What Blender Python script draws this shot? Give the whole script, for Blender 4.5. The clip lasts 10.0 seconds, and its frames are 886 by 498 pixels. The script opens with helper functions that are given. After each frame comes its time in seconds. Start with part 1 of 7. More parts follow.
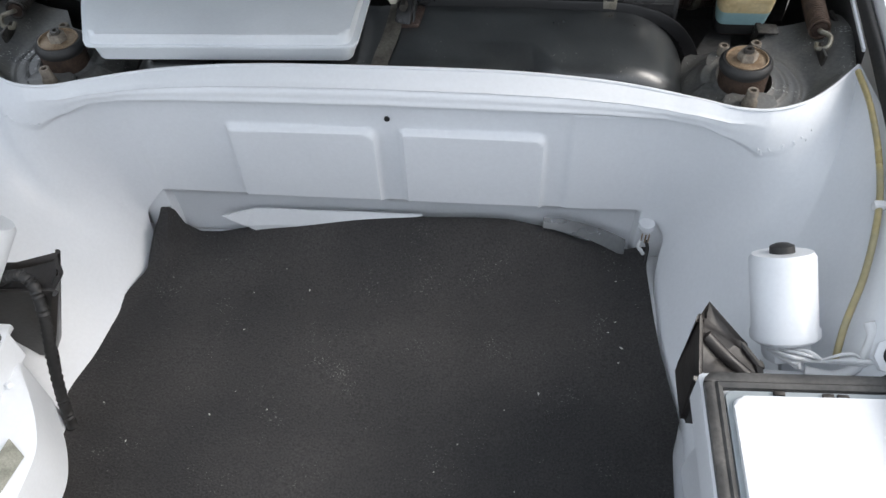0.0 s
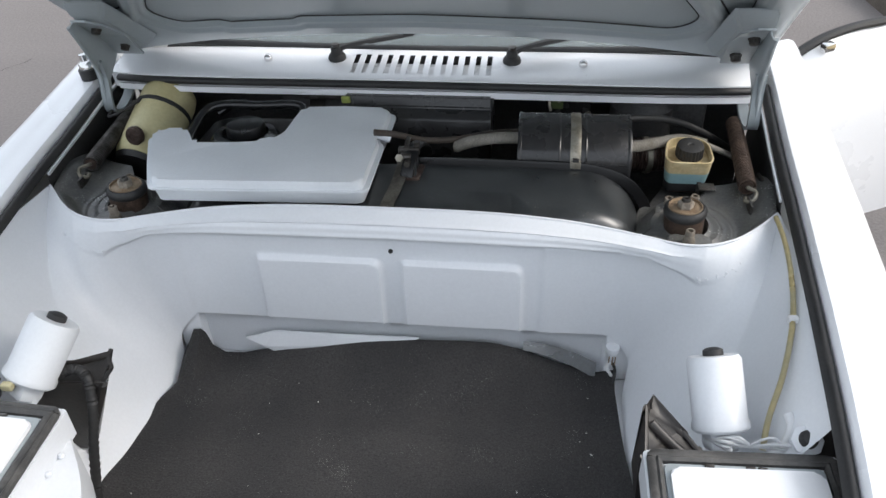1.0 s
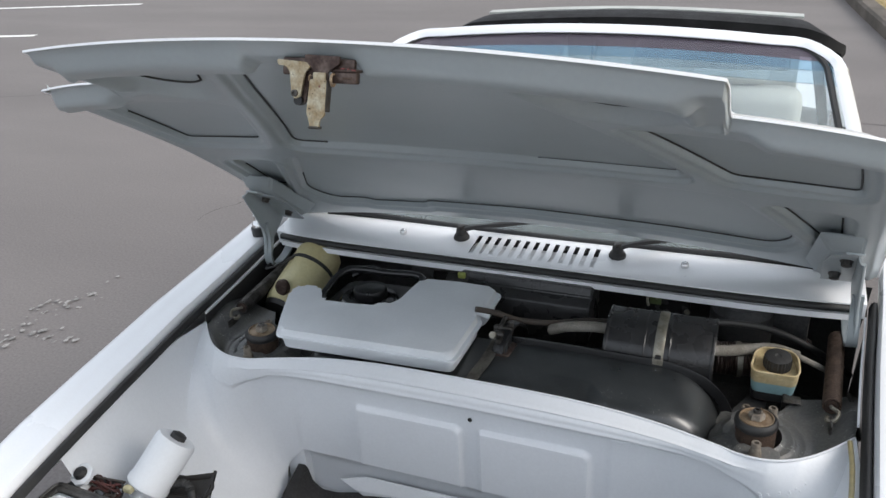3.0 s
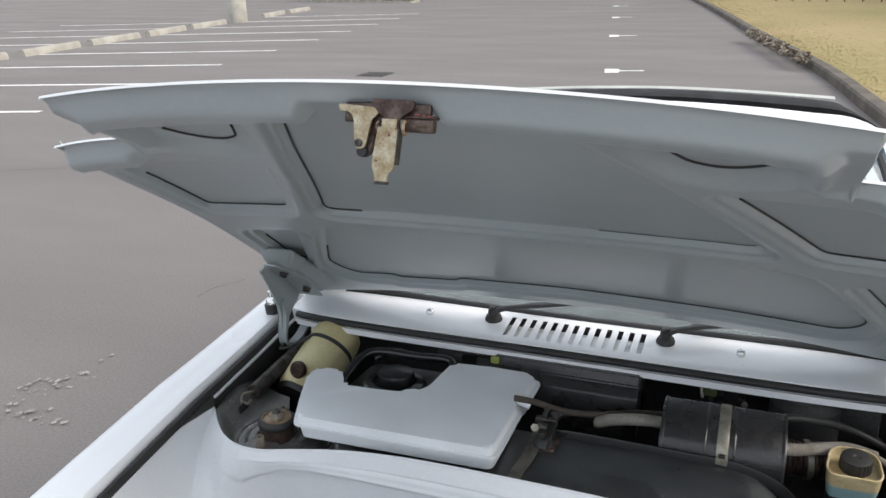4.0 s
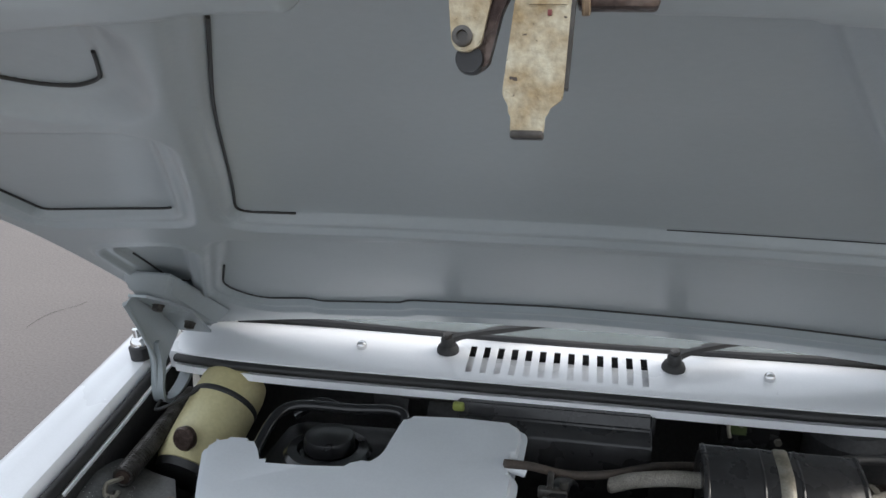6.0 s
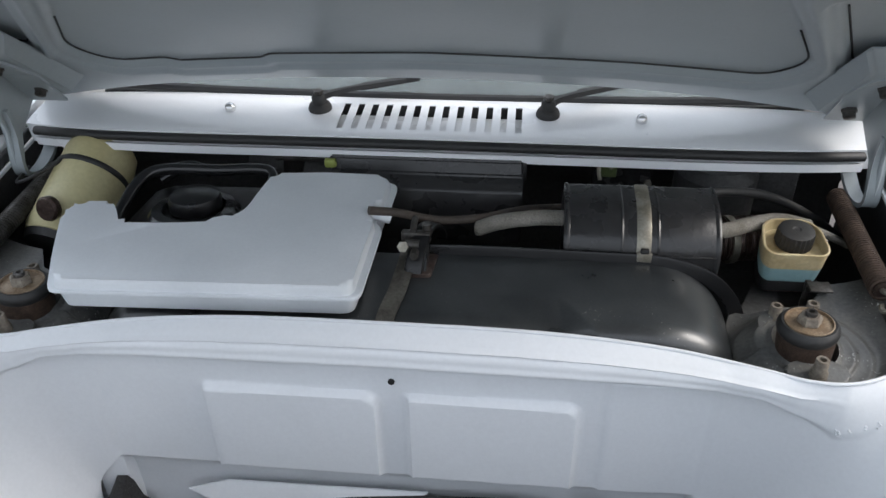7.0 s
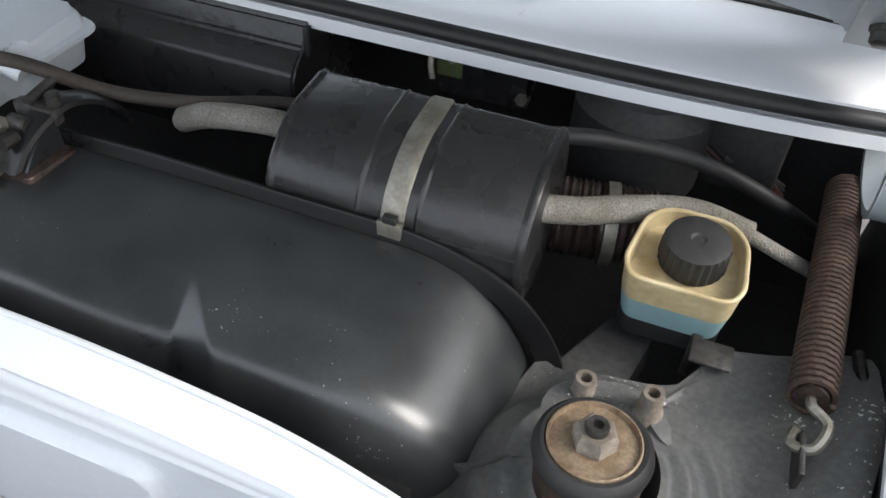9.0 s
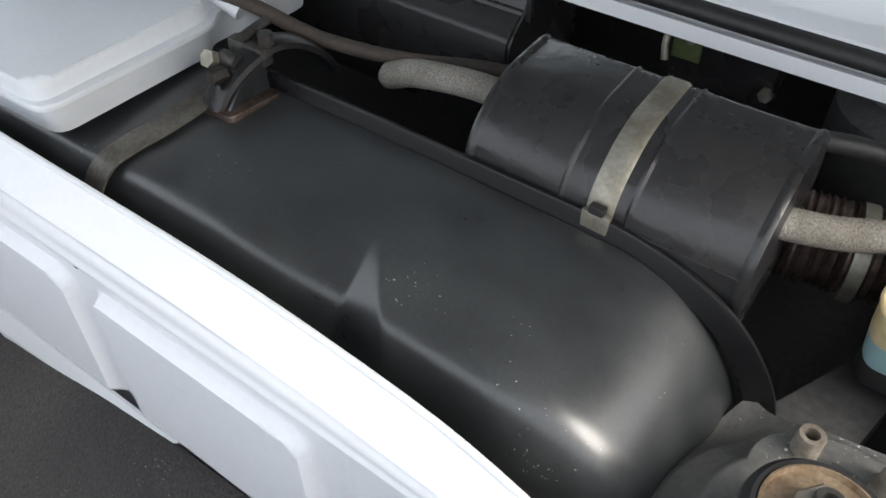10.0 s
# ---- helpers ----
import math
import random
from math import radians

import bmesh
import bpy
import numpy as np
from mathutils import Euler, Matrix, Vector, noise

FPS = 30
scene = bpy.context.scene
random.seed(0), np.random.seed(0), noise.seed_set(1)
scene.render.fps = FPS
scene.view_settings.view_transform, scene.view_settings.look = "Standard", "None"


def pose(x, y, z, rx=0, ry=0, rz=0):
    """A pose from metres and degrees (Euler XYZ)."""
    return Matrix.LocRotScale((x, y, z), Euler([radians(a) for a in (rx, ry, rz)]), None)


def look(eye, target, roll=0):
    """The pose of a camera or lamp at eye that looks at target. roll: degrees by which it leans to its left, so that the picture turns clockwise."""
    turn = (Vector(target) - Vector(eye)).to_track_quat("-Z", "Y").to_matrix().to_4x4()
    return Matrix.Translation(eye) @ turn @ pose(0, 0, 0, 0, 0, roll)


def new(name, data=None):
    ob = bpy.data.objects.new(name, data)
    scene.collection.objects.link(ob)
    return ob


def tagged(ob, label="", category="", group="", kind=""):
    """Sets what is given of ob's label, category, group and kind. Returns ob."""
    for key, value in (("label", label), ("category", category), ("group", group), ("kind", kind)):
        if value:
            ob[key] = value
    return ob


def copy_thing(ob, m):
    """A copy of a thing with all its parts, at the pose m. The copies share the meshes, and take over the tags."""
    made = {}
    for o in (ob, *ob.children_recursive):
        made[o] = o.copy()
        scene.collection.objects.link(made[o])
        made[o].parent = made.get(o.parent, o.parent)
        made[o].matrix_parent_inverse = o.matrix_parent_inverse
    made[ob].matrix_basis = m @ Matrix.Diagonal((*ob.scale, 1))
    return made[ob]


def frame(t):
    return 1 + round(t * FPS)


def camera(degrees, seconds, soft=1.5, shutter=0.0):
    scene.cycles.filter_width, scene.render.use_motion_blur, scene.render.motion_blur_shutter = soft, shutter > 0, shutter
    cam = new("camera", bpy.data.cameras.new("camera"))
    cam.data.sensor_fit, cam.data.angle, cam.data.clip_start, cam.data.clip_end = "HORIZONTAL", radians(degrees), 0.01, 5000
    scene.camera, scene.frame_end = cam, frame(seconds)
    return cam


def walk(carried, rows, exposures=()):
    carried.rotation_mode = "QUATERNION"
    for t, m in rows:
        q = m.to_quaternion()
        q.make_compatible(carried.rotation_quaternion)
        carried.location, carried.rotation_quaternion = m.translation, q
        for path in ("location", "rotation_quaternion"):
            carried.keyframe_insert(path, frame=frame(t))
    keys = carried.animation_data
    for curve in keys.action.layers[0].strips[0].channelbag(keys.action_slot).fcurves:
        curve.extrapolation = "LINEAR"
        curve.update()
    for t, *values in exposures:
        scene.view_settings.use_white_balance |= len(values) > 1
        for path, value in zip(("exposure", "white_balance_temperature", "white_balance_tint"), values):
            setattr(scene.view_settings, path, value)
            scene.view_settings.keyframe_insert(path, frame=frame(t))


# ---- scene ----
cam = camera(58.0, 10.0)
PATH = [
    (0, (0.187, 0.081, 1.473), (0.016, 1.351, -0.062), -3.1),
    (0.5, (0.172, -0.056, 1.498), (0.002, 1.376, 0.112), -1.8),
    (0.7, (0.202, -0.093, 1.516), (0.016, 1.397, 0.194), -1.7),
    (0.8, (0.208, -0.111, 1.523), (0.024, 1.412, 0.239), -1.6),
    (1, (0.239, -0.137, 1.547), (0.023, 1.447, 0.344), -2.1),
    (1.5, (0.385, -0.148, 1.587), (-0.03, 1.488, 0.514), -1.7),
    (2, (0.43, -0.146, 1.603), (-0.142, 1.49, 0.604), -2.6),
    (2.5, (0.435, -0.154, 1.611), (-0.21, 1.496, 0.682), -3.5),
    (3, (0.438, -0.193, 1.658), (-0.256, 1.472, 0.795), -3.1),
    (3.2, (0.427, -0.212, 1.677), (-0.297, 1.464, 0.861), -3.0),
    (4.3, (0.222, -0.02, 1.583), (-0.428, 1.77, 0.965), -1.1),
    (4.5, (0.145, 0.057, 1.588), (-0.411, 1.892, 1.012), -0.2),
    (5, (0.059, 0.217, 1.539), (-0.348, 2.12, 1.068), 1.0),
    (5.2, (0.05, 0.253, 1.527), (-0.335, 2.162, 1.063), 1.6),
    (6.3, (0.029, 0.206, 1.451), (-0.286, 2.001, 0.628), -1.6),
    (6.5, (0.049, 0.198, 1.432), (-0.22, 1.95, 0.504), -1.6),
    (7, (0.145, 0.236, 1.393), (-0.038, 1.886, 0.278), -1.0),
    (7.5, (0.344, 0.42, 1.37), (0.065, 2.024, 0.209), -0.5),
    (8, (0.431, 0.554, 1.273), (0.102, 2.061, 0.001), -0.6),
    (8.5, (0.427, 0.629, 1.245), (0.156, 2.09, -0.093), 1.5),
    (9, (0.495, 0.736, 1.177), (0.016, 2.117, -0.188), 3.1),
    (9.5, (0.529, 0.762, 1.147), (-0.184, 2.01, -0.245), 2.6),
    (9.7, (0.518, 0.77, 1.138), (-0.261, 1.961, -0.267), 1.3),
    (10, (0.462, 0.77, 1.13), (-0.391, 1.928, -0.259), -0.1),
]
EXPOSURES = [(0.0, 0.38, 6500, 10), (1.0, 0.34, 6500, 10), (2.0, 0.17, 6500, 10), (3.0, 0.05, 6500, 10), (4.5, 0.3, 6700, 10), (5.2, 0.3, 6700, 10), (6.5, 0.3, 6450, 10), (7.0, 0.2, 6450, 10), (7.5, 0.2, 6450, 10), (8.5, 0.44, 6500, 10), (9.0, 0.74, 6500, 10), (9.5, 0.82, 6600, 10), (10.0, 0.78, 6700, 10)]
walk(cam, [(t, look(eye, target, roll)) for t, eye, target, roll in PATH], EXPOSURES)

# ---------------------------------------------------------------- light
world = bpy.data.worlds.new("overcast_sky")
scene.world = world
world.use_nodes = True
wn = world.node_tree
sky = wn.nodes.new("ShaderNodeTexSky")
sky.sky_type = "NISHITA"
sky.sun_disc = False
sky.sun_elevation = radians(40)
sky.sun_rotation = radians(88)
sky.air_density, sky.dust_density, sky.ozone_density = 1.0, 6.0, 1.0
soft_white = wn.nodes.new("ShaderNodeMix")
soft_white.data_type = "RGBA"
soft_white.inputs[0].default_value = 0.72
soft_white.inputs[7].default_value = (7.9, 8.5, 9.25, 1)
wn.links.new(sky.outputs[0], soft_white.inputs[6])
wn.links.new(soft_white.outputs[2], wn.nodes["Background"].inputs[0])
wn.nodes["Background"].inputs[1].default_value = 0.152
sun = new("sun", bpy.data.lights.new("sun", "SUN"))
sun.data.energy, sun.data.angle, sun.data.color = 1.85, radians(30), (1.0, 0.97, 0.93)
sun.matrix_world = look((4.70, 1.05, 4.46), (0, 0.9, 0.6))


# ---------------------------------------------------------------- materials
def material(name, base, rough=0.5, metal=0.0, vary=0.12, scale=6.0, fine=120.0, bump=0.15, coat=0.0,
             coat_rough=0.08, second=None, patch=0.5, spread=0.12, trans=0.0, per_object=0.0, rough_vary=0.1, depth=0.002, specks=None, stretch=None):
    """Two scales of variation in colour, roughness and relief, in metres of the object's own space."""
    m = bpy.data.materials.new(name)
    m.use_nodes = True
    nt = m.node_tree
    bs = nt.nodes["Principled BSDF"]
    tc = nt.nodes.new("ShaderNodeTexCoord")
    n1 = nt.nodes.new("ShaderNodeTexNoise")
    n1.inputs["Scale"].default_value, n1.inputs["Detail"].default_value = scale, 6
    n2 = nt.nodes.new("ShaderNodeTexNoise")
    n2.inputs["Scale"].default_value, n2.inputs["Detail"].default_value = fine, 4
    for n in (n1, n2):
        nt.links.new(tc.outputs["Object"], n.inputs["Vector"])
    if stretch:
        mp = nt.nodes.new("ShaderNodeMapping")
        mp.inputs["Rotation"].default_value = (0, 0, stretch[0])
        mp.inputs["Scale"].default_value = stretch[1:]
        nt.links.new(tc.outputs["Object"], mp.inputs["Vector"])
        nt.links.new(mp.outputs[0], n1.inputs["Vector"])
    second = second or tuple(c * (1 - vary * 2) for c in base)
    ramp = nt.nodes.new("ShaderNodeMapRange")
    ramp.inputs[1].default_value, ramp.inputs[2].default_value = patch - spread, patch + spread
    nt.links.new(n1.outputs["Fac"], ramp.inputs[0])
    mix = nt.nodes.new("ShaderNodeMix")
    mix.data_type = "RGBA"
    mix.inputs[6].default_value, mix.inputs[7].default_value = (*base, 1), (*second, 1)
    nt.links.new(ramp.outputs[0], mix.inputs[0])
    grain = nt.nodes.new("ShaderNodeMapRange")
    grain.inputs[1].default_value, grain.inputs[2].default_value = 0.3, 0.7
    grain.inputs[3].default_value, grain.inputs[4].default_value = 1 - vary, 1 + vary
    nt.links.new(n2.outputs["Fac"], grain.inputs[0])
    scaled = nt.nodes.new("ShaderNodeMix")
    scaled.data_type, scaled.blend_type = "RGBA", "MULTIPLY"
    scaled.inputs[0].default_value = 1
    nt.links.new(mix.outputs[2], scaled.inputs[6])
    nt.links.new(grain.outputs[0], scaled.inputs[7])
    out = scaled.outputs[2]
    if specks:
        # small splashes, gathered in loose patches: (scale, threshold, colour, patch scale)
        s1, s2 = nt.nodes.new("ShaderNodeTexNoise"), nt.nodes.new("ShaderNodeTexNoise")
        s1.inputs["Scale"].default_value, s1.inputs["Detail"].default_value = specks[0], 3
        s2.inputs["Scale"].default_value, s2.inputs["Detail"].default_value = specks[3], 2
        add = nt.nodes.new("ShaderNodeMath")
        add.operation = "MULTIPLY_ADD"
        add.inputs[1].default_value = 0.5
        for n in (s1, s2):
            nt.links.new(tc.outputs["Object"], n.inputs["Vector"])
        nt.links.new(s2.outputs["Fac"], add.inputs[0])
        nt.links.new(s1.outputs["Fac"], add.inputs[2])
        gate = nt.nodes.new("ShaderNodeMapRange")
        gate.inputs[1].default_value, gate.inputs[2].default_value = specks[1], specks[1] + 0.03
        nt.links.new(add.outputs[0], gate.inputs[0])
        splash = nt.nodes.new("ShaderNodeMix")
        splash.data_type = "RGBA"
        splash.inputs[7].default_value = (*specks[2], 1)
        nt.links.new(gate.outputs[0], splash.inputs[0])
        nt.links.new(out, splash.inputs[6])
        out = splash.outputs[2]
    if per_object:
        info = nt.nodes.new("ShaderNodeObjectInfo")
        shift = nt.nodes.new("ShaderNodeMapRange")
        shift.inputs[3].default_value, shift.inputs[4].default_value = 1 - per_object, 1 + per_object
        nt.links.new(info.outputs["Random"], shift.inputs[0])
        again = nt.nodes.new("ShaderNodeMix")
        again.data_type, again.blend_type = "RGBA", "MULTIPLY"
        again.inputs[0].default_value = 1
        nt.links.new(out, again.inputs[6])
        nt.links.new(shift.outputs[0], again.inputs[7])
        out = again.outputs[2]
    nt.links.new(out, bs.inputs["Base Color"])
    rr = nt.nodes.new("ShaderNodeMapRange")
    rr.inputs[1].default_value, rr.inputs[2].default_value = 0.3, 0.7
    rr.inputs[3].default_value, rr.inputs[4].default_value = max(0.02, rough - rough_vary), min(1, rough + rough_vary)
    nt.links.new(n1.outputs["Fac"], rr.inputs[0])
    nt.links.new(rr.outputs[0], bs.inputs["Roughness"])
    bs.inputs["Metallic"].default_value = metal
    bs.inputs["Coat Weight"].default_value = coat
    bs.inputs["Coat Roughness"].default_value = coat_rough
    bs.inputs["Transmission Weight"].default_value = trans
    if bump:
        bp = nt.nodes.new("ShaderNodeBump")
        bp.inputs["Strength"].default_value, bp.inputs["Distance"].default_value = bump, depth
        nt.links.new(n2.outputs["Fac"], bp.inputs["Height"])
        nt.links.new(bp.outputs[0], bs.inputs["Normal"])
    return m


def glass(name, tint, film, film_share=0.3, rough=0.02):
    """Tinted glass under a thin film of dusty smears, with sky reflection put into its colour."""
    m = bpy.data.materials.new(name)
    m.use_nodes = True
    nt = m.node_tree
    bs = nt.nodes["Principled BSDF"]
    bs.inputs["Base Color"].default_value = (*tint, 1)
    bs.inputs["Roughness"].default_value = rough
    bs.inputs["Transmission Weight"].default_value = 1
    bs.inputs["IOR"].default_value = 1.45
    tc, smear = nt.nodes.new("ShaderNodeTexCoord"), nt.nodes.new("ShaderNodeTexNoise")
    smear.inputs["Scale"].default_value, smear.inputs["Detail"].default_value = 5.0, 4
    nt.links.new(tc.outputs["Object"], smear.inputs["Vector"])
    amount = nt.nodes.new("ShaderNodeMapRange")
    amount.inputs[1].default_value, amount.inputs[2].default_value = 0.3, 0.7
    amount.inputs[3].default_value, amount.inputs[4].default_value = film_share * 0.7, film_share * 1.3
    nt.links.new(smear.outputs["Fac"], amount.inputs[0])
    dull, mixed = nt.nodes.new("ShaderNodeBsdfDiffuse"), nt.nodes.new("ShaderNodeMixShader")
    dull.inputs["Color"].default_value = (*film, 1)
    nt.links.new(amount.outputs[0], mixed.inputs[0])
    nt.links.new(bs.outputs[0], mixed.inputs[1])
    nt.links.new(dull.outputs[0], mixed.inputs[2])
    nt.links.new(mixed.outputs[0], nt.nodes["Material Output"].inputs[0])
    return m


WHITE = material("white_car_paint", (0.82, 0.83, 0.85), 0.3, vary=0.015, scale=2.5, fine=260, bump=0.05, coat=0.5, depth=0.0006, second=(0.79, 0.80, 0.82))
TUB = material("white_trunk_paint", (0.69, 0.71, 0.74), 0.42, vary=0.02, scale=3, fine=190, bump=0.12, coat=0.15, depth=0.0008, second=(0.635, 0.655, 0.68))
# Shade under the raised lid is put into this grey, well below white paint.
GREY = material("grey_paint_and_underside_shade", (0.33, 0.365, 0.38), 0.36, coat=0.1, vary=0.02, scale=3, fine=150, bump=0.06, depth=0.0008, second=(0.30, 0.335, 0.35), rough_vary=0.025)
CARPET = material("black_carpet", (0.019, 0.0185, 0.0195), 0.97, vary=0.4, scale=6, fine=330, bump=0.8, second=(0.042, 0.040, 0.0395), depth=0.003, spread=0.2, specks=(420, 0.98, (0.16, 0.155, 0.15), 14))
LINT = material("pale_lint", (0.5, 0.48, 0.45), 0.9)
RUBBER = material("black_rubber", (0.012, 0.012, 0.013), 0.55, vary=0.2, scale=14, fine=200, second=(0.024, 0.0235, 0.023))
GASKET = material("weathered_gasket_rubber", (0.035, 0.034, 0.033), 0.5, vary=0.2, scale=30, fine=220, second=(0.075, 0.072, 0.068))
TANKBLACK = material("satin_black_tank_paint", (0.012, 0.0135, 0.0155), 0.36, coat=0.9, coat_rough=0.27, vary=0.12, scale=13, fine=320, bump=0.04, second=(0.037, 0.041, 0.043), depth=0.0006, spread=0.22, rough_vary=0.12, specks=(330, 1.03, (0.30, 0.30, 0.28), 13))
DARKBAY = material("dusty_black_bay_paint", (0.026, 0.026, 0.027), 0.6, vary=0.3, scale=8, fine=160, second=(0.052, 0.051, 0.050), bump=0.3, spread=0.25)
TOWER = material("dusty_grey_tower_paint", (0.070, 0.073, 0.075), 0.36, vary=0.2, scale=17, fine=210, second=(0.145, 0.142, 0.132), bump=0.2, spread=0.28, specks=(300, 0.955, (0.55, 0.56, 0.54), 15))
CANPLASTIC = material("black_canister_plastic", (0.017, 0.017, 0.018), 0.28, vary=0.15, scale=20, fine=90, second=(0.026, 0.0255, 0.026), bump=0.35, depth=0.0015, spread=0.32)
STRAPMETAL = material("dull_zinc_strap", (0.34, 0.32, 0.27), 0.5, 0.75, vary=0.15, scale=40, fine=300, second=(0.22, 0.20, 0.16))
BRAID = material("dirty_braided_hose", (0.23, 0.215, 0.19), 0.9, vary=0.35, scale=30, fine=600, second=(0.16, 0.145, 0.12), bump=0.8)
HOSE = material("brown_black_rubber_hose", (0.035, 0.028, 0.023), 0.7, vary=0.2, scale=20, fine=240, second=(0.065, 0.05, 0.04))
RUST = material("rusty_brown_steel", (0.078, 0.050, 0.036), 0.7, 0.3, vary=0.3, scale=60, fine=400, second=(0.05, 0.033, 0.024), bump=0.5)
BRASS = material("tarnished_yellow_zinc", (0.31, 0.235, 0.16), 0.5, 0.3, vary=0.2, scale=70, fine=420, second=(0.19, 0.13, 0.08), bump=0.25)
LATCHGOLD = material("worn_yellow_passivated_steel", (0.44, 0.40, 0.30), 0.36, 0.6, vary=0.18, scale=75, fine=420, second=(0.27, 0.20, 0.11), bump=0.3, patch=0.5, spread=0.16, specks=(300, 0.93, (0.07, 0.055, 0.045), 45))
LATCHDARK = material("rusty_dark_latch_steel", (0.115, 0.085, 0.072), 0.38, 0.6, vary=0.3, scale=50, fine=300, second=(0.055, 0.035, 0.03), bump=0.4)
STUD = material("dusty_tan_stud_steel", (0.25, 0.22, 0.18), 0.7, 0.2, vary=0.2, scale=60, fine=300, second=(0.15, 0.125, 0.10), bump=0.3)
REDPAINT = material("chipped_red_paint", (0.22, 0.05, 0.045), 0.5, vary=0.2, scale=90)
CREAM = material("yellowed_translucent_plastic", (0.70, 0.59, 0.36), 0.4, vary=0.1, scale=38, fine=160, second=(0.44, 0.31, 0.14), trans=0.15, spread=0.2, patch=0.56)
BOTTLE = material("yellowed_bottle_plastic", (0.60, 0.555, 0.33), 0.5, vary=0.06, scale=9, fine=150, second=(0.50, 0.44, 0.23), trans=0.1)
FLUID = material("pale_blue_fluid_level", (0.36, 0.55, 0.56), 0.35, vary=0.05, scale=20, second=(0.28, 0.44, 0.46), trans=0.1)
TRAY = material("milky_white_plastic", (0.68, 0.71, 0.74), 0.42, vary=0.02, scale=5, fine=220, bump=0.1, second=(0.61, 0.64, 0.67), depth=0.0008)
TUBEYEL = material("yellowed_clear_tube", (0.44, 0.36, 0.17), 0.35, vary=0.1, scale=20, second=(0.36, 0.32, 0.19), trans=0.2)
CHROME = material("chrome", (0.75, 0.75, 0.75), 0.14, 1.0, vary=0.03, bump=0)
COVER = material("dusty_black_cover_plastic", (0.014, 0.013, 0.013), 0.4, vary=0.2, scale=16, fine=180, second=(0.045, 0.039, 0.035), bump=0.2, spread=0.2)
STRAPDARK = material("oily_grey_strap_steel", (0.16, 0.15, 0.13), 0.42, 0.45, vary=0.2, scale=30, fine=260, second=(0.07, 0.064, 0.055), bump=0.15)
STEELDARK = material("oily_dark_steel", (0.10, 0.095, 0.09), 0.45, 0.6, vary=0.25, scale=40, fine=240, second=(0.05, 0.045, 0.04))
TYRE = material("tyre_rubber", (0.02, 0.02, 0.021), 0.8, vary=0.2)
# Blacker than the tank: the flange's dark reflection is put into this colour.
FLANGEBLACK = material("gloss_black_and_flange_shade", (0.009, 0.009, 0.010), 0.35, vary=0.2, scale=20, fine=300, bump=0.1)
ROOFBLACK = material("grained_black_roof", (0.006, 0.006, 0.007), 0.85, vary=0.2, scale=12, fine=300, bump=0.5)
AMBER = material("amber_lens", (0.85, 0.24, 0.02), 0.15, vary=0.03, bump=0, trans=0.3)
STICKER = material("grey_label_film", (0.17, 0.17, 0.14), 0.5, vary=0.2, scale=60, fine=400, second=(0.25, 0.25, 0.21))
WIREW = material("white_painted_wire", (0.66, 0.67, 0.68), 0.5, vary=0.05)
WIRER = material("brown_red_wire", (0.10, 0.03, 0.024), 0.6, vary=0.2, scale=30, per_object=0.3)
SEAT = material("grey_interior_trim", (0.50, 0.51, 0.48), 0.7, vary=0.1)
# Film colours carry the sky's milky and blue reflection besides smears.
GLASS = glass("windshield_glass", (0.86, 0.93, 0.93), (0.60, 0.66, 0.67), 0.11)
GLASSBLUE = glass("blue_shade_band_glass", (0.42, 0.64, 0.78), (0.24, 0.38, 0.50), 0.28)
GLASSPALE = glass("pale_blue_band_glass", (0.64, 0.80, 0.88), (0.42, 0.55, 0.62), 0.24)
# Dark parts seen through the glass's top edge are put into this tint.
GLASSDARK = glass("dark_view_band_glass", (0.34, 0.30, 0.36), (0.15, 0.13, 0.16), 0.35)
ASPHALT = material("worn_grey_asphalt", (0.190, 0.172, 0.164), 0.9, vary=0.14, scale=0.7, fine=90, bump=0.5, second=(0.150, 0.137, 0.133), depth=0.006, spread=0.3, stretch=(0.6, 0.45, 1.5, 1.0))
OLDPAINT = material("worn_white_road_paint", (0.84, 0.83, 0.81), 0.8, vary=0.10, scale=5, fine=60, second=(0.66, 0.65, 0.63))
SEALCRACK = material("dark_crack", (0.035, 0.033, 0.033), 0.9, vary=0.2)
CONCRETE = material("pale_concrete", (0.42, 0.40, 0.35), 0.85, vary=0.1, scale=4, fine=70, second=(0.33, 0.31, 0.27))
KERB = material("weathered_kerb_concrete", (0.13, 0.11, 0.092), 0.9, vary=0.2, scale=3, fine=60, second=(0.09, 0.078, 0.065))
DRYGRASS = material("dry_grass_field", (0.39, 0.285, 0.145), 0.95, vary=0.12, scale=0.12, fine=9, second=(0.235, 0.205, 0.080), bump=0.06, depth=0.01, spread=0.2)
GRASSBLADE = material("dry_grass_blade", (0.42, 0.32, 0.16), 0.9, vary=0.12, scale=0.4, second=(0.20, 0.18, 0.07))
NEEDLE = material("conifer_foliage", (0.085, 0.118, 0.050), 0.8, vary=0.35, scale=0.9, fine=6, second=(0.045, 0.068, 0.030), per_object=0.3, bump=0)
NEEDLE2 = material("green_leaf_foliage", (0.12, 0.145, 0.05), 0.8, vary=0.35, scale=0.9, fine=6, second=(0.075, 0.10, 0.036), per_object=0.25, bump=0)
BARK = material("dark_bark", (0.055, 0.042, 0.034), 0.95, vary=0.3, scale=3, fine=30, bump=1.0, depth=0.03)
ORANGELEAF = material("orange_autumn_leaf", (0.42, 0.15, 0.05), 0.8, vary=0.3, scale=1.5, fine=8, second=(0.28, 0.20, 0.06), bump=0)
REDLEAF = material("russet_autumn_leaf", (0.24, 0.075, 0.035), 0.8, vary=0.3, scale=1.5, fine=8, second=(0.15, 0.06, 0.03), bump=0)
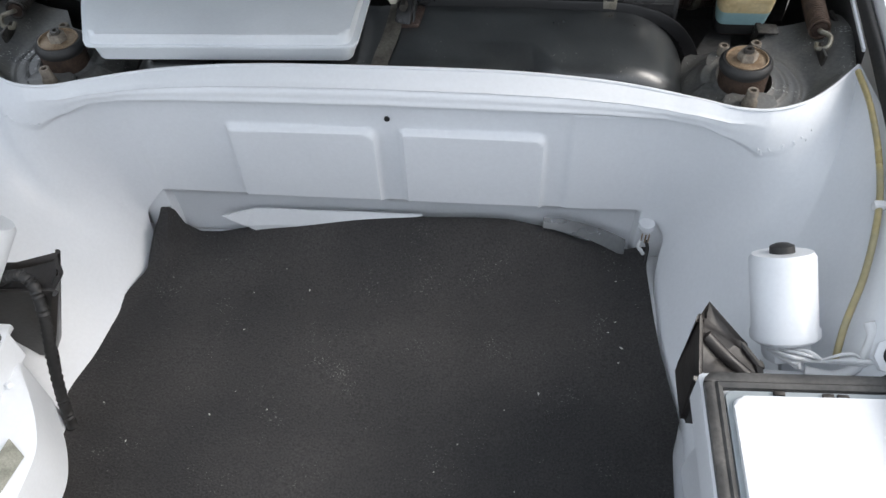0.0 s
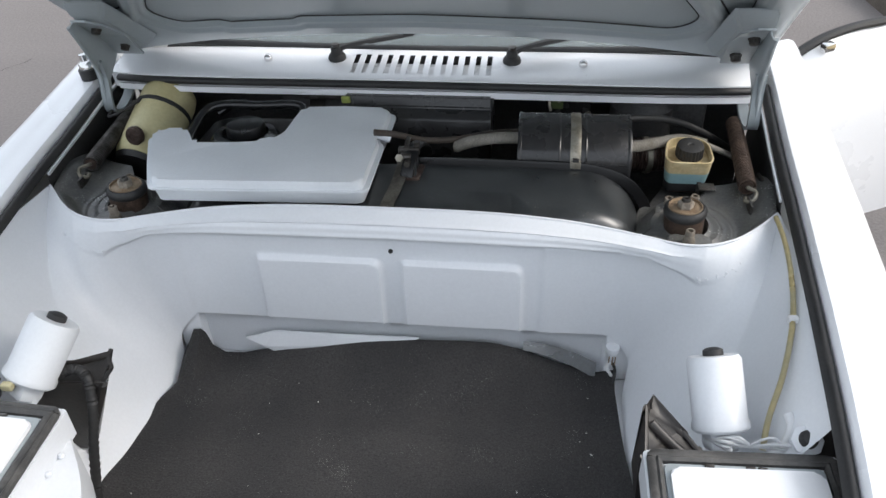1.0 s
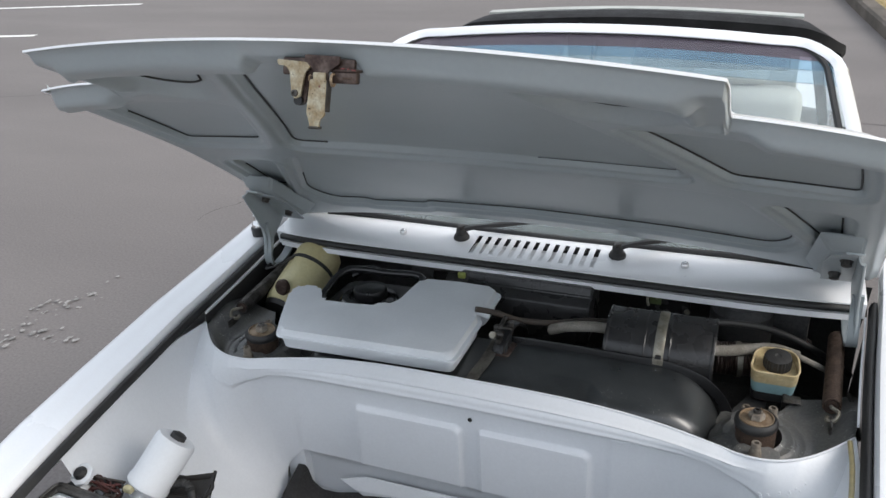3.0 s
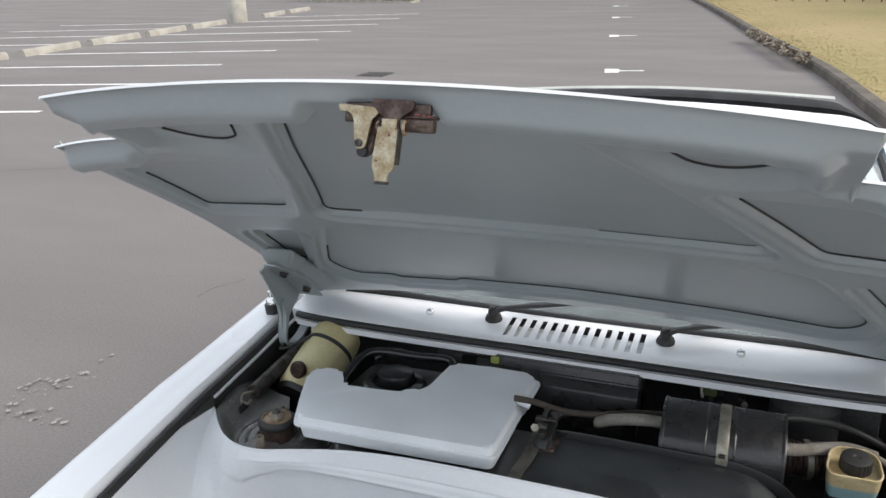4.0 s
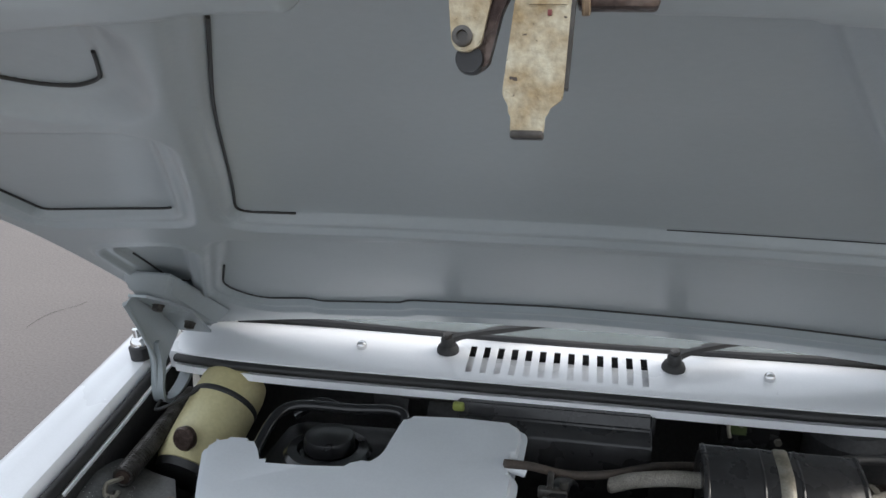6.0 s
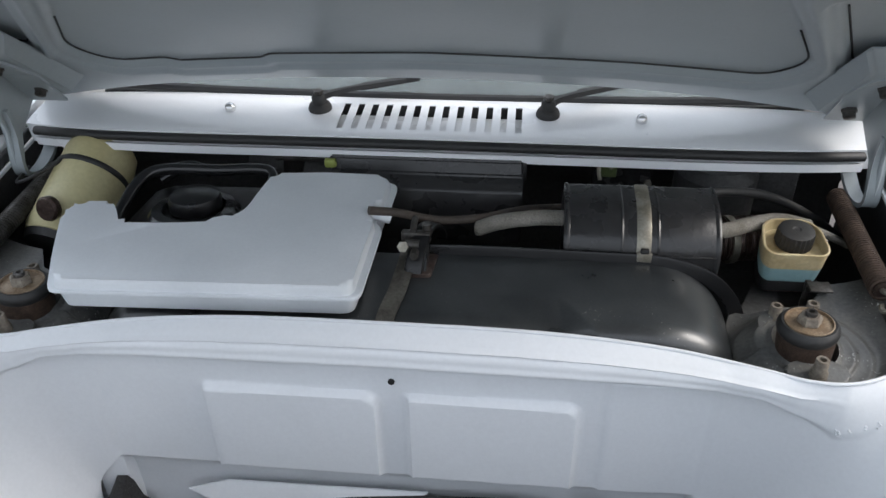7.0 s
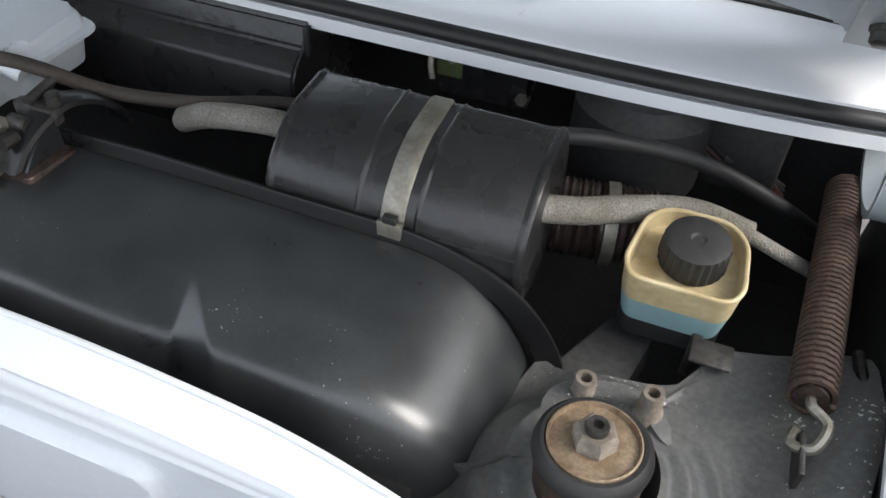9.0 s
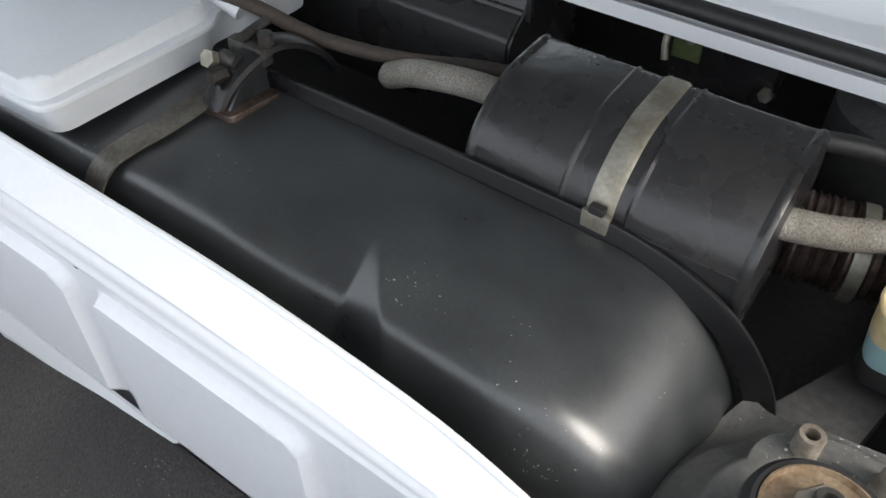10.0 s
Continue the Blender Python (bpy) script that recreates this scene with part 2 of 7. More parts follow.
GOLDLEAF = material("golden_autumn_leaf", (0.42, 0.30, 0.06), 0.8, vary=0.3, scale=1.2, fine=8, second=(0.20, 0.21, 0.06), bump=0)
SHRUB = material("yellow_green_shrub", (0.30, 0.25, 0.07), 0.85, vary=0.3, scale=2, fine=9, second=(0.17, 0.17, 0.04), bump=0)
REDSHRUB = material("dark_red_shrub", (0.075, 0.035, 0.032), 0.85, vary=0.3, scale=2, fine=9, bump=0)
TANWALL = material("tan_block_wall", (0.56, 0.46, 0.38), 0.85, vary=0.08, scale=1.5, fine=25)
ROOFTAN = material("faded_shingle_roof", (0.46, 0.42, 0.36), 0.9, vary=0.12, scale=2, fine=20)
ROOFORANGE = material("orange_tile_roof", (0.45, 0.19, 0.08), 0.85, vary=0.12, scale=2, fine=20)
WALLWHITE = material("white_siding", (0.66, 0.65, 0.62), 0.7, vary=0.05, scale=2, fine=20)
GREENBOX = material("green_painted_steel", (0.03, 0.10, 0.075), 0.6, vary=0.1)
YELLOWKERB = material("yellow_kerb_paint", (0.55, 0.42, 0.05), 0.8, vary=0.1)
WOODPOLE = material("weathered_wood_pole", (0.13, 0.10, 0.075), 0.9, vary=0.2, scale=3, fine=30)
POSTMETAL = material("bronze_painted_pole", (0.06, 0.055, 0.05), 0.5, 0.4, vary=0.1)
MULCH = material("bark_mulch", (0.075, 0.05, 0.038), 0.95, vary=0.3, scale=3, fine=25, bump=1.0, depth=0.02)


# ---------------------------------------------------------------- mesh helpers
def part(name, bm, mat, parent=None, label="", smooth=True, angle=40):
    """Links a bmesh as one mesh object, under a thing or a part if a parent is given."""
    me = bpy.data.meshes.new(name)
    bmesh.ops.recalc_face_normals(bm, faces=bm.faces)
    bm.to_mesh(me)
    bm.free()
    if smooth:
        me.shade_smooth()
        me.set_sharp_from_angle(angle=radians(angle))
    me.materials.append(mat)
    ob = new(name, me)
    if parent:
        ob.parent = parent
        ob.matrix_parent_inverse = parent.matrix_basis.inverted()
    if label:
        ob["label"] = label
    return ob


def thing(name, label, category, at=(0, 0, 0), group="", kind=""):
    """An Empty at the base of a thing; its parts are built in world places."""
    ob = new(name)
    ob.matrix_basis = Matrix.Translation(at)
    return tagged(ob, label, category, group, kind)


def interp(x, table):
    return np.interp(x, [a for a, _ in table], [b for _, b in table])


def sheet(f, us, vs, thick=0.0):
    """A grid of points f(u, v); with a thickness it becomes a closed shell grown against its normals."""
    bm = bmesh.new()
    vv = [[bm.verts.new(f(u, v)) for v in vs] for u in us]
    for i in range(len(us) - 1):
        for j in range(len(vs) - 1):
            bm.faces.new((vv[i][j], vv[i + 1][j], vv[i + 1][j + 1], vv[i][j + 1]))
    if thick:
        bm.normal_update()
        bmesh.ops.solidify(bm, geom=list(bm.faces), thickness=thick)
    return bm


def smooth_path(points, steps=8):
    """Catmull-Rom through the points."""
    p = [Vector(q) for q in points]
    if len(p) < 3:
        return p
    p = [2 * p[0] - p[1], *p, 2 * p[-1] - p[-2]]
    out = []
    for i in range(1, len(p) - 2):
        for k in range(steps):
            t = k / steps
            a, b, c, d = p[i - 1], p[i], p[i + 1], p[i + 2]
            out.append(0.5 * (2 * b + (c - a) * t + (2 * a - 5 * b + 4 * c - d) * t * t + (3 * b - a - 3 * c + d) * t ** 3))
    return out + [p[-2]]


def tube(points, r, sides=10, steps=8, bm=None, section=None, up=None):
    """A round tube, or any section of (side, up) offsets, swept along a smooth path."""
    bm = bm or bmesh.new()
    path = smooth_path(points, steps) if steps > 1 else [Vector(q) for q in points]
    ring = section or [(math.cos(2 * math.pi * k / sides), math.sin(2 * math.pi * k / sides)) for k in range(sides)]
    rad = r if callable(r) else (lambda f: r)
    normal = None
    rings = []
    for i, q in enumerate(path):
        d = (path[min(i + 1, len(path) - 1)] - path[max(i - 1, 0)]).normalized()
        if up is not None:
            side = d.cross(Vector(up)).normalized()
        elif normal is None:
            side = d.orthogonal().normalized()
        else:
            side = (normal - d * normal.dot(d)).normalized()
        normal = side
        over = side.cross(d)
        k = rad(i / max(1, len(path) - 1))
        rings.append([bm.verts.new(q + (side * a + over * b) * k) for a, b in ring])
    n = len(ring)
    for a, b in zip(rings, rings[1:]):
        for k in range(n):
            bm.faces.new((a[k], a[(k + 1) % n], b[(k + 1) % n], b[k]))
    bm.faces.new(rings[0])
    bm.faces.new(rings[-1])
    return bm


def lathe(profile, n=28, m=None, bm=None):
    """A turned body: (radius, height) pairs round the z axis, then moved by m."""
    bm = bm or bmesh.new()
    m = m or Matrix.Identity(4)
    rings = []
    for r, h in profile:
        if r < 1e-6:
            rings.append([bm.verts.new(m @ Vector((0, 0, h)))])
        else:
            rings.append([bm.verts.new(m @ Vector((r * math.cos(2 * math.pi * k / n), r * math.sin(2 * math.pi * k / n), h))) for k in range(n)])
    for a, b in zip(rings, rings[1:]):
        for k in range(n):
            q = [a[k % len(a)], a[(k + 1) % len(a)], b[(k + 1) % len(b)], b[k % len(b)]]
            q = list(dict.fromkeys(q))
            if len(q) > 2:
                bm.faces.new(q)
    for ring in (rings[0], rings[-1]):
        if len(ring) > 2:
            bm.faces.new(ring)
    return bm


def axis(a, b):
    """A pose at a whose z axis points to b."""
    d = Vector(b) - Vector(a)
    return Matrix.Translation(a) @ d.to_track_quat("Z", "Y").to_matrix().to_4x4()


def rbox(centre, size, bevel=0.005, m=None, bm=None, segs=2):
    """A box with rounded edges."""
    bm = bm or bmesh.new()
    made = bmesh.ops.create_cube(bm, size=1, matrix=Matrix.Translation(centre) @ Matrix.Diagonal((*size, 1)))
    if bevel:
        edges = list({e for v in made["verts"] for e in v.link_edges})
        res = bmesh.ops.bevel(bm, geom=edges, offset=bevel, segments=segs, profile=0.5, affect="EDGES")
        verts = list({v for v in made["verts"] if v.is_valid} | set(res["verts"]))
    else:
        verts = made["verts"]
    if m:
        bmesh.ops.transform(bm, matrix=m, verts=verts)
    return bm


def prism(outline, z0, z1, bevel=0.004, shrink=1.0, segs=3, m=None):
    """An outline in plan raised from z0 to z1, its upper edge rounded; the foot may be drawn in."""
    bm = bmesh.new()
    cx = sum(p[0] for p in outline) / len(outline)
    cy = sum(p[1] for p in outline) / len(outline)
    low = [bm.verts.new((cx + (x - cx) * shrink, cy + (y - cy) * shrink, z0)) for x, y in outline]
    top = [bm.verts.new((x, y, z1(x, y) if callable(z1) else z1)) for x, y in outline]
    n = len(outline)
    bm.faces.new(low)
    lid = bm.faces.new(top)
    for k in range(n):
        bm.faces.new((low[k], low[(k + 1) % n], top[(k + 1) % n], top[k]))
    if bevel:
        bmesh.ops.bevel(bm, geom=list(lid.edges), offset=bevel, segments=segs, profile=0.5, affect="EDGES")
    if m:
        bmesh.ops.transform(bm, matrix=m, verts=list(bm.verts))
    return bm


def rounded(points, radius, steps=4):
    """Rounds the corners of a plan outline; radius may be a list, one for each corner."""
    out = []
    n = len(points)
    for i in range(n):
        p = Vector(points[i])
        a, b = Vector(points[i - 1]) - p, Vector(points[(i + 1) % n]) - p
        r = min(radius[i] if isinstance(radius, (list, tuple)) else radius, a.length * 0.49, b.length * 0.49)
        s, e = p + a.normalized() * r, p + b.normalized() * r
        for k in range(steps + 1):
            t = k / steps
            q = s * (1 - t) ** 2 + p * 2 * t * (1 - t) + e * t * t
            out.append((q.x, q.y))
    return out


def dense(points, k):
    """Straight steps between the points of a profile."""
    return [tuple(a + (b - a) * i / k for a, b in zip(p, q)) for p, q in zip(points, points[1:]) for i in range(k)] + [tuple(points[-1])]


def mirrored(points):
    return [(-x, *rest) for x, *rest in points]


def step01(t):
    t = np.clip(t, 0, 1)
    return t * t * (3 - 2 * t)


def inside_depth(px, py, poly):
    """How deep points lie inside a polygon (negative outside), in metres."""
    best = np.full(px.shape, 1e9)
    inside = np.zeros(px.shape, bool)
    n = len(poly)
    for i in range(n):
        (ax, ay), (bx, by) = poly[i], poly[(i + 1) % n]
        ex, ey = bx - ax, by - ay
        t = np.clip(((px - ax) * ex + (py - ay) * ey) / (ex * ex + ey * ey + 1e-12), 0, 1)
        best = np.minimum(best, np.hypot(px - ax - t * ex, py - ay - t * ey))
        cross = (ay > py) != (by > py)
        inside ^= cross & (px < (bx - ax) * (py - ay) / (by - ay + 1e-12) + ax)
    return np.where(inside, best, -best)


def straight_path(points, steps=8):
    p = [Vector(q) for q in points]
    return [p[i].lerp(p[i + 1], k / steps) for i in range(len(p) - 1) for k in range(steps)] + [p[-1]]


# ---------------------------------------------------------------- the car
car = thing("car", "white two-seat sports car with its front lid propped open", "car", (0, 1.6, 0))

GASKET_X = [(-0.1, 0.56), (0.2, 0.585), (0.5, 0.617), (0.6, 0.628), (0.76, 0.642), (1.03, 0.662), (1.19, 0.676), (1.42, 0.700), (1.6, 0.715)]
GASKET_Z = [(-0.1, 0.70), (0.2, 0.735), (0.5, 0.765), (1.0, 0.797), (1.42, 0.803), (1.6, 0.81)]
RIM = [(0.0, 0.956, 0.797), (0.15, 0.957, 0.795), (0.25, 0.956, 0.790), (0.34, 0.953, 0.781), (0.43, 0.940, 0.771), (0.475, 0.928, 0.769), (0.52, 0.927, 0.769),
       (0.566, 0.945, 0.769), (0.607, 0.979, 0.769), (0.650, 1.026, 0.770)]


WING_LOW = [(0.385, 0.945, 0.548), (0.424, 0.940, 0.50), (0.424, 0.925, 0.46), (0.418, 0.895, 0.44), (0.416, 0.84, 0.43), (0.416, 0.76, 0.43), (0.428, 0.68, 0.43), (0.436, 0.62, 0.43), (0.436, 0.57, 0.43)]
WING_MID = [(0.385, 0.9440, 0.66), (0.455, 0.934, 0.66), (0.500, 0.908, 0.655), (0.525, 0.884, 0.645), (0.545, 0.86, 0.635), (0.552, 0.80, 0.62), (0.550, 0.73, 0.61), (0.545, 0.63, 0.60), (0.54, 0.572, 0.59)]
WING_TOP = [(0.385, 0.9475, 0.776), (0.475, 0.928, 0.769), (0.52, 0.927, 0.769), (0.566, 0.945, 0.769), (0.607, 0.979, 0.769), (0.652, 1.028, 0.771), (0.650, 0.90, 0.787), (0.638, 0.74, 0.778), (0.629, 0.575, 0.760)]
PANELS = [rounded([(-0.242, 0.48), (-0.242, 0.696), (-0.018, 0.696), (-0.018, 0.48)], [0.0, 0.004, 0.02, 0.0]),
          rounded([(0.018, 0.48), (0.018, 0.696), (0.230, 0.696), (0.230, 0.48)], [0.0, 0.004, 0.02, 0.0])]
SIDE_STEP = [(0.262, 0.4), (0.262, 0.9), (0.7, 0.9), (0.7, 0.4)]
LIP, STEP, WALL = np.linspace(0, 1, 18), np.linspace(0, 1, 9)[1:], np.linspace(0, 1, 62)[1:]


def lip_bulge(k):
    """The leaning lip's own relief, from its rim (0) to its crease (1), in parts of its overhang."""
    return k + 0.3 * np.sin(math.pi * k) + 0.17 * np.exp(-((k - 0.42) / 0.035) ** 2) + 0.2 * np.sin(math.pi * np.minimum(1, k * 1.2))


def foot_lift(x):
    x = np.atleast_1d(np.asarray(x, float))
    lift = np.max([inside_depth(x, np.full(x.shape, 0.6), q) for q in PANELS], axis=0)
    return float(step01((lift + 0.004) / 0.012)[0])


def wall_column(x):
    """One upright section of the bulkhead at x, from the rim down."""
    a = abs(x)
    ry, rz = interp(a, [(p[0], p[1]) for p in RIM]), interp(a, [(p[0], p[2]) for p in RIM])
    crease = interp(a, [(0, 0.757), (0.3, 0.754), (0.385, 0.750)])
    foot = 0.548 + 0.009 * foot_lift(x)
    z = np.concatenate([rz + (crease - rz) * LIP, crease - 0.020 * STEP, crease - 0.020 + (foot - crease + 0.020) * WALL])
    proud = 0.020 * np.concatenate([lip_bulge(LIP), 1 - step01(STEP), 0 * WALL])
    y = np.where(z > crease, 0.945 + (ry - 0.945) * (z - crease) / (rz - crease), 0.945)
    xs = np.full(z.shape, x)
    y = y - proud
    for q in PANELS:
        y -= 0.0110 * step01((inside_depth(xs, z, q) + 0.003) / 0.0075) * (z < crease - 0.018)
    y -= 0.003 * step01((inside_depth(xs, z, SIDE_STEP) + 0.004) / 0.008) * step01((0.38 - a) / 0.09) * (z < crease - 0.018)
    return [Vector((x, b, c)) for b, c in zip(y, z)]


def wing_columns(side):
    """Upright sections from the bulkhead's end round the wheel housing to the headlight shelf."""
    lows, mids, tops = smooth_path(WING_LOW, 12), smooth_path(WING_MID, 12), straight_path(WING_TOP, 12)
    rows = []
    for i in range(1, len(lows)):
        s = i / 12
        a, m, b = lows[i], mids[i], tops[i]
        c = 2 * m - 0.5 * (a + b)
        t0 = interp(s, [(0, 0.880), (0.5, 0.872), (1.0, 0.79), (2.0, 0.705), (2.6, 0.75), (3.6, 0.87), (4.9, 0.995), (9, 0.995)])
        d = interp(s, [(0, 0.020), (0.5, 0.0185), (1.0, 0.013), (2.0, 0.0045), (2.6, 0.0022), (4.9, 0.0008), (5.2, 0.0), (9, 0.0)])
        run_ = mids[min(i + 1, len(mids) - 1)] - mids[i - 1]
        n = Vector((run_.y, -run_.x, 0)).normalized()
        w = np.concatenate([(1 - t0) * LIP, 1 - t0 + 0.055 * STEP, 1 - t0 + 0.055 + (t0 - 0.055) * WALL])
        keep = step01((5.0 - s) / 3)
        proud = d * np.concatenate([LIP + keep * (lip_bulge(LIP) - LIP), 1 - step01(STEP), 0 * WALL])
        col = []
        for t, p in zip(1 - w, proud):
            q = a * (1 - t) ** 2 + c * 2 * t * (1 - t) + b * t * t + n * p
            col.append(Vector((q.x * side, q.y, q.z)))
        rows.append(col)
    return rows


left, right = wing_columns(-1), wing_columns(1)
columns = left[::-1] + [wall_column(x) for x in np.linspace(-0.385, 0.385, 175)] + right
bm = bmesh.new()
vs = [[bm.verts.new(q) for q in col] for col in columns]
for a, b in zip(vs, vs[1:]):
    for k in range(len(a) - 1):
        bm.faces.new((a[k], b[k], b[k + 1], a[k + 1]))
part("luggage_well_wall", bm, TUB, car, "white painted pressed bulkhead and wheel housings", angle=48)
part("drain_hole", lathe([(0, 0), (0.0042, 0), (0.0042, 0.003), (0, 0.003)], 12, axis((0.0, 0.9455, 0.716), (0, 0.9, 0.716))), RUBBER, car)


def lower_lip(x, t):
    """The bulkhead's foot, drawn back under the panels, down to the floor."""
    up = foot_lift(x)
    z0 = 0.548 + 0.009 * up
    prof = [(0.945 - 0.0085 * up, z0), (0.9475 - 0.004 * up, z0 - 0.005), (0.955, z0 - 0.010), (0.962, 0.52), (0.964, 0.47), (0.962, 0.435)]
    y, z = prof[int(t)]
    return (x, min(y, 0.9465) if abs(x) > 0.384 else y, z)


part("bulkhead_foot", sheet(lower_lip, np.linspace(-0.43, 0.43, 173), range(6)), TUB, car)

rolled = [(-x, y, z + 0.0008) for x, y, z in RIM[::-1]] + [(x, y, z + 0.0008) for x, y, z in RIM[1:]]
part("rolled_lip", tube(rolled, 0.0022, 8, 5), TUB, car)
for side, cols in ((1, right), (-1, left)):
    # weld spots of the lapped brace
    weld = bmesh.new()
    rw = random.Random(12 + side)
    for k in range(26):
        q = cols[rw.choice((23, 23, 24, 24, 25, 28, 31, 34, 37, 40))][17]
        bmesh.ops.create_icosphere(weld, subdivisions=1, radius=rw.uniform(0.0008, 0.0019), matrix=Matrix.Translation(q + Vector((rw.gauss(0, 0.004), rw.gauss(0, 0.0012), rw.gauss(0, 0.0022)))))
    part("weld_seam", weld, TUB, car)

for side in (1, -1):
    part("well_side", sheet(lambda y, z: (side * (0.434 + 0.10 * (z - 0.43)), y, z), np.linspace(0.19, 0.575, 10), np.linspace(0.43, 0.66, 6), 0.003), TUB, car)
    part("lamp_shelf", rbox((side * 0.535, 0.585, 0.635), (0.17, 0.05, 0.01), 0.002), TUB, car)
floor = sheet(lambda x, y: (x, y, 0.432), np.linspace(-0.46, 0.46, 12), np.linspace(0.18, 0.97, 12))
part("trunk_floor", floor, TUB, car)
front = sheet(lambda x, z: (x, 0.19, z), np.linspace(-0.60, 0.60, 12), np.linspace(0.42, 0.70, 6), 0.004)
part("nose_panel", front, TUB, car)


def fender(side):
    """From the lid's weatherstrip over the crown and down the flank, with the wheel arch cut out."""
    ys = np.linspace(-0.18, 1.62, 181)
    prof = [(0.0, -0.012), (0.0, 0.012), (0.006, 0.020), (0.018, 0.022), (0.035, 0.0195), (0.055, 0.022), (0.075, 0.026), (0.092, 0.022), (0.106, 0.008), (0.118, -0.018), (0.128, -0.06),
            (0.138, -0.13), (0.148, -0.22), (0.152, -0.30), (0.152, -0.40), (0.146, -0.50), (0.13, -0.58)]
    prof = prof[:10] + dense(prof[10:], 6)

    def f(y, k):
        gx, gz = interp(y, GASKET_X) + 0.012, interp(y, GASKET_Z)
        a, b = prof[int(k)]
        wide = interp(y, [(-0.2, 0.72), (0.1, 0.86), (0.6, 1.0), (1.2, 0.86), (1.62, 0.74)])
        x = gx + a * wide
        z = gz + b * interp(y, [(-0.2, 0.9), (0.4, 0.97), (1.0, 1.0)])
        return (side * x, y, max(0.22, z))
    bm = sheet(f, ys, range(len(prof)))
    dead = [p for p in bm.faces if (p.calc_center_median().y - 0.62) ** 2 + (p.calc_center_median().z - 0.30) ** 2 < 0.335 ** 2 and abs(p.calc_center_median().x) > 0.70 and p.calc_center_median().z < 0.62]
    bmesh.ops.delete(bm, geom=dead, context="FACES")
    return bm


SEAL = [(-1.0, -0.8), (-0.6, 0.5), (0.0, 0.9), (0.7, 0.6), (1.0, -0.8)]
for side in (1, -1):
    part("fender", fender(side), WHITE, car, "glossy white front fender")
    line = [(side * (interp(y, GASKET_X) + 0.003), y, interp(y, GASKET_Z) + 0.001) for y in np.linspace(0.22, 1.44, 18)]
    part("weatherstrip", tube(line, 0.0088, section=SEAL, steps=3, up=(0, 0, 1)), RUBBER, car, "black rubber weatherstrip", angle=60)
    line = [(side * (interp(y, GASKET_X) - 0.010), y, interp(y, GASKET_Z) - 0.008) for y in np.linspace(1.035, 1.40, 10)]
    part("gutter_lip", tube(line, 0.0022, section=[(-0.8, -1.4), (-0.8, 1), (0.8, 1), (0.8, -1.4)], steps=2, up=(0, 0, 1)), TUB, car, "pale painted edge of the rain gutter")

# cowl with its slotted grille
COWL_Y = lambda x: 1.336 + 0.055 * (abs(x) / 0.68) ** 4
COWL_Z = lambda x: 0.852 - 0.022 * (abs(x) / 0.68) ** 3
slots = [(-0.1395 + 0.02325 * k - 0.0052, -0.1395 + 0.02325 * k + 0.0052) for k in range(13)]
cowl_xs = sorted({round(v, 4) for v in [*np.linspace(-0.685, -0.16, 26), *np.linspace(0.16, 0.685, 26), *[a for s in slots for a in s]]})
cowl_vs = [-0.5, 0.0, 0.05, 0.10, 0.155, 0.35, 0.6, 0.80, 0.88, 0.95, 1.0]


def cowl_point(x, v):
    y0, z0 = COWL_Y(x), COWL_Z(x)
    back = 1.459 + 0.030 * (abs(x) / 0.68) ** 2
    if v < 0:
        return (x, y0 + 0.006, z0 - 0.036)
    y = y0 + (back - y0) * min(v, 1.3)
    z = z0 + 0.003 * (1 - math.exp(-v * 14)) + 0.010 * v
    return (x, y, z)


bm = bmesh.new()
grid = [[bm.verts.new(cowl_point(x, v)) for v in cowl_vs] for x in cowl_xs]
for i in range(len(cowl_xs) - 1):
    mid = 0.5 * (cowl_xs[i] + cowl_xs[i + 1])
    for j in range(len(cowl_vs) - 1):
        if any(a < mid < b for a, b in slots) and 0.15 < cowl_vs[j] < 0.79:
            continue
        bm.faces.new((grid[i][j], grid[i + 1][j], grid[i + 1][j + 1], grid[i][j + 1]))
bm.normal_update()
bmesh.ops.solidify(bm, geom=list(bm.faces), thickness=0.0016)
cowl = part("cowl_panel", bm, WHITE, car, "white cowl panel with a slotted air grille")
part("grille_well", rbox((0, 1.395, 0.826), (0.31, 0.088, 0.032), 0.004), WHITE, cowl)
line = [(x, COWL_Y(x) - 0.002, COWL_Z(x) - 0.010) for x in np.linspace(-0.665, 0.665, 27)]
part("weatherstrip", tube(line, 0.0095, section=SEAL, steps=2, up=(0, -1, 0.25)), RUBBER, car, "black rubber weatherstrip", angle=60)
line = [(x, COWL_Y(x) - 0.005, COWL_Z(x) - 0.027) for x in np.linspace(-0.665, 0.665, 27)]
part("cowl_flange", tube(line, 0.0065, section=[(-0.4, -1), (-0.4, 0.9), (0.5, 1), (0.5, -1)], steps=2, up=(0, 0, 1)), WHITE, car)
for sx in (-0.33, 0.33):
    noz = lathe([(0.0, 0.0), (0.0085, 0.0), (0.009, 0.004), (0.0075, 0.009), (0.004, 0.012), (0, 0.013)], 18, axis((sx, 1.406, 0.8585), (sx, 1.39, 0.96)))
    part("washer_nozzle", noz, CHROME, car, "small chrome washer nozzle")


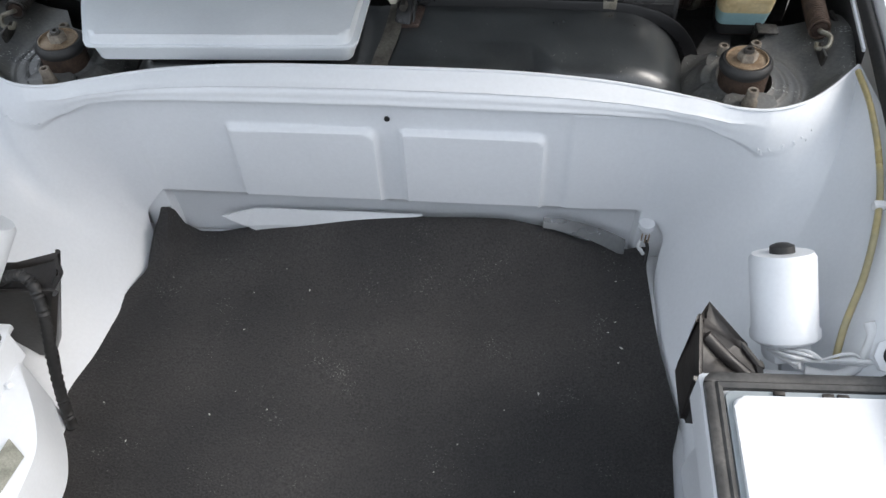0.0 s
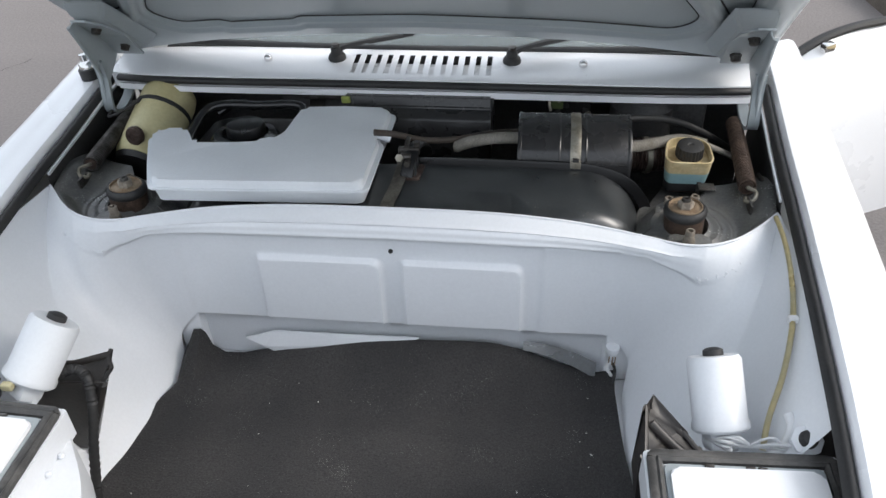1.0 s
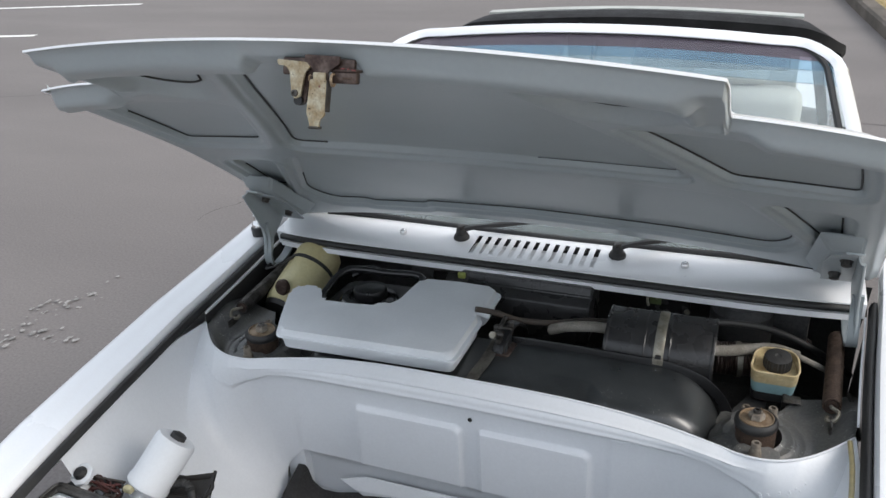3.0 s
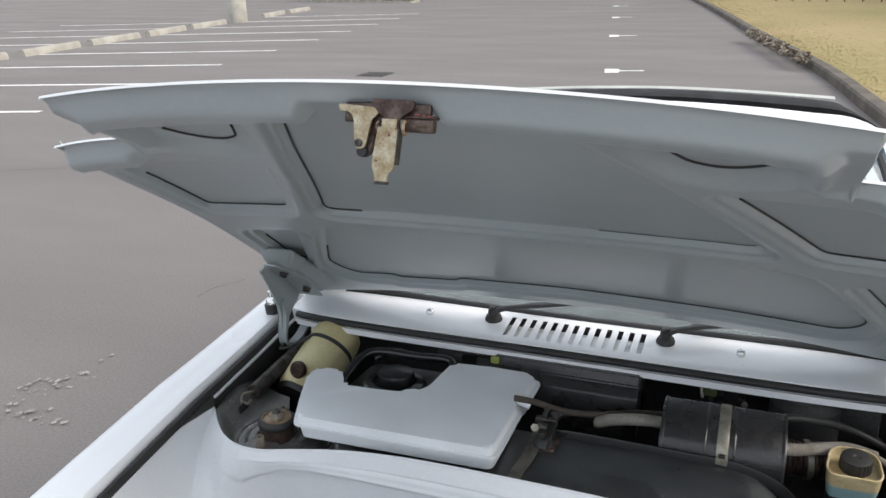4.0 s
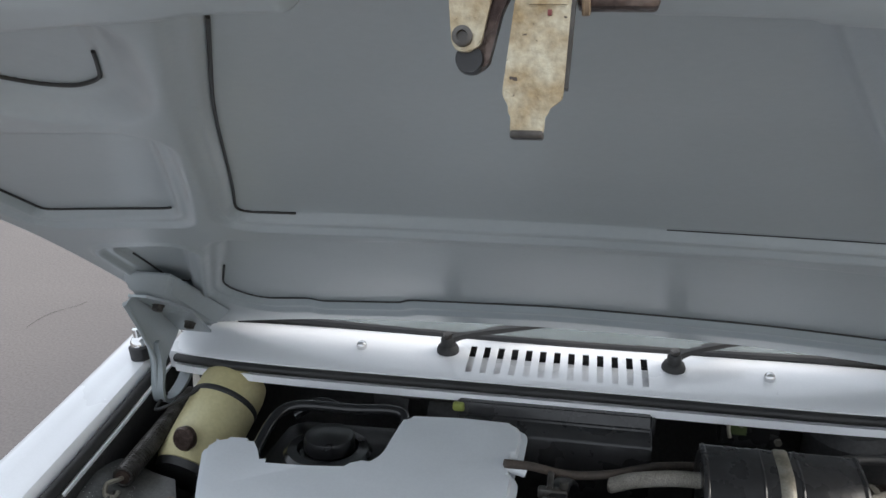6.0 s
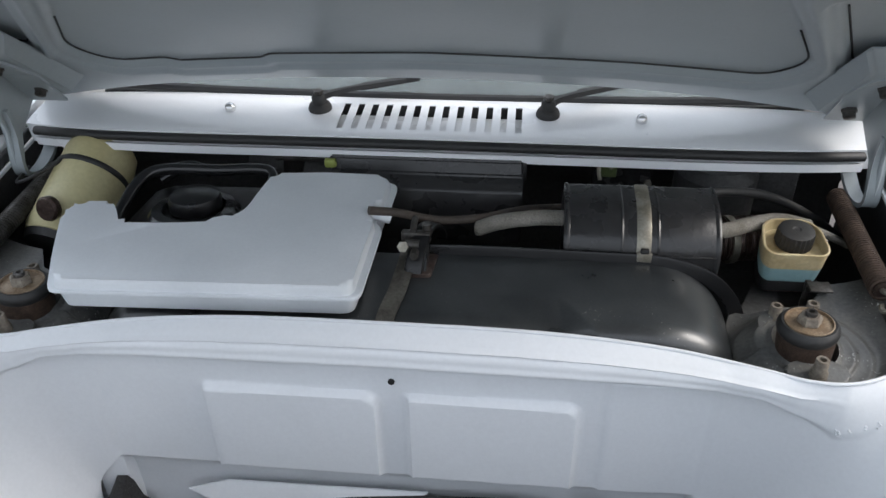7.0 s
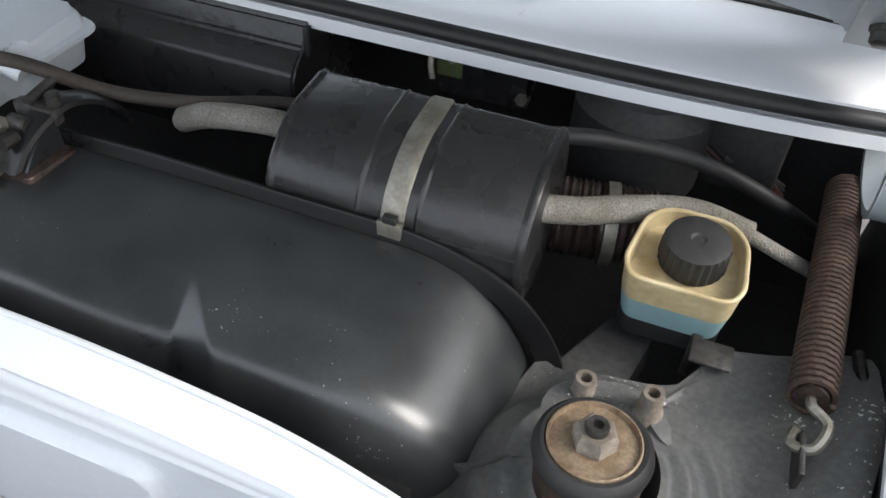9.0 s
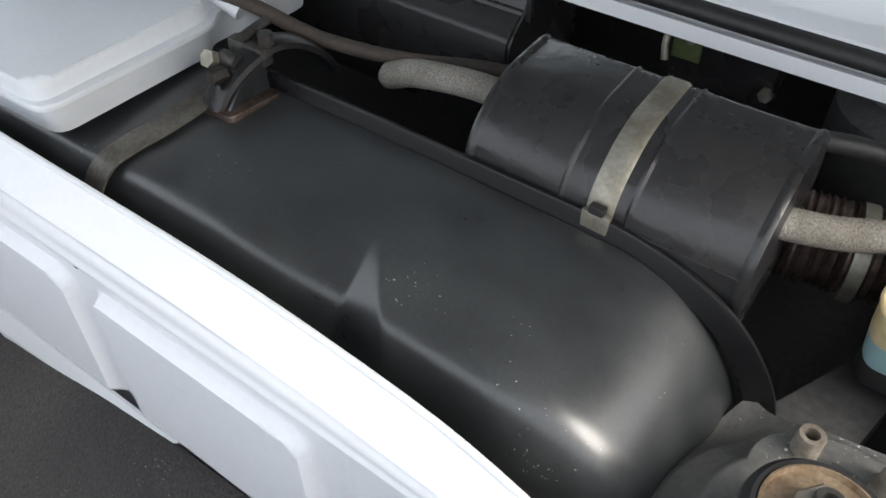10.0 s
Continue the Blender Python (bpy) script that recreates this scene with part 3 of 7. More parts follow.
def wiper(x, tip):
    w = part("wiper", lathe([(0, -0.006), (0.0185, -0.006), (0.019, 0.004), (0.0165, 0.010), (0.0115, 0.013), (0.0115, 0.024), (0.009, 0.028), (0, 0.029)], 22, axis((x, 1.414, 0.8605), (x, 1.40, 0.9605))), RUBBER, car,
             "black wiper arm parked on the glass")
    a, b = Vector((x + 0.002, 1.413, 0.881)), Vector(tip)
    arm = tube([a, a.lerp(b, 0.18) + Vector((0, 0, 0.004)), a.lerp(b, 0.5) + Vector((0, 0, 0.004)), b], lambda t: 0.008 - 0.004 * t, section=[(-1, -0.5), (-0.7, 0.6), (0.7, 0.6), (1, -0.5)], up=(0, 0, 1))
    part("arm", arm, RUBBER, w)
    c = a.lerp(b, 0.45)
    part("blade", tube([c + Vector((0, 0.012, 0.0)), b + Vector((0.02, 0.014, 0.0))], 0.0045, section=[(-0.6, -1.4), (-0.8, 1), (0.8, 1), (0.6, -1.4)], steps=1, up=(0, 0, 1)), RUBBER, w)
    nut = lathe([(0, 0), (0.0075, 0), (0.0075, 0.006), (0, 0.0065)], 6, axis((x, 1.411, 0.889), (x, 1.395, 0.989)))
    part("nut", nut, STEELDARK, w)


wiper(-0.182, (-0.045, 1.450, 0.900))
wiper(0.185, (0.285, 1.450, 0.897))

# windshield, its frame and the black roof
def screen_point(u, v, grow=0.0):
    hx = interp(v, [(0, 0.672), (0.5, 0.637), (0.85, 0.603), (1, 0.572)]) + grow
    y = interp(v, [(0, 1.502), (0.5, 1.775), (1, 2.06)]) - 0.035 * (1 - u * u)
    z = interp(v, [(0, 0.866), (0.5, 1.048), (1, 1.196)]) + 0.012 * math.sin(math.pi * v) + 0.038 * (1 - u * u) * v
    return Vector((u * hx, y, z))


us = np.linspace(-1, 1, 25)
part("windshield_glass", sheet(lambda u, v: screen_point(u, v), us, np.linspace(0, 0.76, 12), 0.004), GLASS, car, "laminated windshield glass").visible_shadow = False
part("windshield_top_band", sheet(lambda u, v: screen_point(u, v), us, np.linspace(0.90, 1.0, 4), 0.004), GLASSDARK, car, "upper edge of the windshield, tinted dark like the view behind it").visible_shadow = False
part("windshield_fade_band", sheet(lambda u, v: screen_point(u, v), us, np.linspace(0.76, 0.84, 4), 0.004), GLASSPALE, car, "pale blue fade of the windshield tint").visible_shadow = False
part("windshield_shade_band", sheet(lambda u, v: screen_point(u, v), us, np.linspace(0.84, 0.90, 5), 0.004), GLASSBLUE, car, "blue tinted band at the top of the windshield").visible_shadow = False
loop = [screen_point(-1, v, 0.012) for v in np.linspace(0, 0.9, 8)] + [screen_point(u, 1.02 if abs(u) < 0.95 else 0.99, 0.0) for u in np.linspace(-0.93, 0.93, 13)] + [screen_point(1, v, 0.012) for v in np.linspace(0.9, 0, 8)]
part("windshield_frame", tube(loop, 0.019, section=[(-0.9, -0.6), (-0.9, 0.3), (-0.4, 0.8), (0.5, 0.8), (1, 0.2), (1, -0.6)], steps=3), WHITE, car, "white windshield frame")
seal = [screen_point(-0.97, v) for v in np.linspace(0.02, 0.9, 8)] + [screen_point(u, 0.985) for u in np.linspace(-0.9, 0.9, 11)] + [screen_point(0.97, v) for v in np.linspace(0.9, 0.02, 8)]
base_seal = [screen_point(u, 0.0) + Vector((0, -0.006, 0.000)) for u in np.linspace(-0.98, 0.98, 17)]
part("windshield_base_seal", tube(base_seal, 0.007, 8, 2), RUBBER, car, "black rubber seal at the foot of the windshield")
part("windshield_seal", tube(seal, 0.008, 6, 3), RUBBER, car, "black rubber windshield seal")
mirror = part("rear_view_mirror", rbox((0.0, 1.98, 1.125), (0.20, 0.02, 0.05), 0.009), RUBBER, car, "black rear-view mirror")
part("mirror_stalk", tube([(0.0, 1.985, 1.14), (0.0, 2.02, 1.20)], 0.006, 8, 1), RUBBER, mirror)
for sx in (-0.30, 0.30):
    visor = rbox((0, 0, 0), (0.40, 0.13, 0.016), 0.007, pose(sx, 2.075, 1.172, 24))
    part("sun_visor", visor, RUBBER, car, "dark folded sun visor")
part("cabin_back", rbox((0, 2.80, 0.93), (1.10, 0.012, 0.30), 0.004), SEAT, car, "pale lining behind the seats")
HOOP = [(-0.592, 2.69, 1.045), (-0.584, 2.675, 1.090), (-0.555, 2.665, 1.120), (-0.48, 2.66, 1.134), (-0.24, 2.655, 1.149), (0, 2.655, 1.155), (0.24, 2.655, 1.149), (0.48, 2.66, 1.134), (0.555, 2.665, 1.120), (0.584, 2.675, 1.090), (0.592, 2.69, 1.045)]
hoop = tube(HOOP, 0.085, section=[(-0.95, -0.30), (-1.0, 0.0), (-0.85, 0.22), (-0.4, 0.30), (0.6, 0.30), (1.0, 0.24), (1.0, -0.30)], steps=6, up=(0, 0, 1))
bar = part("roll_hoop", hoop, ROOFBLACK, car, "black grained roof hoop behind the seats")
ledge_ = [(x * 1.13, y + 0.10, z + 0.019) for x, y, z in HOOP[3:8]]
for sx in (-1, 1):
    part("hoop_pillar", tube([(sx * 0.584, 2.69, 1.085), (sx * 0.604, 2.72, 1.0), (sx * 0.650, 2.78, 0.80)], 0.022, section=[(-1.4, -0.7), (-1.4, 0.7), (1.4, 0.7), (1.4, -0.7)], steps=4, up=(1, 0, 0)), ROOFBLACK, bar)
part("hoop_trim", tube(ledge_, 0.022, section=[(-1, -0.2), (-1, 0.1), (-0.6, 0.25), (1, 0.1), (1, -0.2)], steps=5, up=(0, 0, 1)), SEAT, bar, "dusty grey trim along the hoop")


def flank(side):
    y0 = 1.60
    prof = [(0.70, 0.83), (0.742, 0.825), (0.765, 0.79), (0.79, 0.66), (0.80, 0.50), (0.79, 0.36), (0.765, 0.24)]
    prof = dense(prof, 6)
    bm = sheet(lambda y, k: (side * prof[int(k)][0], y, prof[int(k)][1]), np.linspace(2.62 if side > 0 else y0 + 0.012, 3.85, 130), range(len(prof)))
    dead = [p for p in bm.faces if (p.calc_center_median().y - 3.07) ** 2 + (p.calc_center_median().z - 0.30) ** 2 < 0.33 ** 2]
    bmesh.ops.delete(bm, geom=dead, context="FACES")
    return bm


for side in (1, -1):
    part("body_side", flank(side), WHITE, car)
deck = sheet(lambda x, y: (x, y, 0.83 - 0.03 * (abs(x) / 0.7) ** 3), np.linspace(-0.70, 0.70, 12), np.linspace(2.9, 3.85, 8), 0.01)
part("rear_deck", deck, WHITE, car)
part("tail_panel", rbox((0, 3.85, 0.54), (1.50, 0.04, 0.58), 0.012), WHITE, car)
part("cabin_floor", rbox((0, 2.2, 0.27), (1.44, 3.2, 0.04), 0.01), SEAT, car)
part("dashboard", rbox((0, 1.76, 0.78), (1.26, 0.46, 0.12), 0.03), RUBBER, car, "black dashboard top")
for sx in (-0.34, 0.34):
    part("seat", rbox((sx, 2.62, 0.70), (0.46, 0.14, 0.50), 0.05, segs=3), SEAT, car, "grey seat back")
    part("headrest", rbox((sx, 2.64, 1.03), (0.24, 0.10, 0.16), 0.04, segs=3), SEAT, car, "grey headrest")


def open_door():
    """The driver's door, swung out: its outer skin faces forward, the belt seal runs along its top."""
    hinge = pose(0.80, 1.62, 0, 0, 0, -62)
    prof = [(0.0, 0.26), (0.022, 0.40), (0.03, 0.55), (0.018, 0.70), (-0.004, 0.79), (-0.03, 0.815)]
    bm = sheet(lambda s, k: hinge @ Vector((prof[int(k)][0], s, prof[int(k)][1] - 0.05 * (1 - step01(s / 0.12)) * (prof[int(k)][1] > 0.6))), np.linspace(0, 1.02, 24), range(len(prof)), 0.03)
    d = part("door", bm, WHITE, car, "open white driver's door seen on its outer skin")
    belt = [hinge @ Vector((-0.025, s, 0.822 - 0.055 * (1 - step01(s / 0.14)))) for s in np.linspace(0.0, 1.0, 12)]
    part("belt_seal", tube(belt, 0.011, 8, 3), RUBBER, d, "black rubber belt seal")
    part("seal_clip", rbox((0, 0, 0), (0.02, 0.03, 0.02), 0.004, hinge @ Matrix.Translation((0.0, 0.10, 0.80))), CHROME, d)


open_door()


def wheel(x, y):
    side = 1 if x > 0 else -1
    w = part("wheel", lathe([(0.2, -0.085), (0.27, -0.088), (0.292, -0.07), (0.298, 0), (0.292, 0.07), (0.27, 0.088), (0.2, 0.085)], 40, axis((x, y, 0.30), (x + side, y, 0.30))), TYRE, car)
    part("rim", lathe([(0, 0.05), (0.05, 0.055), (0.08, 0.03), (0.18, 0.045), (0.2, 0.08), (0.205, 0.0), (0, -0.02)], 32, axis((x, y, 0.30), (x + side, y, 0.30))), CHROME, w)


for x in (-0.685, 0.685):
    for y in (0.62, 3.07):
        wheel(x, y)

nose = [(-0.18, 0.67), (-0.24, 0.62), (-0.27, 0.55), (-0.27, 0.40), (-0.22, 0.27)]
bm = sheet(lambda x, k: (x, nose[int(k)][0] + 0.10 * (abs(x) / 0.7) ** 3, nose[int(k)][1]), np.linspace(-0.72, 0.72, 20), range(5), 0.004)
part("nose_skin", bm, WHITE, car)
bm = sheet(lambda x, y: (x, y + 0.10 * (abs(x) / 0.7) ** 3 * (y < 0), 0.67 + 0.045 * (y + 0.18) / 0.4), np.linspace(-0.58, 0.58, 16), np.linspace(-0.18, 0.195, 8), 0.003)
part("nose_top", bm, WHITE, car)
bm = sheet(lambda x, y: (x, y, 0.25), np.linspace(-0.66, 0.66, 4), np.linspace(-0.2, 1.6, 4), 0.01)
part("underbody", bm, DARKBAY, car)
part("turn_signal", rbox((-0.678, 0.06, 0.725), (0.11, 0.22, 0.035), 0.012), AMBER, car, "amber front turn signal lens")
part("turn_signal", rbox((0.678, 0.06, 0.725), (0.11, 0.22, 0.035), 0.012), AMBER, car, "amber front turn signal lens")

stub = part("aerial_mount", lathe([(0, -0.01), (0.021, -0.01), (0.021, 0.012), (0.0185, 0.014), (0, 0.014)], 20, axis((-0.722, 1.372, 0.834), (-0.732, 1.372, 0.94))), RUBBER, car, "black aerial mount on the fender")
part("collar", lathe([(0, 0.0), (0.0165, 0.0), (0.0165, 0.008), (0.012, 0.014), (0.0085, 0.016), (0.0085, 0.030), (0, 0.031)], 18, axis((-0.7233, 1.372, 0.848), (-0.733, 1.372, 0.95))), CHROME, stub, "chrome collar")

# ---------------------------------------------------------------- the lid
HOOD_W = lambda y: interp(y, [(0.5, 0.628), (0.57, 0.622), (0.70, 0.606), (0.74, 0.606), (0.87, 0.632), (1.09, 0.660), (1.30, 0.685), (1.5, 0.710)])
HOOD_Z = lambda y: 0.953 + 0.78 * (1.36 - y) - 0.17 * (1.36 - y) ** 2 + 0.008 * step01((1.0 - y) / 0.25)
HOOD_CROWN = lambda x, y: (0.010 + 0.016 * step01((1.10 - y) / 0.45)) * (x / 0.6) ** 2 + 0.003 * step01((0.9 - y) / 0.3)
HOOD_SHIFT = lambda y: 0.018 * step01((1.0 - y) / 0.28)
HOOD_SLOPE = lambda y: (HOOD_Z(y + 0.001) - HOOD_Z(y - 0.001)) / 0.002
hood_us = np.unique(np.round(np.concatenate([np.linspace(-1, 1, 341), [-0.709, -0.7, -0.691, -0.682, 0.682, 0.691, 0.7, 0.709]]), 4))
hood_vs = np.linspace(0, 1, 221)


def hood_plan(u, v):
    a = abs(u)
    yf_in = 0.524 + 0.042 * (a / 0.70) ** 2
    yf_out = 0.706 + 0.030 * ((a - 0.70) / 0.30) ** 2 if a > 0.70 else 0.706
    yf = yf_in + (yf_out - yf_in) * step01((a - 0.682) / 0.027)
    yr = 1.395 + 0.10 * a ** 2.2
    # rows run straight across down to y = 0.76 and follow the stepped front edge only beyond it
    y = yr + (0.76 - yr) * v / 0.7 if v < 0.7 else 0.76 + (yf - 0.76) * (v - 0.7) / 0.3
    wide = HOOD_W(y)
    return u * wide, y


REC_MAIN = rounded([(-0.138, 0.590), (0.138, 0.590), (0.353, 1.005), (-0.353, 1.005)], [0.02, 0.02, 0.035, 0.035])
REC_LOW = rounded([(-0.405, 1.085), (-0.15, 1.062), (0.15, 1.062), (0.405, 1.085), (0.537, 1.318), (0.50, 1.375), (0.30, 1.352), (0.0, 1.338), (-0.235, 1.350), (-0.25, 1.364), (-0.39, 1.378), (-0.405, 1.366), (-0.50, 1.378), (-0.537, 1.318)],
                  [0.03, 0.02, 0.02, 0.03, 0.04, 0.04, 0.02, 0.02, 0.01, 0.01, 0.01, 0.01, 0.04, 0.04])
REC_SIDE = rounded([(0.296, 0.79), (0.414, 0.999), (0.592, 1.011), (0.574, 0.82), (0.43, 0.785)], 0.018)
REC_LENS = rounded([(0.224, 0.612), (0.246, 0.668), (0.270, 0.708), (0.298, 0.720), (0.324, 0.715), (0.348, 0.699), (0.368, 0.668), (0.362, 0.620)], 0.010)
REC_TRI = rounded([(0.476, 1.113), (0.588, 1.126), (0.610, 1.290), (0.578, 1.306)], [0.015, 0.03, 0.012, 0.012])
RECESSES = [REC_MAIN, REC_LOW, REC_SIDE, REC_LENS, REC_TRI, mirrored(REC_SIDE), mirrored(REC_LENS), mirrored(REC_TRI)]

plan = np.array([[hood_plan(u, v) for v in hood_vs] for u in hood_us])
PX, PY = plan[..., 0], plan[..., 1]
sink = np.zeros(PX.shape)
rim_d = PY - PY[:, -1:]
for poly in RECESSES:
    d = inside_depth(PX, PY, poly)
    if poly[0][1] < 0.68 and abs(poly[0][0]) > 0.15:
        sink = np.maximum(sink, (0.014 * step01((d + 0.034) / 0.030) + 0.003 * step01((d + 0.002) / 0.006)) * step01((rim_d - 0.056) / 0.03))
        continue
    sink = np.maximum(sink, 0.006 * step01((d + 0.021) / 0.008) + 0.011 * step01((d + 0.005) / 0.008))
    sink -= 0.0028 * np.exp(-((d + 0.025) / 0.0045) ** 2)
# the rolled front rim, and the hollow behind it
corner = np.abs(PX) - 0.425
roll = np.where(rim_d > 0.034, np.exp(-(np.abs(rim_d - 0.034) / 0.0195) ** 8), np.exp(-(np.abs(rim_d - 0.034) / 0.019) ** 4))
sink -= 0.0135 * roll * step01((np.abs(PX + 0.006) - 0.064) / 0.014) * (1 - np.exp(-(corner / 0.036) ** 4))
sink -= 0.009 * np.exp(-((corner + 0.034) / 0.010) ** 2) * step01((0.71 - PY) / 0.03) * step01((rim_d - 0.02) / 0.03)
sink -= 0.006 * np.exp(-((PY - 0.715) / 0.012) ** 2) * step01((corner + 0.05) / 0.03) * step01((0.03 - corner) / 0.03) * step01((rim_d - 0.02) / 0.03)
sink += 0.012 * step01((0.018 - rim_d) / 0.018)
side_d = (1 - np.abs(hood_us))[:, None] * 0.62
sink += 0.012 * step01((0.016 - side_d) / 0.016)
slope = HOOD_SLOPE(PY)
nrm = np.sqrt(1 + slope ** 2)


def hood_sheet(offset, use_sink):
    bm = bmesh.new()
    off = offset + (sink if use_sink else 0)
    X, Y, Z = PX - HOOD_SHIFT(PY), PY - slope / nrm * off, HOOD_Z(PY) + off / nrm - HOOD_CROWN(PX, PY)
    vs = [[bm.verts.new((X[i, j], Y[i, j], Z[i, j])) for j in range(X.shape[1])] for i in range(X.shape[0])]
    for i in range(X.shape[0] - 1):
        for j in range(X.shape[1] - 1):
            bm.faces.new((vs[i][j], vs[i + 1][j], vs[i + 1][j + 1], vs[i][j + 1]))
    return bm, vs


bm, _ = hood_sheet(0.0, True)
hood = part("hood", bm, GREY, car, "raised front lid, pressed inner panel coloured grey for its shade", angle=60)


def hood_at(x, y, off=0.0):
    s = HOOD_SLOPE(y)
    n = math.sqrt(1 + s * s)
    return Vector((x - HOOD_SHIFT(y), y - s / n * off, HOOD_Z(y) + off / n - HOOD_CROWN(x, y)))


bm = bmesh.new()
ring = [(float(u), 1.0) for u in hood_us] + [(1.0, float(v)) for v in hood_vs[::-1]] + [(float(u), 0.0) for u in hood_us[::-1]] + [(-1.0, float(v)) for v in hood_vs]
rows = []
for u, v in ring:
    x, y = hood_plan(u, v)
    cx, cy = x * 1.004, y + (-0.003 if v > 0.5 else 0.003)
    rows.append([bm.verts.new(hood_at(x * 0.997, y, 0.0122)), bm.verts.new(hood_at(cx, cy, 0.0112)), bm.verts.new(hood_at(cx * 1.002, cy, 0.0126)), bm.verts.new(hood_at(cx, cy, 0.0143)), bm.verts.new(hood_at(x * 0.994, y, 0.0150))])
for a, b in zip(rows, rows[1:]):
    for k in range(4):
        bm.faces.new((a[k], b[k], b[k + 1], a[k + 1]))
part("hemmed_edge", bm, WHITE, hood, "white hemmed edge of the lid")
edge_d = np.minimum(rim_d, side_d)
bm, _ = hood_sheet(0.0145 + 0.016 * step01(edge_d / 0.06), False)
part("outer_skin", bm, WHITE, hood, "white outer skin of the lid")


def bead(points, thick=0.0015):
    pts = [hood_at(x, y, 0.0155) for x, y in points]
    return tube(pts, thick, 6, 2)


def inset(poly, d):
    """The outline drawn in by d metres."""
    clean = []
    for p in poly:
        if not clean or math.dist(p, clean[-1]) > 0.006:
            clean.append(p)
    poly = []
    for p, q in zip(clean, clean[1:] + clean[:1]):
        k = max(1, int(math.dist(p, q) / 0.02))
        poly += [(p[0] + (q[0] - p[0]) * i / k, p[1] + (q[1] - p[1]) * i / k) for i in range(k)]
    out = []
    n = len(poly)
    area = sum(poly[i][0] * poly[(i + 1) % n][1] - poly[(i + 1) % n][0] * poly[i][1] for i in range(n))
    for i in range(n):
        t = Vector(poly[(i + 1) % n]) - Vector(poly[i - 1])
        t = t.normalized() if t.length > 1e-9 else Vector((1, 0))
        nrm2 = Vector((-t.y, t.x)) * (1 if area > 0 else -1)
        out.append((poly[i][0] + nrm2.x * d, poly[i][1] + nrm2.y * d))
    return out


LOW_IN, MAIN_IN, SIDE_IN, LENS_IN, TRI_IN = (inset(p, 0.0035) for p in (REC_LOW, REC_MAIN, REC_SIDE, REC_LENS, REC_TRI))


def run(poly, start, end, via):
    """The stretch of an outline from near start to near end that passes nearest to via."""
    near = lambda q: min(range(len(poly)), key=lambda i: (poly[i][0] - q[0]) ** 2 + (poly[i][1] - q[1]) ** 2)
    i, j, n = near(start), near(end), len(poly)
    ahead = [poly[(i + k) % n] for k in range((j - i) % n + 1)]
    back = [poly[(i - k) % n] for k in range((i - j) % n + 1)]
    dist = lambda path: min((p[0] - via[0]) ** 2 + (p[1] - via[1]) ** 2 for p in path)
    return ahead if dist(ahead) < dist(back) else back


GAPS = [run(LOW_IN, (-0.48, 1.22), (0.48, 1.22), (0, 1.34)), run(MAIN_IN, (-0.15, 0.62), (-0.28, 1.005), (-0.34, 0.99))]
for g in (run(SIDE_IN, (0.315, 0.83), (0.577, 0.85), (0.5, 1.0)), run(TRI_IN, (0.495, 1.15), (0.597, 1.18), (0.595, 1.30)), run(LENS_IN, (0.250, 0.668), (0.362, 0.676), (0.30, 0.72))):
    GAPS.append(g)
for g in (run(SIDE_IN, (0.415, 0.998), (0.577, 0.85), (0.58, 1.0)), run(TRI_IN, (0.572, 1.30), (0.597, 1.18), (0.605, 1.28)), run(LENS_IN, (0.250, 0.668), (0.362, 0.676), (0.30, 0.72))):
    GAPS.append([(-x, y) for x, y in g])
for g in GAPS:
    if len(g) > 2:
        part("seam_gap", bead(g), RUBBER, hood, "dark sealer line between lid skin and frame")
part("seam_gap", bead(run(MAIN_IN, (0.12, 1.005), (0.33, 1.002), (0.2, 1.005)), 0.0007), RUBBER, hood, "thin sealer line between lid skin and frame")


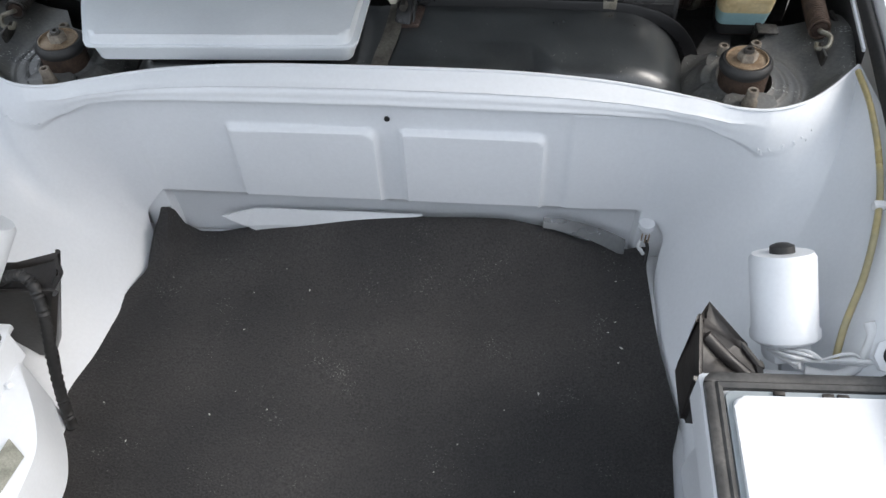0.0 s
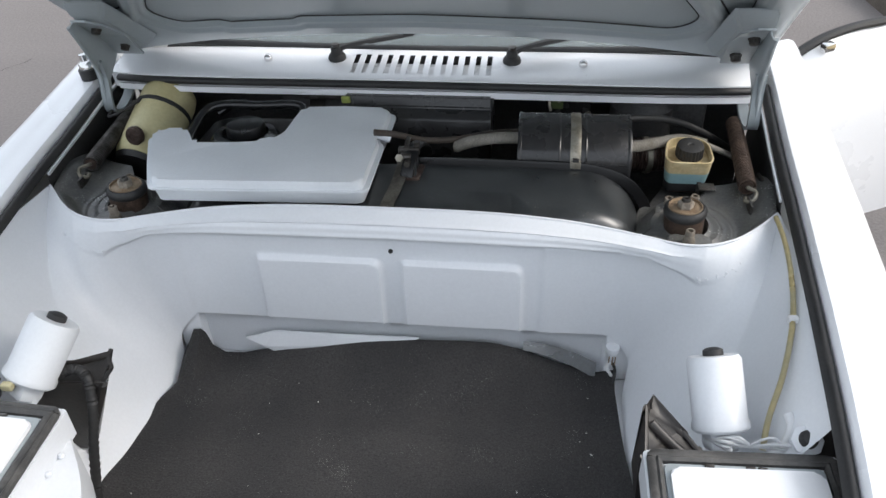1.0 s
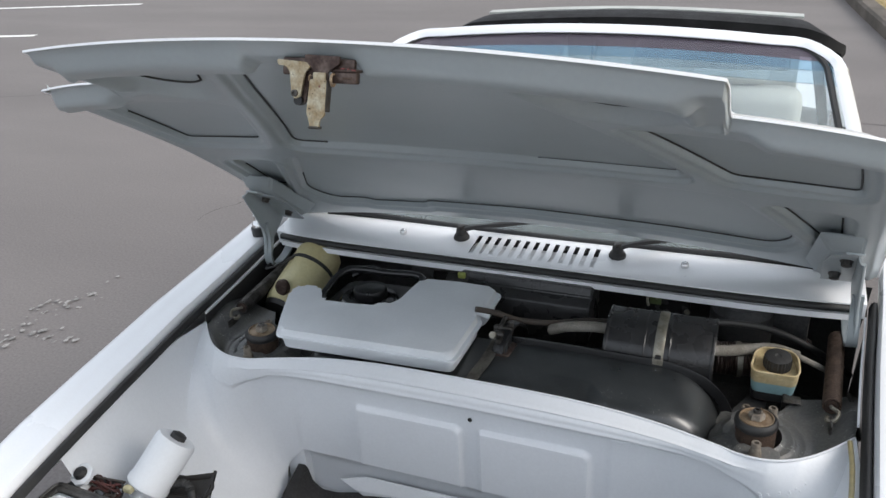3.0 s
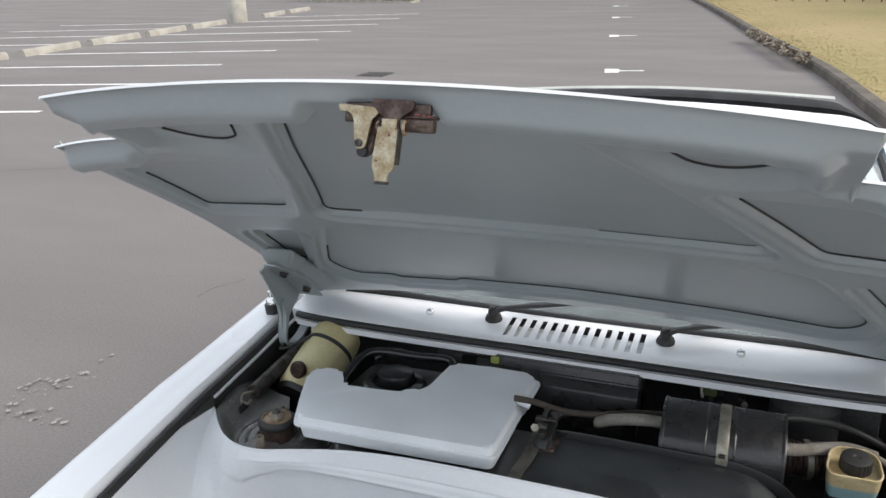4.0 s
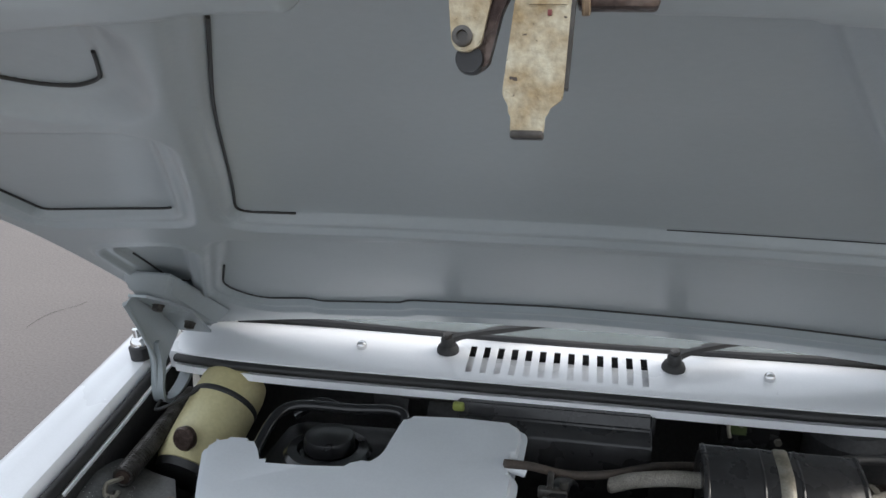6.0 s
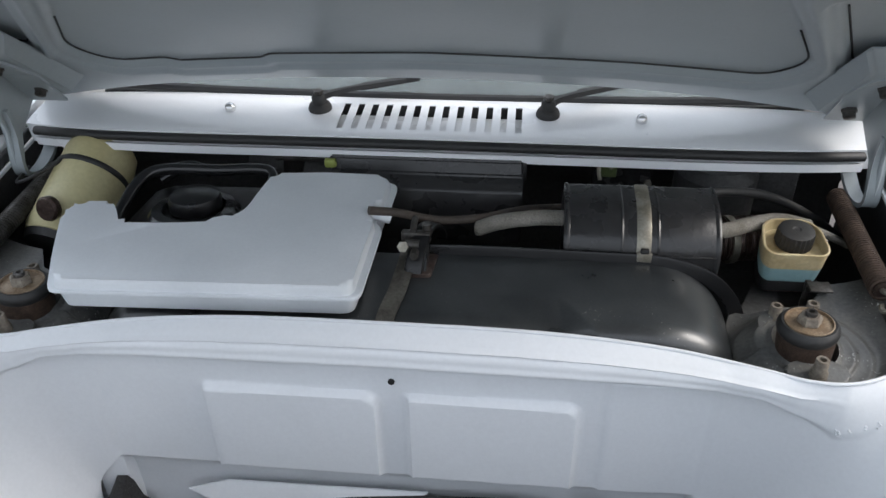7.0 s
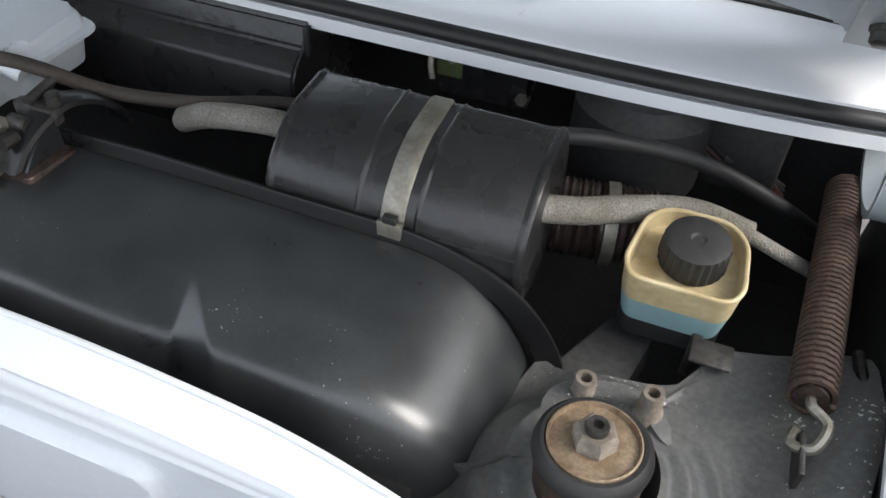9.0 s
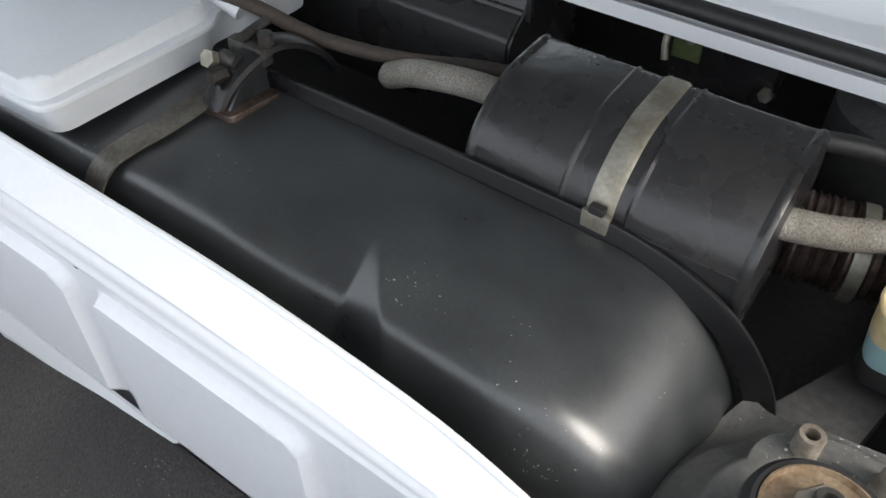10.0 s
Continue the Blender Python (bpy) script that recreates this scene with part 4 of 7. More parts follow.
def hinge(side):
    """A goose-neck strap that rises from the bay into a gusseted bracket, bolted flat to the lid's underside."""
    pts = [(0.652, 1.405, 0.815), (0.655, 1.390, 0.785), (0.658, 1.352, 0.768), (0.659, 1.315, 0.776), (0.657, 1.303, 0.80), (0.655, 1.308, 0.85), (0.653, 1.300, 0.895)]
    bm = tube([(side * x, y, z) for x, y, z in pts], 0.0105, section=[(-0.40, -1), (-0.30, -0.9), (-0.30, 0.9), (-0.40, 1), (0.30, 1), (0.30, -1)], steps=6, up=(1, 0, 0))
    arm = part("hood_hinge", bm, GREY, car, "goose-neck lid hinge coloured grey for the shade under the lid")
    outer = [(1.303, 0.80), (1.303, 0.835), (1.300, 0.866), (1.268, 0.925), (1.222, 0.996)]
    inner = [(1.318, 0.80), (1.332, 0.842), (1.384, 0.880), (1.320, 0.946), (1.240, 1.004)]
    web = bmesh.new()
    rows = []
    for (ya, za), (yb, zb), w, dx in zip(outer, inner, (0.0, 0.001, 0.003, 0.003, 0.0), (0.0, 0.001, 0.003, 0.009, 0.018)):
        rows.append([web.verts.new((side * (x - dx), ya + (yb - ya) * k, za + (zb - za) * k)) for k, x in ((0, 0.660), (0.12, 0.656), (0.5, 0.6545 - w), (1, 0.654))])
    for a, b in zip(rows, rows[1:]):
        for k in range(3):
            web.faces.new((a[k], a[k + 1], b[k + 1], b[k]))
    web.normal_update()
    bmesh.ops.solidify(web, geom=list(web.faces), thickness=0.003)
    part("gusset", web, GREY, arm)
    part("rolled_edge", tube([(side * (0.6595 - 0.018 * (k / 4) ** 2), y, z) for k, (y, z) in enumerate(outer)], 0.0036, 8, 4), GREY, arm, "rolled outer edge of the hinge bracket")
    wide = [(1.236, 1.006, 0.030), (1.262, 0.988, 0.050), (1.320, 0.946, 0.056), (1.384, 0.880, 0.050)]
    bm = bmesh.new()
    low = [(bm.verts.new((side * (0.642 + 0.012 * (y - 1.236) / 0.15), y, z)), bm.verts.new((side * (0.642 - w), y, z))) for y, z, w in wide]
    for p, q in zip(low, low[1:]):
        bm.faces.new((p[0], p[1], q[1], q[0]))
    bm.normal_update()
    bmesh.ops.solidify(bm, geom=list(bm.faces), thickness=0.004)
    part("hinge_plate", bm, GREY, arm)
    pad = bmesh.new()
    foot_ = [pad.verts.new((side * x, y, z + 0.003)) for x, y, z in ((0.640, 1.232, 1.008), (0.588, 1.250, 0.998), (0.584, 1.384, 0.884), (0.648, 1.384, 0.884))]
    head_ = [pad.verts.new(hood_at(side * x, y, 0.004)) for x, y in ((0.640, 1.215), (0.560, 1.225), (0.556, 1.400), (0.650, 1.400))]
    pad.faces.new(foot_)
    pad.faces.new(head_)
    for k in range(4):
        pad.faces.new((foot_[k], foot_[(k + 1) % 4], head_[(k + 1) % 4], head_[k]))
    bmesh.ops.bevel(pad, geom=list(pad.edges), offset=0.006, segments=3, affect="EDGES")
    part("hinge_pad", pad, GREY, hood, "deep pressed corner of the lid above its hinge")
    for x, y, z in ((0.620, 1.278, 0.972), (0.612, 1.352, 0.908)):
        q = Vector((side * x, y, z))
        part("bolt", lathe([(0, -0.006), (0.0115, -0.006), (0.0115, 0.001), (0.0095, 0.0012), (0.0095, 0.009), (0.007, 0.0105), (0, 0.0105)], 6, axis(q, q + Vector((0, -0.68, -0.73)))), STEELDARK, arm, "dark hexagon bolt")



for side in (1, -1):
    hinge(side)

# lid latch: a rusty head plate between two channels, a safety hook with a bolt and the striker tongue
LATCH = Matrix.Translation((0.0150, 0.5290, 1.4895)) @ Matrix.Rotation(radians(-16), 4, "X")


def plate(outline, depth, thick, radius=0.002):
    """A flat stamping in the latch's own plane (right, up), set depth metres behind its face."""
    o = rounded(outline, radius, 3)
    bm = bmesh.new()
    a = [bm.verts.new((x, depth, z)) for x, z in o]
    b = [bm.verts.new((x, depth + thick, z)) for x, z in o]
    front_ = bm.faces.new(a)
    bm.faces.new(b[::-1])
    for k in range(len(o)):
        j = (k + 1) % len(o)
        bm.faces.new((a[k], a[j], b[j], b[k]))
    bmesh.ops.bevel(bm, geom=list(front_.edges), offset=min(0.0006, thick * 0.3), segments=2, affect="EDGES")
    bmesh.ops.transform(bm, matrix=LATCH, verts=list(bm.verts))
    return bm


latch = part("hood_latch", plate([(-0.0208, 0.0), (0.0198, -0.001), (0.0204, -0.0085), (0.0085, -0.0160), (0.0066, -0.0175), (0.0066, -0.0275), (-0.0082, -0.0275), (-0.0082, -0.0160), (-0.0208, -0.0078)], -0.001, 0.004), LATCHDARK, car, "rusty lid latch with worn yellow-zinc hook")
part("base_plate", rbox((-0.010, 0.012, -0.010), (0.085, 0.006, 0.014), 0.0015, LATCH), LATCHDARK, latch)
part("channel", rbox((0.0235, 0.008, -0.0222), (0.0290, 0.010, 0.0125), 0.0022, LATCH), LATCHDARK, latch, "rusty channel with chips of red paint")
part("channel_flange", rbox((0.0245, 0.010, -0.0148), (0.0270, 0.016, 0.0035), 0.0012, LATCH), LATCHDARK, latch)
part("channel_slot", rbox((0.0275, 0.0028, -0.0228), (0.0120, 0.0012, 0.0030), 0.0005, LATCH), RUST, latch)
part("channel", rbox((-0.0435, 0.008, -0.0165), (0.0135, 0.008, 0.0095), 0.002, LATCH), LATCHDARK, latch)
for x, z, w in ((0.0226, -0.0131, 0.0055), (0.0352, -0.0142, 0.0045), (0.0290, -0.0134, 0.0018)):
    part("red_chip", rbox((x, 0.0018, z), (w, 0.0012, 0.0014), 0.0004, LATCH), REDPAINT, latch)
part("striker", plate([(-0.0122, -0.0250), (0.0074, -0.0255), (0.0062, -0.0595), (0.0060, -0.0618), (0.0003, -0.0665), (0.0, -0.0745), (-0.0120, -0.0745), (-0.0120, -0.0665), (-0.0154, -0.0606), (-0.0152, -0.0580)], -0.0045, 0.0022), LATCHGOLD, latch,
     "worn yellow-zinc striker tongue")
for xs in ((-0.0122, -0.0150), (0.0074, 0.0062)):
    web = bmesh.new()
    q = [web.verts.new(LATCH @ Vector(p)) for p in ((xs[0], -0.0038, -0.026), (xs[0], 0.006, -0.026), (xs[1], 0.004, -0.058), (xs[1], -0.0038, -0.058))]
    f = web.faces.new(q)
    web.normal_update()
    bmesh.ops.solidify(web, geom=[f], thickness=0.0014)
    part("striker_flange", web, STEELDARK, latch)
part("striker_neck", plate([(-0.0080, -0.0180), (0.0064, -0.0180), (0.0064, -0.0300), (-0.0080, -0.0300)], -0.0052, 0.002, 0.001), LATCHGOLD, latch)
part("striker_lip", rbox((-0.0060, -0.0015, -0.0745), (0.0118, 0.009, 0.0030), 0.001, LATCH), STEELDARK, latch)
part("paint_chip", rbox((0.0, -0.0049, -0.0322), (0.0016, 0.0008, 0.0022), 0.0003, LATCH), REDPAINT, latch)
part("safety_hook", plate([(-0.0532, -0.0071), (-0.0520, -0.0058), (-0.0176, -0.0080), (-0.0128, -0.0131), (-0.0194, -0.0184), (-0.0241, -0.0428), (-0.0283, -0.0457), (-0.0330, -0.0451), (-0.0348, -0.0422), (-0.0372, -0.0202), (-0.0384, -0.0154), (-0.0437, -0.0125), (-0.0520, -0.0119)], -0.002, 0.0026, 0.0016), LATCHGOLD, latch,
     "worn yellow-zinc safety hook")
part("hook_bolt", lathe([(0, 0), (0.0037, 0), (0.0037, 0.0026), (0.0028, 0.0030), (0.0020, 0.0030), (0.0018, 0.0014), (0, 0.0014)], 18, LATCH @ axis((-0.0307, -0.0018, -0.0402), (-0.0307, -0.1, -0.0402))), STEELDARK, latch)
part("hook_arm", plate([(-0.0100, -0.0120), (-0.0150, -0.0240), (-0.0176, -0.0300), (-0.0217, -0.0487), (-0.0271, -0.0526), (-0.0318, -0.0514), (-0.0332, -0.0460), (-0.0300, -0.0180)], 0.0035, 0.006), LATCHDARK, latch)
part("hook_stop", lathe([(0, 0), (0.0050, 0), (0.0054, 0.003), (0.0050, 0.008), (0, 0.008)], 16, LATCH @ axis((-0.0285, 0.008, -0.0475), (-0.0285, -0.1, -0.0475))), RUBBER, latch, "black rubber tip")
coil = [LATCH @ Vector((0.0112 + 0.0005 * t / 6.28, 0.001 + 0.0042 * math.cos(t), -0.0250 + 0.0064 * math.sin(t))) for t in np.linspace(0, 25, 90)]
part("coil_spring", tube(coil, 0.0008, 6, 1), BRASS, latch, "small coil spring on the pivot")
part("spring_leg", tube([LATCH @ Vector(p) for p in ((-0.0108, -0.004, -0.0205), (-0.0128, -0.0045, -0.0225), (-0.0135, -0.003, -0.0270))], 0.0008, 6, 4), BRASS, latch)


# ---------------------------------------------------------------- the bay behind the bulkhead
BAY = [(0.962, 0.76), (0.968, 0.60), (0.985, 0.50), (1.30, 0.48), (1.50, 0.52), (1.52, 0.70), (1.47, 0.83)]
part("bay_tub", sheet(lambda x, k: (x, *BAY[int(k)]), np.linspace(-0.405, 0.405, 14), range(7)), DARKBAY, car, "dusty black bay floor and firewall")
for side in (1, -1):
    part("bay_tub", sheet(lambda x, k: (side * x, *BAY[int(k)]), np.linspace(0.405, 0.70, 6), range(2, 7)), DARKBAY, car)
for side in (1, -1):
    wall = sheet(lambda y, k: (side * [(0.682, 0.80), (0.69, 0.70), (0.68, 0.48)][int(k)][0] + side * (interp(y, GASKET_X) - 0.69), y, [0.792, 0.70, 0.48][int(k)]), np.linspace(1.035, 1.50, 14), range(3))
    part("bay_side", wall, DARKBAY, car)
    # tower plate: a dished pressing with two ridges round the slot, cut to the lip of the wheel housing
    outline = [(0.190, 0.972), (0.20, 0.960), (0.43, 0.944), (0.45, 0.940), (0.48, 0.931), (0.52, 0.930), (0.563, 0.948), (0.605, 0.982), (0.650, 1.030), (0.664, 1.10), (0.668, 1.19), (0.653, 1.193), (0.616, 1.183), (0.556, 1.168), (0.552, 1.134), (0.533, 1.120), (0.493, 1.112), (0.455, 1.122), (0.440, 1.135), (0.425, 1.09), (0.415, 1.05), (0.39, 1.005)]
    o = rounded(outline, 0.010, 3)
    cx, cy = 0.503, 1.028
    bm = bmesh.new()
    rows = []
    for k in range(120):
        th = 2 * math.pi * k / 120
        dx, dy = math.cos(th), math.sin(th)
        far = 0.04
        for i in range(len(o)):
            (ax_, ay), (bx, by) = o[i], o[(i + 1) % len(o)]
            den = dx * (by - ay) - dy * (bx - ax_)
            if abs(den) > 1e-9:
                s = ((ax_ - cx) * (by - ay) - (ay - cy) * (bx - ax_)) / den
                w = ((ax_ - cx) * dy - (ay - cy) * dx) / den
                if s > 0 and 0 <= w <= 1:
                    far = max(far, s)
        hole = 0.0385 * 0.045 / math.hypot(0.045 * dx, 0.0385 * dy)
        col = [bm.verts.new((side * (cx + dx * hole * 0.98), cy + dy * hole * 0.98, 0.66)), bm.verts.new((side * (cx + dx * hole * 0.99), cy + dy * hole * 0.99, 0.733))]
        for j in range(44):
            r = hole + (far - hole) * (j / 43)
            z = 0.729 + 0.005 * math.exp(-((r - hole) / 0.004) ** 2) + 0.005 * step01((0.064 - r) / 0.007) + 0.004 * step01((0.084 - r) / 0.007) + 0.0018 * math.exp(-((r - 0.082) / 0.006) ** 2) + 0.0014 * math.exp(-((r - 0.062) / 0.005) ** 2)
            # the outer edge climbs to the white lip in front and outboard
            z += max(0.0, 0.7635 - z) * step01((r - 0.080) / max(0.02, far - 0.080)) ** 1.3 * step01((0.55 - dy + 0.6 * dx) / 0.6) * step01((dx + 0.45) / 0.5)
            z -= 0.034 * step01((r - 0.052) / 0.055) * step01((-dx - 0.05) / 0.7)
            col.append(bm.verts.new((side * (cx + dx * r), cy + dy * r, z)))
        rows.append(col)
    for a, b in zip(rows, rows[1:] + rows[:1]):
        for k in range(len(a) - 1):
            bm.faces.new((a[k], b[k], b[k + 1], a[k + 1]))
    tower = part("strut_tower", bm, TOWER, car, "dusty dark grey strut tower plate with pressed ridges", angle=50)
    ledge = rounded([(0.462, 0.975), (0.470, 0.956), (0.508, 0.946), (0.534, 0.955), (0.541, 0.975), (0.532, 0.990), (0.482, 0.990)], 0.012, 4)
    part("front_ledge", prism([(side * x, y) for x, y in ledge], 0.715, 0.7475, 0.0035), TOWER, tower)
    part("hole", lathe([(0, 0), (0.004, 0), (0.004, 0.001), (0, 0.001)], 12, Matrix.Translation((side * 0.456, 0.962, 0.7305))), RUBBER, tower)
    lean = axis((side * 0.500, 1.015, 0.6915), (side * 0.496, 1.018, 0.7915))
    mount = part("strut_mount", lathe([(0.0, 0.0), (0.030, 0.0), (0.0325, 0.045), (0.0335, 0.070), (0.033, 0.078), (0.0, 0.078)], 40, lean), RUST, car,
                 "rusty strut top mount with rubber cup and nut")
    part("rubber_ring", lathe([(0.0270, 0.075), (0.0325, 0.0745), (0.0352, 0.0785), (0.0362, 0.0835), (0.0350, 0.0885), (0.0315, 0.0925), (0.0290, 0.0925), (0.0275, 0.089)], 44, lean), RUBBER, mount, "black rubber ring of the mount")
    part("washer", lathe([(0, 0.0870), (0.0280, 0.0870), (0.0287, 0.0895), (0.0283, 0.0935), (0.0272, 0.0938), (0.0262, 0.0905), (0.013, 0.0915), (0, 0.0915)], 40, lean), BRASS, mount, "tarnished brass-coloured dished washer")
    part("nut", lathe([(0, 0.091), (0.0138, 0.091), (0.0138, 0.1000), (0.0112, 0.103), (0, 0.103)], 6, lean), STUD, mount)
    part("threaded_end", lathe([(0, 0.10), (0.0072, 0.10), (0.0072, 0.1065), (0.0064, 0.108), (0.0034, 0.108), (0.0034, 0.104), (0, 0.104)], 18, lean), STEELDARK, mount)
    for x, y, z in ((0.480, 1.083, 0.757), (0.524, 1.083, 0.763), (0.499, 0.962, 0.7735)):
        part("stud", lathe([(0.0, -0.03), (0.0105, -0.03), (0.0100, -0.018), (0.0080, -0.015), (0.0076, -0.0008), (0.0070, 0.0), (0.0042, 0.0), (0.0040, -0.010), (0, -0.010)], 18, Matrix.Translation((side * x, y, z))), STUD, mount)
    saddle = tube([(side * 0.458, 1.062, 0.737), (side * 0.470, 1.080, 0.740), (side * 0.498, 1.090, 0.741), (side * 0.526, 1.083, 0.741), (side * 0.542, 1.066, 0.738)], lambda f: 0.0065 * (1 - (2 * f - 1) ** 6) + 0.002, section=[(-1, -0.3), (-0.8, 0.3), (0.8, 0.3), (1, -0.3)], steps=5, up=(0, 0, 1))
    part("clamp_saddle", saddle, TOWER, mount)
    # lid spring and its hook
    a, b = Vector((side * 0.640, 1.375, 0.755)), Vector((side * 0.620, 1.120, 0.761))
    m = axis(a, b)
    turns, length = 44, (b - a).length
    coil = [m @ Vector((0.0138 * math.cos(t), 0.0138 * math.sin(t), length * t / (2 * math.pi * turns))) for t in np.linspace(0, 2 * math.pi * turns, turns * 12)]
    spring = part("lid_spring", tube(coil, 0.0026, 6, 1), RUST if side > 0 else STEELDARK, car, "rusty coiled lid spring")
    part("spring_core", tube([a, b], 0.0112, 12, 1), LATCHDARK, spring)
    hook = [b + Vector((0, 0.0, 0)), b + Vector((0, -0.010, 0.004)), b + Vector((side * 0.010, -0.022, 0.004)), b + Vector((side * 0.004, -0.038, -0.002)), b + Vector((side * -0.008, -0.034, -0.008)), b + Vector((side * -0.006, -0.022, -0.008))]
    part("hook", tube(hook, 0.0036, 7, 5), STRAPMETAL, spring)
    tab = bmesh.new()
    rbox((side * 0.618, 1.078, 0.742), (0.004, 0.034, 0.034), 0.001, None, tab)
    rbox((side * 0.628, 1.066, 0.7265), (0.030, 0.024, 0.003), 0.001, None, tab)
    part("spring_tab", tab, STEELDARK, spring)

# small bent cover flange of the tower, next to the tank
part("tank_gusset", prism(rounded([(0.438, 1.10), (0.456, 1.11), (0.505, 1.125), (0.520, 1.20), (0.49, 1.215), (0.455, 1.14)], 0.008), 0.66, 0.700, 0.003), DARKBAY, car)

# ---------------------------------------------------------------- fuel tank
tank = thing("fuel_tank", "satin black steel fuel tank with rounded end, dusty and dented", "fuel tank", (0.0, 1.05, 0.5))


def tank_z(x, y):
    """A flat-topped shell: gently falling forward, rounded over at its front and its ends, with a creased notch in its front shoulder."""
    base = 0.776 - 0.07 * max(0, 1.12 - y) + 0.003 * math.sin((x + 0.1) * 7)
    dx = max(0.0, x - 0.315) / 0.130
    if x < -0.32:
        dx = (-0.32 - x) / 0.10
    dy = max(0.0, 1.026 - y) / 0.050
    d = min(1.0, math.hypot(dx, dy))
    h = base - 0.615
    p = 2.3 + 1.0 * dy * dy / (dx * dx + dy * dy + 1e-9)
    z = 0.615 + h * (1 - d ** p) ** (1 / p)
    down = 1.052 - y
    if down > 0:
        valley = 0.200 + 0.18 * down
        right_, left_ = 0.005 + 0.60 * down, 0.11
        fall = 1 - min(1.0, (x - valley) / right_) if x > valley else 1 - step01((valley - x) / left_)
        z -= 0.021 * min(1.0, down / 0.060) * fall
    return z


bm = bmesh.new()
nx, ny = 430, 70
X0, X1 = -0.42, 0.452
tv = []
for i in range(nx + 1):
    x = X0 + (X1 - X0) * i / nx
    dx = max(0.0, x - 0.315) / 0.130 if x > -0.32 else (-0.32 - x) / 0.10
    reach = 0.050 * math.sqrt(max(0.0, 1 - min(1, dx) ** 2))
    col = []
    for j in range(ny + 1):
        y = 1.026 - reach + (0.106 + reach) * (j / ny) ** 1.5
        col.append(bm.verts.new((x, y, tank_z(x, y))))
    tv.append(col)
for i in range(nx):
    for j in range(ny):
        bm.faces.new((tv[i][j], tv[i + 1][j], tv[i + 1][j + 1], tv[i][j + 1]))
part("shell", bm, TANKBLACK, tank, angle=60)
part("lower_shell", prism(rounded([(-0.41, 0.968), (0.40, 0.968), (0.438, 1.02), (0.438, 1.12), (-0.41, 1.13)], [0.03, 0.05, 0.05, 0.01, 0.01]), 0.50, 0.63, 0.01), TANKBLACK, tank)
back = sheet(lambda x, z: (x, 1.134, 0.63 + (0.771 - 0.63) * z), np.linspace(-0.40, 0.33, 8), (0, 0.5, 1), 0.006)
part("back_wall", back, TANKBLACK, tank)
edge = [(0.005, 1.134, 0.776), (0.12, 1.134, 0.777), (0.24, 1.134, 0.776), (0.318, 1.134, 0.775), (0.355, 1.134, 0.770), (0.385, 1.133, 0.761), (0.408, 1.132, 0.748), (0.426, 1.131, 0.730), (0.440, 1.130, 0.708), (0.451, 1.128, 0.678)]
flange = bmesh.new()
pts = smooth_path(edge, 6)
rows = []
for i, q in enumerate(pts):
    d = (pts[min(i + 1, len(pts) - 1)] - pts[max(i - 1, 0)]).normalized()
    out = Vector((-d.z, 0, d.x)).normalized()
    rows.append([flange.verts.new(q + out * a + Vector((0, b, 0))) for a, b in ((-0.004, -0.002), (0.0130, 0.0), (0.0150, 0.001), (0.0150, 0.0035), (0.0130, 0.0045), (-0.004, 0.004))])
for a, b in zip(rows, rows[1:]):
    for k in range(6):
        flange.faces.new((a[k], a[(k + 1) % 6], b[(k + 1) % 6], b[k]))
part("flange", flange, FLANGEBLACK, tank, "raised black seam flange of the tank")
strap = tube([(0.002, 1.118, 0.796), (0.000, 1.100, 0.785), (-0.005, 1.05, 0.7775), (-0.010, 1.02, 0.7745), (-0.014, 0.998, 0.768), (-0.016, 0.982, 0.748), (-0.018, 0.970, 0.70), (-0.018, 0.966, 0.66)], 0.0118, section=[(-1, -0.08), (-1, 0.08), (1, 0.08), (1, -0.08)], steps=6, up=(0, 0, 1))
part("strap", strap, STRAPDARK, tank, "flat oily steel hold-down strap")
# a stamped hoop that straddles the seam flange, with a triangular cheek and a turned-out foot
hoop_ = tube([(0.010, 1.082, 0.780), (0.012, 1.096, 0.795), (0.016, 1.118, 0.808), (0.020, 1.142, 0.813), (0.026, 1.166, 0.806), (0.032, 1.184, 0.790), (0.034, 1.192, 0.770)], 0.0125, section=[(-1, -0.22), (-0.9, 0.1), (-0.6, 0.22), (0.6, 0.22), (0.9, 0.1), (1, -0.22)], steps=6, up=(0, 0, 1))
part("strap_anchor", hoop_, FLANGEBLACK, tank, "stamped black hoop over the tank's seam")
cheek = bmesh.new()
ck = [[cheek.verts.new((x, y, z)) for y, z in ((1.084, 0.779), (1.100, 0.796), (1.120, 0.806), (1.128, 0.804), (1.128, 0.781))] for x in (0.0245, 0.0275)]
cheek.faces.new(ck[0])
cheek.faces.new(ck[1])
for k in range(5):
    cheek.faces.new((ck[0][k], ck[0][(k + 1) % 5], ck[1][(k + 1) % 5], ck[1][k]))
part("anchor_cheek", cheek, TANKBLACK, tank)
part("anchor_foot", prism(rounded([(0.000, 1.078), (0.034, 1.080), (0.040, 1.128), (0.026, 1.130), (0.000, 1.100)], 0.005), 0.776, 0.7815, 0.0015), LATCHDARK, tank, "rusty-edged foot of the hoop")
clamp = bmesh.new()
lathe([(0, 0), (0.007, 0), (0.007, 0.018), (0, 0.018)], 12, axis((-0.002, 1.112, 0.806), (0.02, 1.112, 0.806)), clamp)
lathe([(0, 0), (0.0045, 0), (0.0045, 0.03), (0, 0.03)], 10, axis((0.006, 1.125, 0.818), (0.006, 1.16, 0.822)), clamp)
lathe([(0, 0), (0.006, 0), (0.006, 0.014), (0, 0.014)], 6, axis((0.012, 1.100, 0.803), (0.012, 1.07, 0.806)), clamp)
